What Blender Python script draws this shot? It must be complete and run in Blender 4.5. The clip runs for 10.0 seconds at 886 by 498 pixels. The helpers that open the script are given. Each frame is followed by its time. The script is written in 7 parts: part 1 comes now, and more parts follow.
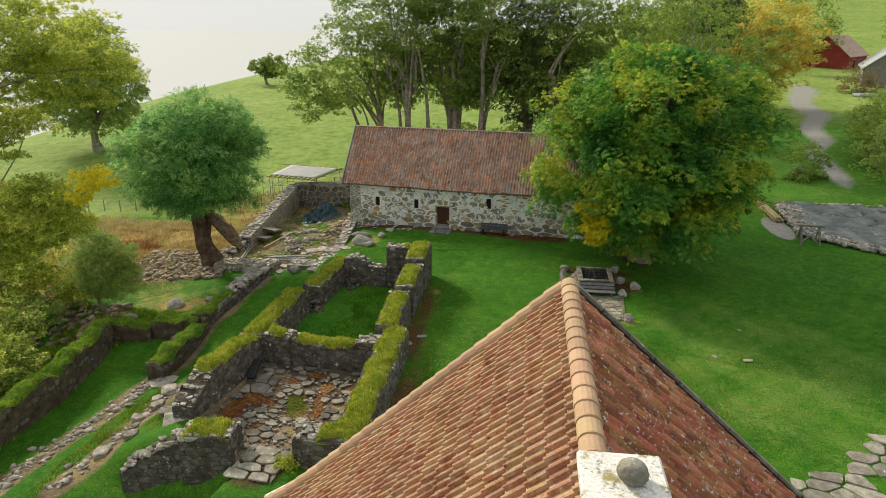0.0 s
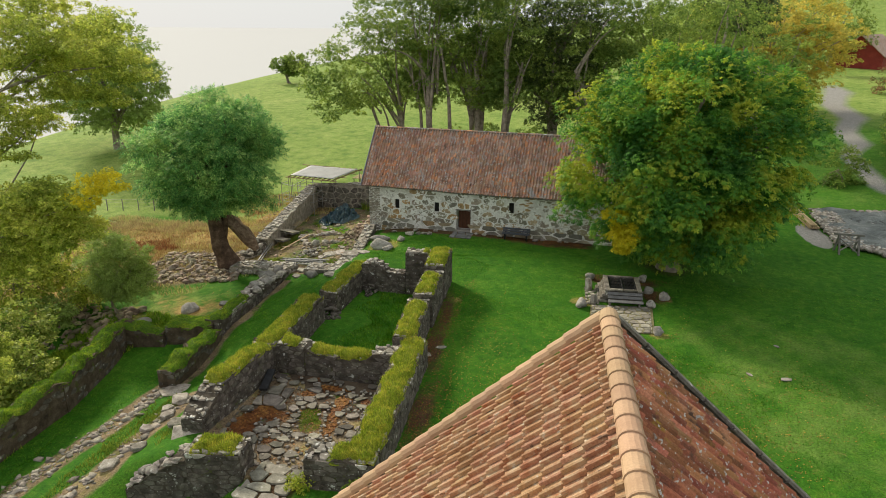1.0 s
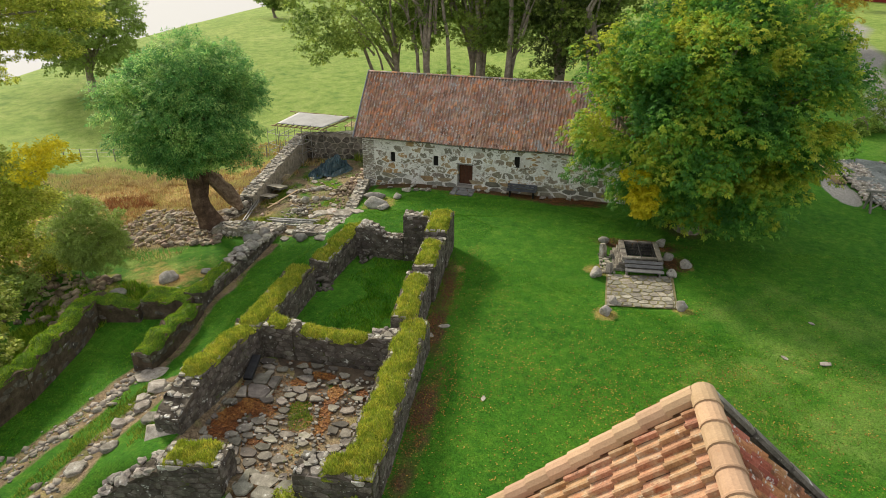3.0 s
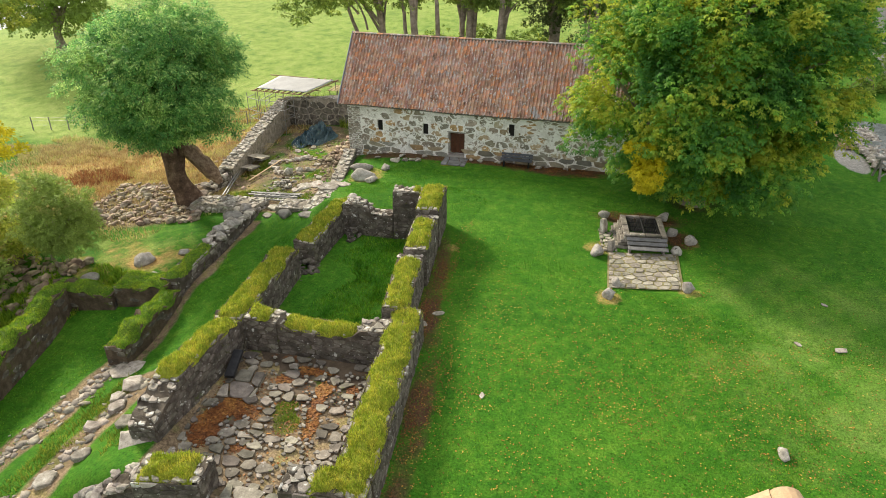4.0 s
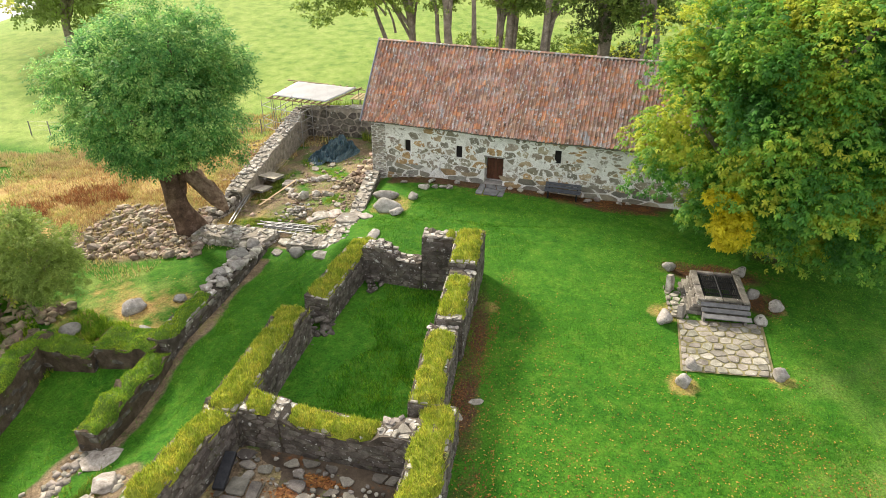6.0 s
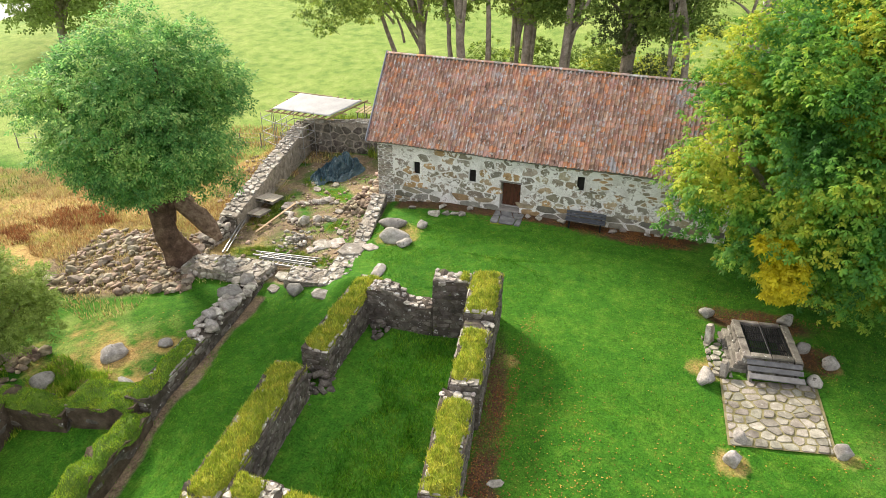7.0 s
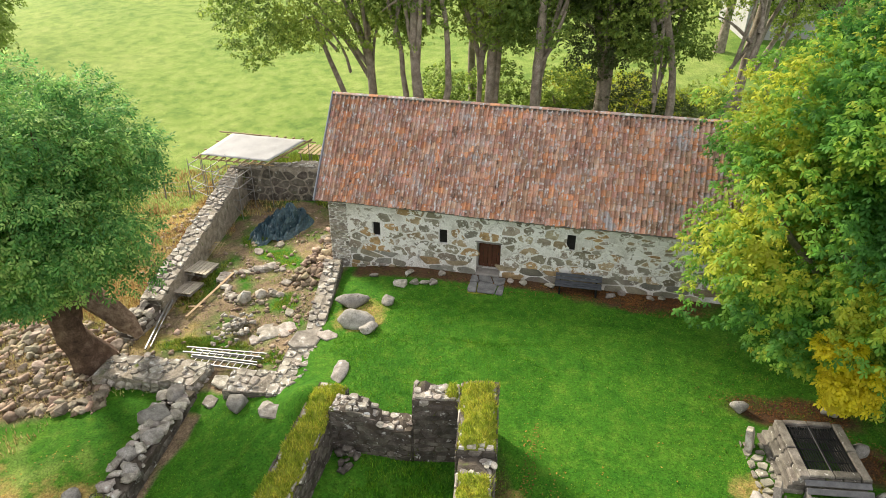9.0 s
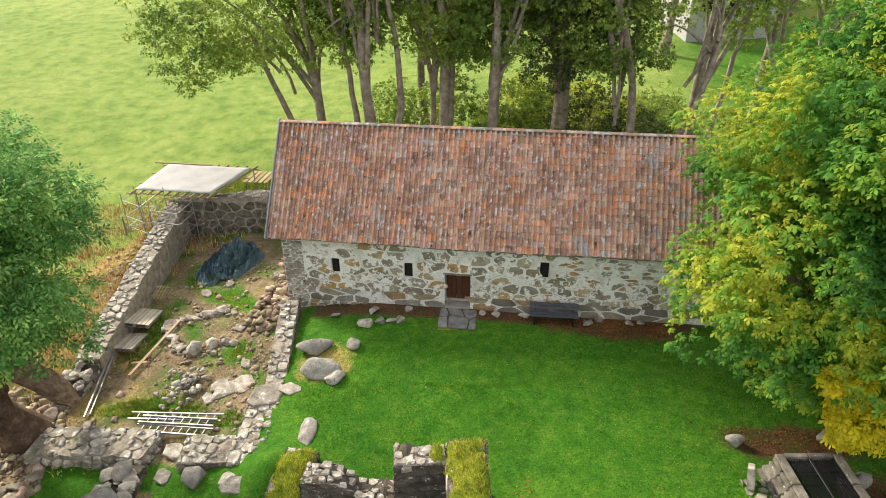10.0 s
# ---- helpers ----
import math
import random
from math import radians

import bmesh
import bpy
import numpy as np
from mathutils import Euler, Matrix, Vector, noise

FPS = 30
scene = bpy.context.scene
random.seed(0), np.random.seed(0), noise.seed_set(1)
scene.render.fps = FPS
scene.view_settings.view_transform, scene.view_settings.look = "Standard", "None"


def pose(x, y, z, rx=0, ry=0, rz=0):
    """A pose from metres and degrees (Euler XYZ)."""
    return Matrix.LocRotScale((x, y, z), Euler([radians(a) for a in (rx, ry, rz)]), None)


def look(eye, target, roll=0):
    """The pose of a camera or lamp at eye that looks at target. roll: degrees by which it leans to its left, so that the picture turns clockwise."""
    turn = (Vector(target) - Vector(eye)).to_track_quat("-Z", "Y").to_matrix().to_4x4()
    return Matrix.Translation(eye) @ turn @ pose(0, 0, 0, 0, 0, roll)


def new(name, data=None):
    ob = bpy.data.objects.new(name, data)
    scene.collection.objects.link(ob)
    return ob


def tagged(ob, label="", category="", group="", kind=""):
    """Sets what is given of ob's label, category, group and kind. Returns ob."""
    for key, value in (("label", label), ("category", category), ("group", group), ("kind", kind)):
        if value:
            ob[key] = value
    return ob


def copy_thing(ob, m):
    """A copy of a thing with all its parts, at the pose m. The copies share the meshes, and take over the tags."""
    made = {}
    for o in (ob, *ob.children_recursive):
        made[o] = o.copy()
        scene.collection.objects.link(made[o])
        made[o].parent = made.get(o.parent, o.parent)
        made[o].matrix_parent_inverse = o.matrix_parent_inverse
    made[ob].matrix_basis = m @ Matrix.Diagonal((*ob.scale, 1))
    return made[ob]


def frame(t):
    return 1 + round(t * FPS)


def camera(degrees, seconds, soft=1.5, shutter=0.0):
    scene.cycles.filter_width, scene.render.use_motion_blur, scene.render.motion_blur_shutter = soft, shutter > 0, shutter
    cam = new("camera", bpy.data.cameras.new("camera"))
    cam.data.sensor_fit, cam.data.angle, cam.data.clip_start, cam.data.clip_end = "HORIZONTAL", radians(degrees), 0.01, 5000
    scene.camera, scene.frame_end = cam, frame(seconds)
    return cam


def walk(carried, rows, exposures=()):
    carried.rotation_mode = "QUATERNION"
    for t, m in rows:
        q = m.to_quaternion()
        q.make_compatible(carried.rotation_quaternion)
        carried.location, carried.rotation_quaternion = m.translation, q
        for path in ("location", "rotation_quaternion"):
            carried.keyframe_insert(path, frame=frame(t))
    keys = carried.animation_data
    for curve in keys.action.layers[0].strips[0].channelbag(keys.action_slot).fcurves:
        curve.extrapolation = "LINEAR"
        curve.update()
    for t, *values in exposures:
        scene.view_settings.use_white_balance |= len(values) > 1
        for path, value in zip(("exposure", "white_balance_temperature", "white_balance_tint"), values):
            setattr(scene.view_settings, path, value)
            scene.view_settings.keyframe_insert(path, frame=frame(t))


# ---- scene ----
cam = camera(67.3, 10.0, soft=0.5)
PATH = [
    (0, (11.676, -44.334, 13.851), (11.216, -42.496, 13.211), 0.1),
    (0.5, (11.506, -43.738, 13.841), (10.991, -41.915, 13.199), 0.2),
    (1, (11.282, -43.062, 13.833), (10.765, -41.24, 13.189), 0.2),
    (1.5, (10.978, -42.313, 13.848), (10.459, -40.493, 13.201), 0.2),
    (2, (10.648, -41.528, 13.873), (10.132, -39.71, 13.219), 0.2),
    (2.5, (10.291, -40.695, 13.926), (9.783, -38.903, 13.197), 0.3),
    (4, (9.238, -37.843, 14.186), (8.806, -36.129, 13.25), 0.1),
    (4.5, (8.744, -36.709, 14.253), (8.3, -35.011, 13.294), 0.3),
    (5, (8.226, -35.474, 14.283), (7.753, -33.786, 13.321), 0.5),
    (5.5, (7.714, -34.129, 14.346), (7.234, -32.445, 13.38), 0.6),
    (7, (5.932, -29.617, 14.627), (5.435, -27.946, 13.647), 0.9),
    (7.5, (5.299, -28.117, 14.664), (4.794, -26.449, 13.683), 0.9),
    (8, (4.651, -26.658, 14.791), (4.172, -24.984, 13.806), 0.9),
    (8.5, (4.085, -25.294, 14.946), (3.666, -23.606, 13.958), 0.5),
    (9, (3.489, -24.075, 15.097), (3.142, -22.373, 14.105), 0.2),
    (9.5, (2.941, -23.004, 15.205), (2.677, -21.287, 14.216), -0.2),
    (10, (2.39, -22.097, 15.283), (2.2, -20.367, 14.298), -0.4),
]

EXPOSURES = [(0.0, 0.23, 6900, 6), (2.5, 0.27, 6900, 9), (4.0, 0.84, 6900, 10), (5.5, 1.1, 6800, 12), (7.0, 1.13, 6700, 14), (10.0, 0.93, 6900, 12)]
walk(cam, [(t, look(eye, target, roll)) for t, eye, target, roll in PATH], EXPOSURES)

# ---- sky, sun ----
SUN_ELEV, SUN_AZ = 30.0, -55.0  # degrees; azimuth from +y, to the right
world = bpy.data.worlds.new("sky")
scene.world = world
world.use_nodes = True
sky = world.node_tree.nodes.new("ShaderNodeTexSky")
sky.sky_type = "NISHITA"
sky.sun_disc = False
sky.sun_elevation, sky.sun_rotation = radians(SUN_ELEV), radians(SUN_AZ)
sky.altitude, sky.air_density, sky.dust_density, sky.ozone_density = 0.0, 1.0, 1.0, 1.0
bg = world.node_tree.nodes["Background"]
bg.inputs["Strength"].default_value = 0.15
veil = world.node_tree.nodes.new("ShaderNodeMix")  # thin bright cloud over the whole sky
veil.data_type = "RGBA"
veil.inputs[0].default_value = 0.97
veil.inputs[7].default_value = (4.25, 4.38, 4.62, 1)
world.node_tree.links.new(sky.outputs["Color"], veil.inputs[6])
world.node_tree.links.new(veil.outputs[2], bg.inputs["Color"])
sun_data = bpy.data.lights.new("sun", "SUN")
sun_data.energy, sun_data.angle, sun_data.color = 4.0, radians(11.0), (1.0, 0.92, 0.76)
sun = new("sun", sun_data)
sun_dir = Vector((math.sin(radians(SUN_AZ)) * math.cos(radians(SUN_ELEV)), math.cos(radians(SUN_AZ)) * math.cos(radians(SUN_ELEV)), math.sin(radians(SUN_ELEV))))
sun.matrix_world = look(sun_dir * 80, (0, 0, 0))


# ---- materials ----
def nodes_of(name):
    m = bpy.data.materials.new(name)
    m.use_nodes = True
    return m, m.node_tree.nodes, m.node_tree.links


def ramp(nt, cols, spread=(0.3, 0.7)):
    r = nt.new("ShaderNodeValToRGB")
    e = r.color_ramp.elements
    while len(e) < len(cols):
        e.new(0.5)
    for i, c in enumerate(cols):
        e[i].position = spread[0] + (spread[1] - spread[0]) * i / max(1, len(cols) - 1)
        e[i].color = (*c, 1)
    return r


def tex_noise(nt, lk, pos, scale, detail=4.0, rough=0.6):
    n = nt.new("ShaderNodeTexNoise")
    n.inputs["Scale"].default_value, n.inputs["Detail"].default_value, n.inputs["Roughness"].default_value = scale, detail, rough
    lk.new(pos, n.inputs["Vector"])
    return n.outputs["Fac"]


def mixer(nt, lk, fac, a, b, blend="MIX"):
    m = nt.new("ShaderNodeMix")
    m.data_type, m.blend_type = "RGBA", blend
    for sock, v in ((0, fac), (6, a), (7, b)):
        if hasattr(v, "links"):
            lk.new(v, m.inputs[sock])
        elif isinstance(v, (int, float)):
            m.inputs[sock].default_value = v
        else:
            m.inputs[sock].default_value = (*v, 1)
    return m.outputs[2]


def surface(name, cols, scale=3.0, fine=40.0, rough=0.85, bump=0.4, rand="", vary=0.3, hue=0.015, spots=(), metal=0.0, spec=0.3, grain=0.35, height=0.02, tints=()):
    """A mottled solid: a colour ramp over coarse noise, fine grain, spots of other colours, random tint per piece, and relief."""
    m, nt, lk = nodes_of(name)
    bsdf = nt["Principled BSDF"]
    pos = nt.new("ShaderNodeNewGeometry").outputs["Position"]
    r = ramp(nt, cols)
    lk.new(tex_noise(nt, lk, pos, scale, 5), r.inputs[0])
    col = r.outputs[0]
    f = tex_noise(nt, lk, pos, fine, 3, 0.7)
    g = ramp(nt, [(1 - grain,) * 3, (1 + grain,) * 3], (0.25, 0.75))
    lk.new(f, g.inputs[0])
    col = mixer(nt, lk, 1.0, col, g.outputs[0], "MULTIPLY")
    if rand:
        info = nt.new("ShaderNodeObjectInfo").outputs["Random"] if rand == "object" else nt.new("ShaderNodeNewGeometry").outputs["Random Per Island"]
        hs = nt.new("ShaderNodeHueSaturation")
        mv = nt.new("ShaderNodeMapRange")
        mv.inputs[3].default_value, mv.inputs[4].default_value = 1 - vary, 1 + vary
        lk.new(info, mv.inputs[0])
        lk.new(mv.outputs[0], hs.inputs["Value"])
        w = nt.new("ShaderNodeTexWhiteNoise")
        w.noise_dimensions = "1D"
        lk.new(info, w.inputs["W"])
        mh = nt.new("ShaderNodeMapRange")
        mh.inputs[3].default_value, mh.inputs[4].default_value = 0.5 - hue, 0.5 + hue
        lk.new(w.outputs["Value"], mh.inputs[0])
        lk.new(mh.outputs[0], hs.inputs["Hue"])
        lk.new(col, hs.inputs["Color"])
        col = hs.outputs[0]
        if tints:
            tr = ramp(nt, tints, (0.0, 1 - 1 / len(tints)))
            tr.color_ramp.interpolation = "CONSTANT"
            lk.new(w.outputs["Value"], tr.inputs[0])
            col = mixer(nt, lk, 1.0, col, tr.outputs[0], "MULTIPLY")
    for c, sc, lo, hi in spots:
        t = ramp(nt, [(0, 0, 0), (1, 1, 1)], (lo, hi))
        lk.new(tex_noise(nt, lk, pos, sc, 6, 0.65), t.inputs[0])
        col = mixer(nt, lk, t.outputs[0], col, c)
    lk.new(col, bsdf.inputs["Base Color"])
    bsdf.inputs["Roughness"].default_value, bsdf.inputs["Metallic"].default_value = rough, metal
    bsdf.inputs["Specular IOR Level"].default_value = spec
    if bump:
        b = nt.new("ShaderNodeBump")
        b.inputs["Strength"].default_value, b.inputs["Distance"].default_value = bump, height
        lk.new(f, b.inputs["Height"])
        lk.new(b.outputs[0], bsdf.inputs["Normal"])
    return m


def foliage(name, cols, patch=0.5, glow=0.35, vary=0.35, spread=(0.3, 0.7), leaf=0.3):
    """Leaves: colour by patches in the crown and by leaf, with light let through."""
    m, nt, lk = nodes_of(name)
    bsdf, out = nt["Principled BSDF"], nt["Material Output"]
    geo = nt.new("ShaderNodeNewGeometry")
    mixv = nt.new("ShaderNodeMath")
    mixv.operation = "MULTIPLY_ADD"
    lk.new(geo.outputs["Random Per Island"], mixv.inputs[0])
    mixv.inputs[1].default_value = leaf
    off = nt.new("ShaderNodeMath")
    off.operation = "SUBTRACT"
    lk.new(tex_noise(nt, lk, geo.outputs["Position"], patch, 3), off.inputs[0])
    off.inputs[1].default_value = leaf / 2
    lk.new(off.outputs[0], mixv.inputs[2])
    r = ramp(nt, cols, spread)
    lk.new(mixv.outputs[0], r.inputs[0])
    w = nt.new("ShaderNodeTexWhiteNoise")
    w.noise_dimensions = "1D"
    lk.new(geo.outputs["Random Per Island"], w.inputs["W"])
    hs = nt.new("ShaderNodeHueSaturation")
    mv = nt.new("ShaderNodeMapRange")
    mv.inputs[3].default_value, mv.inputs[4].default_value = 1 - vary, 1 + vary
    lk.new(w.outputs["Value"], mv.inputs[0])
    lk.new(mv.outputs[0], hs.inputs["Value"])
    lk.new(r.outputs[0], hs.inputs["Color"])
    lk.new(hs.outputs[0], bsdf.inputs["Base Color"])
    bsdf.inputs["Roughness"].default_value, bsdf.inputs["Specular IOR Level"].default_value = 0.62, 0.2
    tr = nt.new("ShaderNodeBsdfTranslucent")
    lk.new(hs.outputs[0], tr.inputs["Color"])
    mx = nt.new("ShaderNodeMixShader")
    mx.inputs[0].default_value = glow
    lk.new(bsdf.outputs[0], mx.inputs[1])
    lk.new(tr.outputs[0], mx.inputs[2])
    lk.new(mx.outputs[0], out.inputs["Surface"])
    return m


MOSS, LICHEN, PALE = (0.1, 0.14, 0.02), (0.45, 0.45, 0.42), (0.6, 0.6, 0.57)
GREY_STONE = [(0.06, 0.052, 0.043), (0.13, 0.115, 0.097), (0.235, 0.213, 0.187)]
m_core = surface("rubble_mortar", [(0.05, 0.041, 0.031), (0.095, 0.079, 0.062), (0.16, 0.137, 0.112)], 3, 26, 0.95, 1.0, spots=((PALE, 7, 0.66, 0.7), (MOSS, 1.2, 0.6, 0.72)), height=0.05)
m_earth = surface("bare_earth_bank", [(0.05, 0.037, 0.026), (0.11, 0.082, 0.057), (0.18, 0.14, 0.1)], 2.5, 24, 1.0, 1.0, spots=((MOSS, 1.6, 0.58, 0.68), (PALE, 9, 0.69, 0.73)), height=0.06)
m_ruin = surface("ruin_stone", GREY_STONE, 3.2, 34, 0.9, 1.0, "object", 0.32, 0.025, ((PALE, 9, 0.63, 0.67), (PALE, 2.3, 0.63, 0.67), (MOSS, 1.3, 0.62, 0.76)), height=0.04)
m_ruin_i = surface("ruin_stone_joined", GREY_STONE, 3.2, 34, 0.9, 1.0, "island", 0.32, 0.025, ((PALE, 9, 0.63, 0.67), (PALE, 2.3, 0.63, 0.67), (MOSS, 1.3, 0.62, 0.76)), height=0.04)
m_loose = surface("loose_stone", [(0.17, 0.15, 0.125), (0.33, 0.3, 0.26), (0.48, 0.445, 0.395)], 4, 26, 0.9, 0.9, "object", 0.35, 0.03, ((PALE, 4, 0.61, 0.67), ((0.1, 0.09, 0.075), 5, 0.64, 0.7), (MOSS, 1.5, 0.68, 0.8)))
m_loose_i = surface("loose_stone_heap", [(0.13, 0.095, 0.065), (0.27, 0.21, 0.15), (0.42, 0.345, 0.265)], 3, 30, 0.9, 0.6, "island", 0.45, 0.03, ((PALE, 4, 0.68, 0.74),))
m_boulder = surface("boulder_stone", [(0.17, 0.158, 0.14), (0.28, 0.265, 0.24), (0.4, 0.38, 0.35)], 4, 26, 0.9, 0.9, "object", 0.25, 0.02, ((PALE, 5, 0.64, 0.7), ((0.1, 0.09, 0.075), 4, 0.62, 0.7), (MOSS, 1.5, 0.7, 0.8)))
m_field_stone = surface("field_stone", [(0.16, 0.13, 0.1), (0.29, 0.245, 0.195), (0.43, 0.375, 0.31)], 4, 26, 0.9, 0.9, "object", 0.3, 0.03, ((PALE, 5, 0.66, 0.72), (MOSS, 1.5, 0.7, 0.8)))
m_split = surface("split_wood", [(0.13, 0.085, 0.058), (0.28, 0.195, 0.135), (0.43, 0.33, 0.24)], 5, 30, 0.9, 1.0, "object", 0.1, height=0.06)
m_heart = surface("pale_rubble_mortar", [(0.17, 0.148, 0.118), (0.31, 0.275, 0.228), (0.44, 0.4, 0.34)], 3, 24, 0.95, 1.0, spots=((PALE, 5, 0.62, 0.68), (MOSS, 1.4, 0.62, 0.72)), height=0.05)
m_step = surface("dark_doorstep_slab", [(0.1, 0.1, 0.1), (0.17, 0.17, 0.168), (0.24, 0.24, 0.235)], 3, 34, 0.8, 0.5, "object", 0.2)
m_pale_i = surface("pale_flat_rubble", [(0.15, 0.132, 0.11), (0.26, 0.235, 0.2), (0.38, 0.35, 0.3)], 3, 30, 0.9, 0.7, "island", 0.4, 0.03, ((MOSS, 1.5, 0.62, 0.72),))
m_cap = surface("dry_top_stone", [(0.17, 0.153, 0.128), (0.29, 0.266, 0.228), (0.42, 0.39, 0.345)], 2.5, 30, 0.9, 0.6, "object", 0.3, 0.02, ((PALE, 5, 0.55, 0.63), (MOSS, 1.4, 0.66, 0.78)))
m_cap_i = surface("dry_top_stone_joined", [(0.17, 0.153, 0.128), (0.29, 0.266, 0.228), (0.42, 0.39, 0.345)], 2.5, 30, 0.9, 0.6, "island", 0.3, 0.02, ((PALE, 5, 0.55, 0.63), (MOSS, 1.4, 0.66, 0.78)))
m_kerb = surface("well_stone", [(0.09, 0.08, 0.068), (0.17, 0.155, 0.132), (0.27, 0.25, 0.22)], 3, 34, 0.9, 0.7, "object", 0.25, 0.02, ((PALE, 8, 0.62, 0.68), (MOSS, 1.6, 0.62, 0.74)))
m_paving = surface("worn_paving", [(0.15, 0.138, 0.112), (0.25, 0.233, 0.192), (0.36, 0.337, 0.285)], 3, 30, 0.9, 0.5, "object", 0.3, 0.03, (((0.2, 0.2, 0.07), 2.6, 0.64, 0.76), (PALE, 6, 0.64, 0.7)))
m_flag = surface("flagstone", [(0.105, 0.093, 0.078), (0.185, 0.165, 0.138), (0.3, 0.27, 0.225)], 2.5, 30, 0.85, 0.5, "object", 0.45, 0.03, ((MOSS, 1.8, 0.66, 0.76), (PALE, 7, 0.66, 0.7)))
m_flag_i = surface("flagstone_bits", [(0.11, 0.1, 0.088), (0.2, 0.183, 0.16), (0.32, 0.295, 0.255)], 2.5, 30, 0.85, 0.5, "island", 0.45, 0.03, ((MOSS, 1.8, 0.66, 0.76),))
LIME = (0.76, 0.755, 0.73)
TINTS = ((1, 1, 1), (1.08, 0.96, 0.76), (0.8, 0.85, 0.88), (1.25, 0.93, 0.6), (0.78, 0.78, 0.76), (1.12, 1.07, 0.98))
m_barn = surface("barn_stone", [(0.2, 0.17, 0.125), (0.3, 0.265, 0.205), (0.4, 0.365, 0.3)], 2.5, 30, 0.9, 0.6, "object", 0.25, 0.02, ((LIME, 2.2, 0.52, 0.56), (LIME, 7, 0.6, 0.64), ((0.2, 0.185, 0.16), 5, 0.63, 0.7)), tints=TINTS)
m_barn_base = surface("barn_footing_stone", [(0.16, 0.15, 0.125), (0.26, 0.24, 0.2), (0.36, 0.335, 0.285)], 2.0, 28, 0.9, 0.7, "object", 0.25, 0.02, ((LIME, 1.8, 0.62, 0.67), ((0.08, 0.075, 0.06), 4, 0.6, 0.7)), tints=TINTS)
m_lime = surface("lime_mortar", [(0.46, 0.44, 0.4), (0.7, 0.69, 0.665), (0.82, 0.82, 0.81)], 1.3, 25, 0.95, 0.6, spots=(((0.28, 0.255, 0.21), 2.6, 0.58, 0.65), ((0.16, 0.15, 0.13), 1.1, 0.61, 0.73)))
TILE_OLD = [(0.36, 0.215, 0.16), (0.5, 0.3, 0.22), (0.62, 0.43, 0.34)]
# darker clay for the house's right slope, its shaded side put into the colour
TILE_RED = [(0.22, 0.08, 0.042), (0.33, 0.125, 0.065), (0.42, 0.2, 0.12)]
ROOF_TINTS = ((1, 1, 1), (1.1, 1.04, 0.92), (0.92, 1.08, 1.2), (0.86, 0.84, 0.86), (1.24, 0.98, 0.74), (0.74, 0.76, 0.8), (1.04, 1, 1), (0.98, 1.0, 1.02))
BS = (((0.42, 0.4, 0.41), 1.1, 0.59, 0.64), ((0.6, 0.585, 0.58), 5, 0.56, 0.61), ((0.72, 0.7, 0.68), 12, 0.64, 0.67), ((0.1, 0.065, 0.05), 2.6, 0.6, 0.7), ((0.2, 0.16, 0.1), 14, 0.6, 0.66))
m_tile_b = surface("barn_tile", TILE_OLD, 1.0, 35, 0.85, 0.3, "object", 0.2, 0.015, BS, tints=ROOF_TINTS)
m_tile_bi = surface("barn_tile_joined", TILE_OLD, 1.0, 35, 0.85, 0.3, "island", 0.2, 0.015, BS, tints=ROOF_TINTS)
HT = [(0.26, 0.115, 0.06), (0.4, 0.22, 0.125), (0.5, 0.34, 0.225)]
# cream spots paint sunlit highlights onto the left slope's tiles
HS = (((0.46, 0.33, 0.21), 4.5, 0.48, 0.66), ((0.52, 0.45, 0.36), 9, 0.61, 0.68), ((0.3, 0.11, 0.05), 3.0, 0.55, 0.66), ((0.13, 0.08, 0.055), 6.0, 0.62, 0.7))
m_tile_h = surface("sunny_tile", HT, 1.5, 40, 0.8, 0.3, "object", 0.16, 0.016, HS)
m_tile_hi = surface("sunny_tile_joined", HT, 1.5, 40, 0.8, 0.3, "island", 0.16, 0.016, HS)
# right slope: moss and lichen, plus dark tone for the side away from the sun
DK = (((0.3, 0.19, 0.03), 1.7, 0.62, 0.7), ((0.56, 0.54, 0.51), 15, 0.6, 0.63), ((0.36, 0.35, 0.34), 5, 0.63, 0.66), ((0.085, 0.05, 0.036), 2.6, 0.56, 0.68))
m_tile_d = surface("shaded_mossy_tile", TILE_RED, 1.5, 40, 0.9, 0.4, "object", 0.4, 0.02, DK)
m_tile_di = surface("shaded_mossy_tile_joined", TILE_RED, 1.5, 40, 0.9, 0.4, "island", 0.4, 0.02, DK)
m_ridge = surface("ridge_tile", [(0.4, 0.255, 0.155), (0.46, 0.31, 0.195)], 3, 40, 0.8, 0.3, "object", 0.16, 0.01, (((0.34, 0.18, 0.09), 5, 0.64, 0.76),), grain=0.15)
m_white = surface("white_lime", [(0.62, 0.61, 0.58), (0.75, 0.74, 0.71)], 3, 30, 0.9, 0.3, spots=(((0.33, 0.29, 0.13), 5, 0.54, 0.62), ((0.2, 0.19, 0.17), 9, 0.56, 0.64)))
m_greywood = surface("weathered_wood", [(0.16, 0.15, 0.135), (0.27, 0.255, 0.235)], 3, 60, 0.85, 0.4, "object", 0.25)
m_pine = surface("pale_wood", [(0.3, 0.22, 0.12), (0.42, 0.33, 0.19)], 3, 60, 0.8, 0.3, "object", 0.2)
m_door = surface("brown_door_wood", [(0.07, 0.028, 0.015), (0.13, 0.05, 0.026)], 4, 60, 0.6, 0.3)
m_dark = surface("dark_void", [(0.012, 0.011, 0.01), (0.02, 0.018, 0.016)], 4, 30, 0.95, 0)
m_iron = surface("black_iron", [(0.02, 0.021, 0.024), (0.04, 0.041, 0.045)], 6, 50, 0.5, 0.2, metal=0.6)
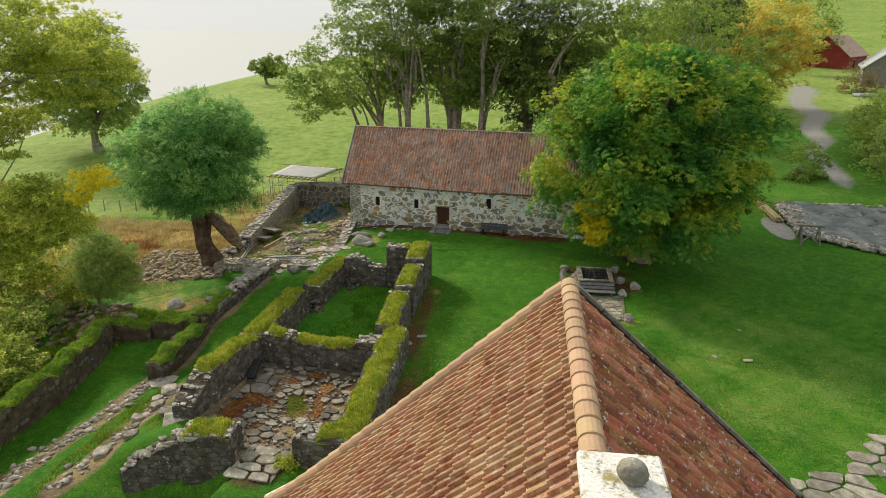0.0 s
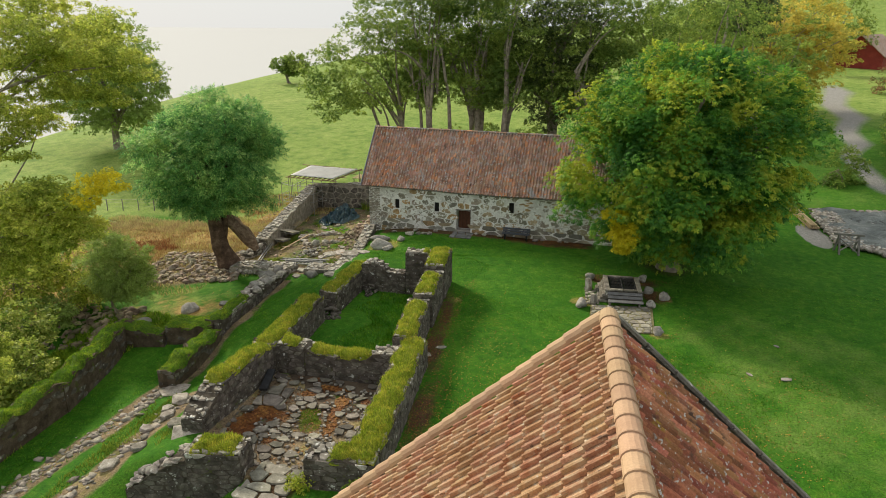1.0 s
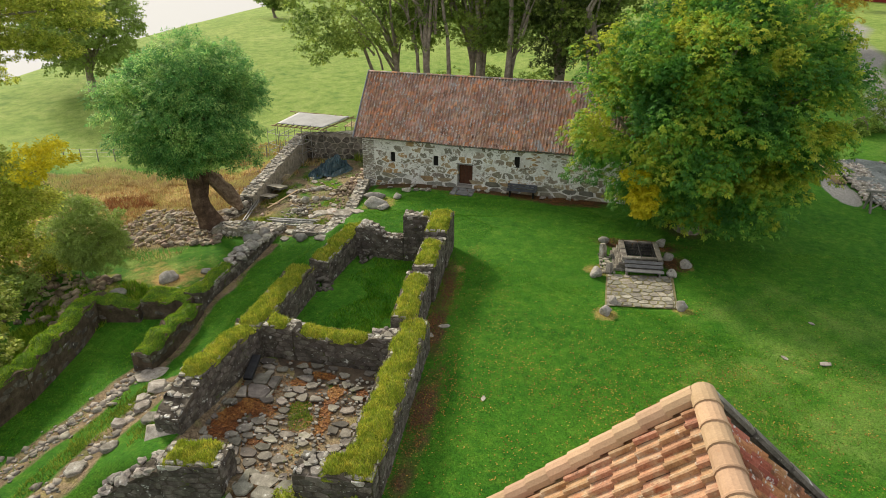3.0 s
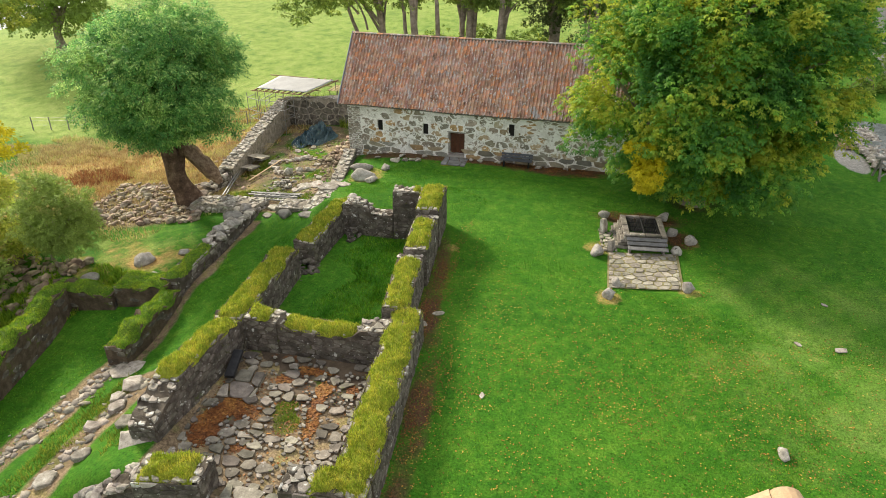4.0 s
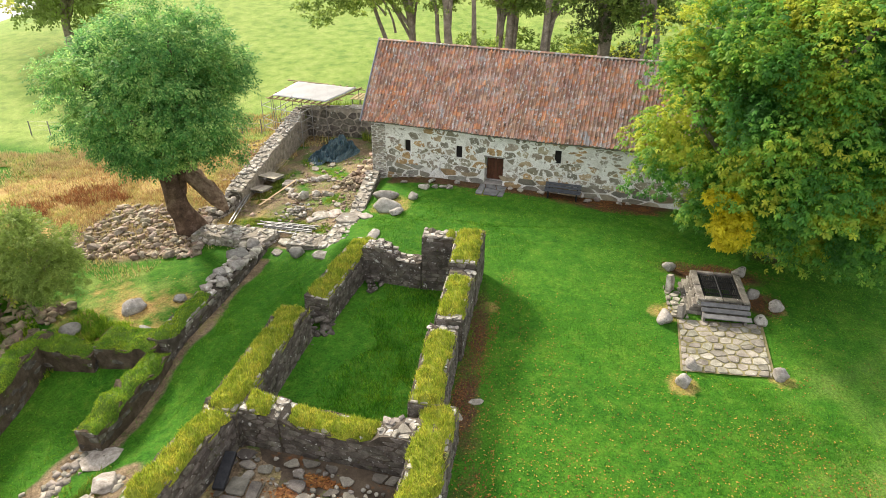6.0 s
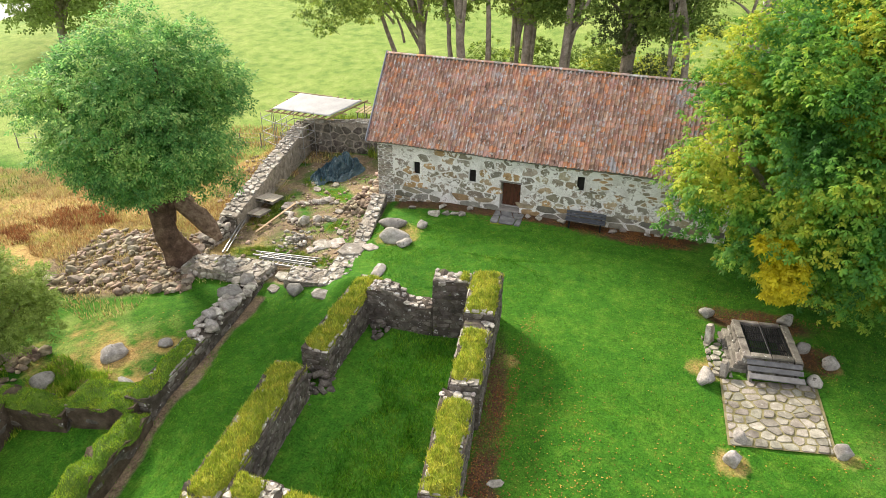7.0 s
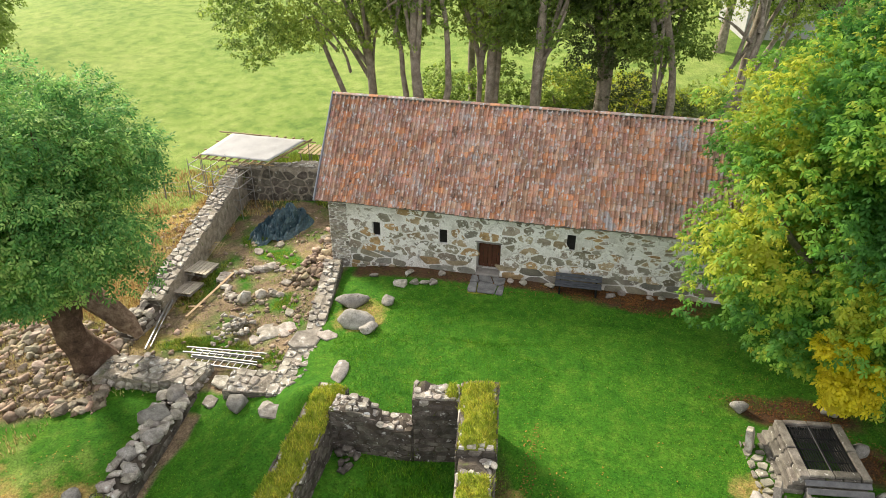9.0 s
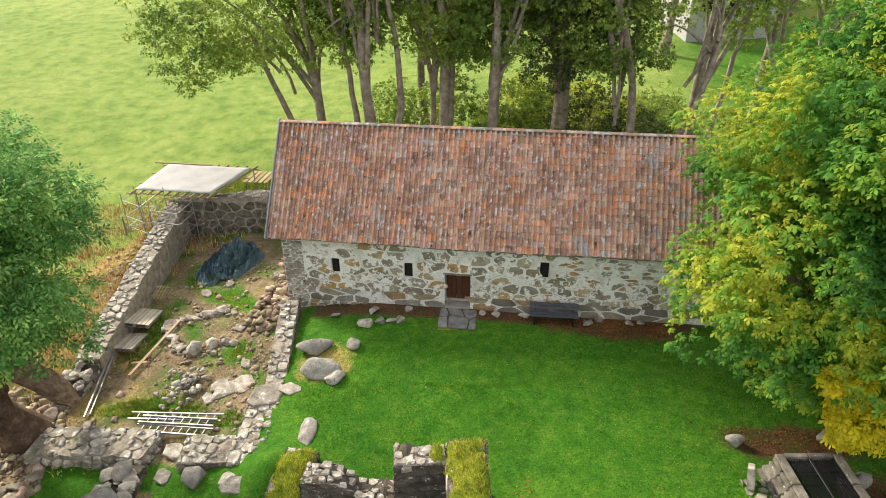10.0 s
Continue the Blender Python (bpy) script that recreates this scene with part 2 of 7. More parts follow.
m_bench = surface("dark_painted_slat", [(0.05, 0.055, 0.066), (0.085, 0.092, 0.108)], 5, 50, 0.6, 0.2)
m_oldplank = surface("silvered_plank", [(0.11, 0.11, 0.115), (0.19, 0.19, 0.195)], 4, 60, 0.8, 0.5, "object", 0.25)
m_alu = surface("dull_aluminium", [(0.3, 0.3, 0.3), (0.42, 0.42, 0.42)], 8, 60, 0.45, 0.1, metal=0.7)
m_zinc = surface("grey_blue_board", [(0.22, 0.24, 0.28), (0.3, 0.32, 0.36)], 3, 50, 0.7, 0.2)
# pale blue-grey spots paint sheen onto the dark netting
m_tarp = surface("blue_black_net", [(0.02, 0.048, 0.066), (0.07, 0.135, 0.17)], 6, 40, 0.3, 0.6, spots=(((0.3, 0.37, 0.4), 7, 0.61, 0.66),), spec=0.5)
m_sheet = surface("white_sheet", [(0.33, 0.33, 0.335), (0.4, 0.4, 0.405)], 2, 40, 0.6, 0.15)
m_red = surface("red_boards", [(0.22, 0.03, 0.025), (0.32, 0.05, 0.04)], 1, 30, 0.8, 0.3)
m_slate = surface("grey_roof", [(0.26, 0.27, 0.29), (0.36, 0.37, 0.4)], 1, 20, 0.7, 0.3)
m_pond = surface("grey_green_liner", [(0.06, 0.075, 0.07), (0.14, 0.165, 0.16), (0.26, 0.28, 0.27)], 0.9, 14, 0.4, 0.8, spots=(((0.025, 0.03, 0.028), 1.3, 0.55, 0.62), ((0.42, 0.42, 0.4), 2.2, 0.62, 0.67)), height=0.1)
m_bark = surface("bark", [(0.15, 0.125, 0.095), (0.27, 0.232, 0.18), (0.42, 0.37, 0.3)], 3, 22, 0.95, 0.9, height=0.05)
m_bark_red = surface("reddish_bark", [(0.05, 0.032, 0.023), (0.12, 0.075, 0.053), (0.22, 0.155, 0.115)], 2.5, 20, 0.95, 0.9, height=0.05)
m_joint = surface("mossy_joint_soil", [(0.13, 0.115, 0.055), (0.21, 0.19, 0.09), (0.29, 0.255, 0.15)], 3, 40, 1.0, 0.8)
m_soil = surface("turf_soil", [(0.15, 0.18, 0.022), (0.28, 0.31, 0.036)], 3, 40, 1.0, 0.8)
m_floor = surface("trodden_earth", [(0.05, 0.037, 0.026), (0.1, 0.074, 0.052), (0.155, 0.118, 0.08)], 1.6, 30, 0.95, 0.8, spots=((MOSS, 1.2, 0.6, 0.68), ((0.2, 0.085, 0.03), 1.0, 0.58, 0.66)))
m_leaf_litter = foliage("fallen_leaf", [(0.11, 0.04, 0.016), (0.21, 0.08, 0.024), (0.29, 0.14, 0.038)], 1.0, 0.1)
m_ochre_leaf = foliage("ochre_leaf", [(0.2, 0.09, 0.02), (0.38, 0.2, 0.035), (0.5, 0.33, 0.07)], 1.0, 0.15)
m_turf = foliage("turf_grass", [(0.17, 0.255, 0.022), (0.35, 0.42, 0.04), (0.56, 0.5, 0.08)], 2.4, 0.35, 0.36)
m_soil_green = surface("garden_sod", [(0.05, 0.1, 0.014), (0.12, 0.2, 0.024)], 3, 40, 1.0, 0.8)
m_turf_green = foliage("garden_turf", [(0.11, 0.25, 0.02), (0.22, 0.38, 0.03), (0.42, 0.49, 0.05)], 1.6, 0.35, 0.3)
m_lawn_blade = foliage("lawn_blade", [(0.034, 0.17, 0.007), (0.078, 0.26, 0.011), (0.19, 0.34, 0.022)], 0.8, 0.3, 0.45)
m_dry = foliage("dry_grass", [(0.24, 0.11, 0.05), (0.42, 0.25, 0.1), (0.6, 0.48, 0.22), (0.42, 0.46, 0.12)], 0.55, 0.3, 0.4)
m_straw = foliage("straw", [(0.36, 0.26, 0.12), (0.58, 0.47, 0.24), (0.46, 0.48, 0.15)], 0.9, 0.25, 0.3)
m_bracken = foliage("dead_bracken", [(0.17, 0.065, 0.03), (0.3, 0.12, 0.05), (0.42, 0.22, 0.09)], 1.4, 0.25, 0.35)
m_weed = foliage("green_weeds", [(0.1, 0.18, 0.022), (0.2, 0.28, 0.035), (0.34, 0.37, 0.06)], 1.0, 0.3, 0.3)
m_chestnut = foliage("chestnut_leaf", [(0.05, 0.165, 0.034), (0.09, 0.26, 0.045), (0.19, 0.37, 0.05), (0.46, 0.5, 0.06)], 0.4, 0.55, 0.22, (0.34, 0.61), 0.12)
m_yellow = foliage("yellow_leaf", [(0.6, 0.52, 0.03), (0.84, 0.74, 0.06)], 1.2, 0.6, 0.2)
m_ash = foliage("ash_leaf", [(0.08, 0.23, 0.07), (0.17, 0.39, 0.11), (0.44, 0.62, 0.2)], 0.6, 0.55, 0.3)
m_grove = foliage("grove_leaf", [(0.11, 0.19, 0.04), (0.21, 0.31, 0.06), (0.38, 0.46, 0.1)], 0.3, 0.55, 0.3)
m_ivy = foliage("dark_ivy_leaf", [(0.06, 0.09, 0.03), (0.1, 0.14, 0.04)], 0.5, 0.2, 0.3)
m_autumn = foliage("autumn_leaf", [(0.4, 0.38, 0.08), (0.58, 0.5, 0.1), (0.76, 0.58, 0.13)], 0.5, 0.6, 0.25)
m_olive = foliage("olive_leaf", [(0.22, 0.3, 0.05), (0.42, 0.49, 0.085), (0.66, 0.66, 0.15)], 0.5, 0.6, 0.3)
m_pale_leaf = foliage("pale_leaf", [(0.1, 0.18, 0.03), (0.3, 0.38, 0.07), (0.56, 0.58, 0.16)], 1.5, 0.45, 0.35)
m_red_leaf = foliage("reddening_leaf", [(0.1, 0.14, 0.04), (0.22, 0.17, 0.06), (0.32, 0.13, 0.07)], 0.6, 0.4, 0.3)
m_willow = foliage("willow_leaf", [(0.2, 0.29, 0.07), (0.34, 0.45, 0.11)], 0.8, 0.45, 0.25)


# ---- building blocks ----
def sheet(name, verts, faces, material=None, parent=None, label="", kind="", smooth=False):
    """A mesh object from arrays of corners and of equal-sided faces (or a plain list of faces)."""
    me = bpy.data.meshes.new(name)
    if isinstance(faces, np.ndarray):
        verts = np.asarray(verts, np.float32)
        n, k = faces.shape
        me.vertices.add(len(verts))
        me.vertices.foreach_set("co", verts.ravel())
        me.loops.add(n * k)
        me.loops.foreach_set("vertex_index", faces.astype(np.int32).ravel())
        me.polygons.add(n)
        me.polygons.foreach_set("loop_start", np.arange(0, n * k, k, dtype=np.int32))
        me.update(calc_edges=True)
    else:
        me.from_pydata([tuple(map(float, v)) for v in verts], [], faces)
    if smooth:
        me.polygons.foreach_set("use_smooth", np.ones(len(me.polygons), bool))
    if material:
        me.materials.append(material)
    ob = new(name, me)
    ob.parent = parent
    return tagged(ob, label=label, kind=kind)


def part(name, bm, material, parent, label=""):
    """Links a bmesh as one mesh object under a thing or a part."""
    me = bpy.data.meshes.new(name)
    bm.to_mesh(me)
    bm.free()
    me.materials.append(material)
    ob = new(name, me)
    ob.parent = parent
    return tagged(ob, label=label)


def holder(name, label, category, group="", kind="", at=(0, 0, 0)):
    ob = new(name)
    ob.location = at
    return tagged(ob, label, category, group, kind)


def box_bm(size, m=None, bevel=0.0):
    bm = bmesh.new()
    bmesh.ops.create_cube(bm, size=1.0, matrix=(m or Matrix()) @ Matrix.Diagonal((*size, 1)))
    if bevel:
        bmesh.ops.bevel(bm, geom=bm.edges[:], offset=bevel, segments=1, affect="EDGES")
    return bm


def bar(a, b, w, h, name, material, parent, label="", roll=0.0, bevel=0.004):
    """A beam of section w by h from a to b."""
    a, b = Vector(a), Vector(b)
    m = Matrix.Translation((a + b) / 2) @ (b - a).to_track_quat("Z", "Y").to_matrix().to_4x4() @ Matrix.Rotation(radians(roll), 4, "Z")
    return part(name, box_bm((w, h, (b - a).length), m, bevel), material, parent, label)


def tube_arrays(points, radii, sides=8, seed=0, rough=0.0):
    rng = np.random.default_rng(seed)
    pts = np.array(points, float)
    tan = np.gradient(pts, axis=0)
    tan /= np.linalg.norm(tan, axis=1)[:, None] + 1e-9
    ref = np.array([0.31, 0.95, 0.05])
    u = np.cross(tan, ref)
    u /= np.linalg.norm(u, axis=1)[:, None] + 1e-9
    v = np.cross(tan, u)
    ang = np.linspace(0, 2 * np.pi, sides, endpoint=False)
    r = np.array(radii)[:, None] * (1 + rough * rng.normal(0, 1, (len(pts), sides)))
    vs = pts[:, None] + r[..., None] * (np.cos(ang)[None, :, None] * u[:, None] + np.sin(ang)[None, :, None] * v[:, None])
    i, j = np.meshgrid(np.arange(len(pts) - 1), np.arange(sides), indexing="ij")
    k = (j + 1) % sides
    f = np.stack([i * sides + j, i * sides + k, (i + 1) * sides + k, (i + 1) * sides + j], -1).reshape(-1, 4)
    return vs.reshape(-1, 3), f


def gather(chunks):
    """Joins (corners, faces) pairs into one."""
    vs, fs, n = [], [], 0
    for v, f in chunks:
        vs.append(v)
        fs.append(f + n)
        n += len(v)
    return np.concatenate(vs), np.concatenate(fs)


def sstep(a, b, v):
    t = np.clip((np.asarray(v, float) - a) / (b - a), 0, 1)
    return t * t * (3 - 2 * t)


def wave(x, y, s, seed=0.0):
    """Cheap smooth unevenness, about -1 to 1."""
    return (np.sin(x * s + 1.3 * seed) * np.cos(y * s * 1.17 + seed) + np.sin(x * s * 2.3 + y * s * 1.7 + 2.1 * seed) * 0.5 + np.sin(x * s * 4.1 - y * s * 3.7 + seed) * 0.25) / 1.75


# ---- ground ----
def ground_z(x, y):
    x, y = np.asarray(x, float), np.asarray(y, float)
    lawn = -0.02 * np.clip(-y, 0, 24)
    west = 1.25 * sstep(-2, -11, x) + 0.05 * np.clip(-11 - x, 0, 14) + 0.75 * sstep(-15, -19.5, y) * sstep(-2.5, -6.5, x)
    z = lawn - west * (1 - 0.6 * sstep(2, 25, y))
    rooms = sstep(-3.6, -3.1, x + 0.08 * (y + 17)) * (1 - sstep(2.2, 2.8, x + 0.1 * (y + 17))) * sstep(-26.8, -26.2, y) * (1 - sstep(-9.6, -9.0, y))
    z = z * (1 - rooms) - 0.82 * rooms
    z = z - 1.5 * sstep(-26.4, -27.8, y) * sstep(0.6, -1.2, x) * (1 - sstep(-3.5, -6.5, x))
    z = z + 3.4 * sstep(6, 75, y) + 1.4 * sstep(60, 150, y) + 1.0 * sstep(20, 40, x) * sstep(0, 30, y)
    z = z + 30 * sstep(120, 420, y) * sstep(-10, 70, x)
    z = z - 26 * sstep(-56, -150, x + 0.1 * (y - 60)) - 6 * sstep(-60, -160, y)
    z = z + 0.75 * np.exp(-(((x + 4.25) / 0.8) ** 2) - ((y + 8.75) / 0.85) ** 2)
    bumps = 0.03 * wave(x, y, 0.9) + 0.25 * wave(x, y, 0.06, 2) * sstep(10, 40, np.abs(y) + np.abs(x) * 0.2)
    return z + bumps


def spaced(lo, hi, step, far):
    mid = np.arange(lo, hi + step / 2, step)
    out = step * 1.3 ** np.arange(1, 60)
    out = np.cumsum(out)
    out = out[out < far]
    return np.concatenate([lo - out[::-1], mid, hi + out])


gx, gy = spaced(-26, 26, 0.25, 2500), spaced(-40, 16, 0.25, 2500)
GX, GY = np.meshgrid(gx, gy, indexing="ij")
GZ = ground_z(GX, GY)
idx = np.arange(GX.size).reshape(GX.shape)
quads = np.stack([idx[:-1, :-1], idx[1:, :-1], idx[1:, 1:], idx[:-1, 1:]], -1).reshape(-1, 4)
ground = sheet("ground", np.stack([GX, GY, GZ], -1).reshape(-1, 3), quads, smooth=True)
tagged(ground, "mown green lawn rising into sloping pasture", "ground", kind="structure")


def blob(x, y, cx, cy, rx, ry, soft=0.35, turn=0.0):
    c, s = math.cos(radians(turn)), math.sin(radians(turn))
    dx, dy = (x - cx) * c + (y - cy) * s, -(x - cx) * s + (y - cy) * c
    return 1 - sstep(1 - soft, 1 + soft, np.hypot(dx / rx, dy / ry))


n1 = wave(GX, GY, 1.1, 3)
humus = np.zeros_like(GX)  # dark leaf mould along wall feet
yard = sstep(-13.4, -12.8, GX + 0.13 * (GY + 1)) * (1 - sstep(-6.0, -5.4, GX + 0.05 * GY)) * sstep(-8.6, -7.9, GY) * (1 - sstep(7, 8, GY))
dirt = yard * (0.66 + 0.34 * wave(GX, GY, 1.7, 5))
for cx, cy, rx, ry in ((-10.2, -5.5, 1.3, 0.6), (-12.1, -1.5, 0.45, 1.6), (-7.7, -2.5, 0.6, 0.6), (-10.0, 1.6, 1.0, 0.5), (-11.7, 2.8, 0.8, 0.6), (-6.7, -6.2, 0.5, 0.4), (-9.0, 0.9, 0.6, 0.4)):
    dirt = dirt * (1 - 0.7 * blob(GX, GY, cx, cy, rx, ry, 0.7))
humus = np.maximum(humus, blob(GX, GY, 6.8, -0.65, 3.2, 0.9, 0.6) * (0.8 + 0.35 * n1))
humus = np.maximum(humus, (1 - sstep(0.5, 0.9, np.abs(GY + 0.1))) * sstep(-6, -5, GX) * (1 - sstep(9, 11, GX)) * 0.8)
humus = np.maximum(humus, blob(GX, GY, 11.4, -6.15, 2.3, 0.8, 0.6) * (0.8 + 0.35 * n1))
humus = np.maximum(humus, blob(GX, GY, 13.3, -8.0, 0.8, 0.9) * 0.8)
humus = np.maximum(humus, blob(GX, GY, 14, -3.3, 1.6, 1.6, 0.6) * 0.6)
humus = np.maximum(humus, blob(GX, GY, 3.05, -14.6, 0.5, 5.4, 0.5, 8) * (0.72 + 0.25 * n1))
humus = np.maximum(humus, blob(GX, GY, 4.5, -22.5, 0.55, 5.0, 0.5, 6) * (0.62 + 0.3 * n1))
humus = np.maximum(humus, blob(GX, GY, 0.95, -27.4, 1.1, 1.2, 0.5) * 0.8)
front_room = sstep(-3.1, -2.8, GX) * (1 - sstep(2.8, 3.2, GX)) * sstep(-27.3, -26.9, GY) * (1 - sstep(-20.2, -19.8, GY))
dirt = np.maximum(dirt, front_room * 0.9)
for px, py, qx, qy in ((-8.4, -9.5, -7.95, -15.0), (-7.95, -15.0, -7.7, -20.5), (-8.4, -20.6, -9.0, -29.0), (-6.2, -21.5, -6.3, -28.6)):
    t = np.clip(((GX - px) * (qx - px) + (GY - py) * (qy - py)) / ((qx - px) ** 2 + (qy - py) ** 2), 0, 1)
    dirt = np.maximum(dirt, (1 - sstep(0.35, 0.9, np.hypot(GX - px - t * (qx - px), GY - py - t * (qy - py)) + 0.2 * n1 + (0.2 if py > -20.6 else 0))) * 0.85)
rubble_zone = blob(GX, GY, -16.2, -7.7, 4.3, 3.2, 0.35, 12)
dirt = np.maximum(dirt, rubble_zone * 0.9)
dry = np.clip(blob(GX, GY, -20, -4, 8.5, 6.5, 0.4) + blob(GX, GY, -15.5, 0.5, 2.0, 7, 0.4, 8) + 0.25 * n1, 0, 1) * (1 - sstep(8, 12, GY))
for cx, cy, r in ((-11.7, -14.0, 0.95), (-9.95, -15.4, 0.8), (-13.2, -15.8, 0.8), (-10.2, -12.9, 0.7), (-11.6, -15.6, 0.6)):
    dry = np.maximum(dry, (0.75 + 0.25 * n1) * blob(GX, GY, cx, cy, r * 1.1, r * 0.9, 0.6))
dry = np.maximum(dry, 0.6 * blob(GX, GY, -24, -14, 6, 6, 0.5))
for cx, cy, r in ((9.5, -9.6, 0.8), (10.1, -13.8, 0.7), (13.35, -12.6, 0.55), (13.75, -8.2, 0.5), (2.9, -11.3, 0.5), (-4.0, -3.6, 1.3)):
    dry = np.maximum(dry, 0.55 * blob(GX, GY, cx, cy, r, r, 0.5))
dry = np.maximum(dry, 0.31 * blob(GX, GY, 13.5, -17.5, 5.2, 0.35, 0.6, 50) + 0.25 * blob(GX, GY, 12.2, -17.0, 5.2, 0.3, 0.6, 50))
field = sstep(7, 16, GY + 0.1 * GX) * (1 - dry) * (1 - 0.6 * sstep(8, 20, GX) * (1 - sstep(40, 60, GY)))
field = np.maximum(field, sstep(-24, -30, GX) * sstep(-4, 6, GY))
field = np.maximum(field, sstep(-15.5, -18, GX) * sstep(1.5, 5, GY))
field = np.maximum(field, (0.46 + 0.3 * wave(GX, GY, 2.1, 9)) * blob(GX, GY, -13.0, -12.9, 4.0, 2.8, 0.6))
field = np.maximum(field, (0.43 + 0.1 * n1) * blob(GX, GY, 19.0, -16.0, 9, 10, 0.7))
dry = np.maximum(dry, 0.3 * blob(GX, GY, 16.5, -18.5, 7.5, 6.5, 0.6))
dry = np.maximum(dry, (0.48 + 0.25 * wave(GX, GY, 1.6, 4)) * blob(GX, GY, -12.2, -14.0, 3.8, 2.5, 0.6))
gravel = np.zeros_like(GX)
for (px, py), (qx, qy), w in (((31, 15), (31.5, 25), 0.6), ((31.5, 25), (35, 45), 0.8), ((35, 45), (38.5, 64), 1.4), ((38.5, 64), (48, 88), 1.6), ((48, 88), (58, 126), 1.8)):
    t = np.clip(((GX - px) * (qx - px) + (GY - py) * (qy - py)) / ((qx - px) ** 2 + (qy - py) ** 2), 0, 1)
    gravel = np.maximum(gravel, 1 - sstep(w * 0.7, w * 1.2, np.hypot(GX - px - t * (qx - px), GY - py - t * (qy - py))))
gravel = np.maximum(gravel, blob(GX, GY, 23.9, 6.0, 0.9, 2.8, 0.15, 4))
for nm, arr in (("humus", humus), ("dirt", dirt), ("dry", dry), ("field", field), ("gravel", gravel)):
    a = ground.data.attributes.new(nm, "FLOAT", "POINT")
    a.data.foreach_set("value", arr.astype(np.float32).ravel())


def ground_material():
    m, nt, lk = nodes_of("lawn_and_soil")
    bsdf = nt["Principled BSDF"]
    pos = nt.new("ShaderNodeNewGeometry").outputs["Position"]

    def two(cols, sc, spread=(0.3, 0.7)):
        r = ramp(nt, cols, spread)
        lk.new(tex_noise(nt, lk, pos, sc, 6, 0.65), r.inputs[0])
        return r.outputs[0]

    def mask(nm, sc, amount):
        a = nt.new("ShaderNodeAttribute")
        a.attribute_name = nm
        add = nt.new("ShaderNodeMath")
        add.operation = "MULTIPLY_ADD"
        lk.new(tex_noise(nt, lk, pos, sc, 5, 0.7), add.inputs[0])
        add.inputs[1].default_value = amount
        lk.new(a.outputs["Fac"], add.inputs[2])
        r = ramp(nt, [(0, 0, 0), (1, 1, 1)], (0.35 + amount / 2, 0.7 + amount / 2))
        lk.new(add.outputs[0], r.inputs[0])
        return r.outputs[0]

    lawn = two([(0.019, 0.1, 0.009), (0.038, 0.148, 0.012), (0.085, 0.21, 0.02)], 0.3)
    lawn = mixer(nt, lk, 0.45, lawn, two([(0.016, 0.08, 0.008), (0.052, 0.162, 0.013), (0.15, 0.25, 0.03)], 2.5))
    fieldc = mixer(nt, lk, 0.42, two([(0.12, 0.21, 0.045), (0.2, 0.29, 0.065), (0.28, 0.34, 0.1)], 0.12), two([(0.06, 0.14, 0.022), (0.21, 0.3, 0.06), (0.31, 0.36, 0.11)], 0.9, (0.38, 0.62)))
    dryc = mixer(nt, lk, 0.5, two([(0.28, 0.15, 0.045), (0.44, 0.31, 0.11), (0.33, 0.35, 0.06)], 0.9), two([(0.24, 0.135, 0.05), (0.53, 0.4, 0.17)], 5))
    soil = mixer(nt, lk, 0.42, two([(0.09, 0.12, 0.02), (0.13, 0.09, 0.055), (0.29, 0.215, 0.13), (0.27, 0.24, 0.065)], 0.8, (0.33, 0.67)), two([(0.07, 0.05, 0.035), (0.42, 0.325, 0.22)], 9))
    grav = two([(0.2, 0.195, 0.18), (0.36, 0.35, 0.33)], 6)
    col = mixer(nt, lk, mask("field", 0.4, 0.3), lawn, fieldc)
    col = mixer(nt, lk, mask("dry", 2.2, 0.7), col, dryc)
    col = mixer(nt, lk, mask("dirt", 1.8, 0.5), col, soil)
    mould = mixer(nt, lk, 0.5, two([(0.05, 0.075, 0.014), (0.075, 0.05, 0.032), (0.14, 0.08, 0.045)], 1.6), two([(0.04, 0.028, 0.018), (0.2, 0.1, 0.05)], 10))
    col = mixer(nt, lk, mask("humus", 2.2, 0.6), col, mould)
    col = mixer(nt, lk, mask("gravel", 2.0, 0.3), col, grav)
    f = tex_noise(nt, lk, pos, 14, 8, 0.9)
    g = ramp(nt, [(0.25,) * 3, (1.75,) * 3], (0.36, 0.64))
    lk.new(f, g.inputs[0])
    col = mixer(nt, lk, 1.0, col, g.outputs[0], "MULTIPLY")
    lk.new(col, bsdf.inputs["Base Color"])
    bsdf.inputs["Roughness"].default_value, bsdf.inputs["Specular IOR Level"].default_value = 0.9, 0.08
    b = nt.new("ShaderNodeBump")
    b.inputs["Strength"].default_value, b.inputs["Distance"].default_value = 0.7, 0.06
    lk.new(f, b.inputs["Height"])
    lk.new(b.outputs[0], bsdf.inputs["Normal"])
    return m


ground.data.materials.append(ground_material())
# pale matte base colour paints the sky's reflection and haze onto the sea
m_water, wnt, wlk = nodes_of("sky_pale_sea")
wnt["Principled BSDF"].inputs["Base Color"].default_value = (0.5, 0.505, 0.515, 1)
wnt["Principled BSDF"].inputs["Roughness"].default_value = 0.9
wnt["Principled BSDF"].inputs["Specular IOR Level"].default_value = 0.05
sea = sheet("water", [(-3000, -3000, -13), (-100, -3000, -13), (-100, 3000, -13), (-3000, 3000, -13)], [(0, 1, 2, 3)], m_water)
tagged(sea, "calm sea coloured pale to merge with the bright hazy sky", "water", kind="structure")


# ---- stones in walls ----
LATER = []  # pieces of walls, roofs and floors, laid at the end


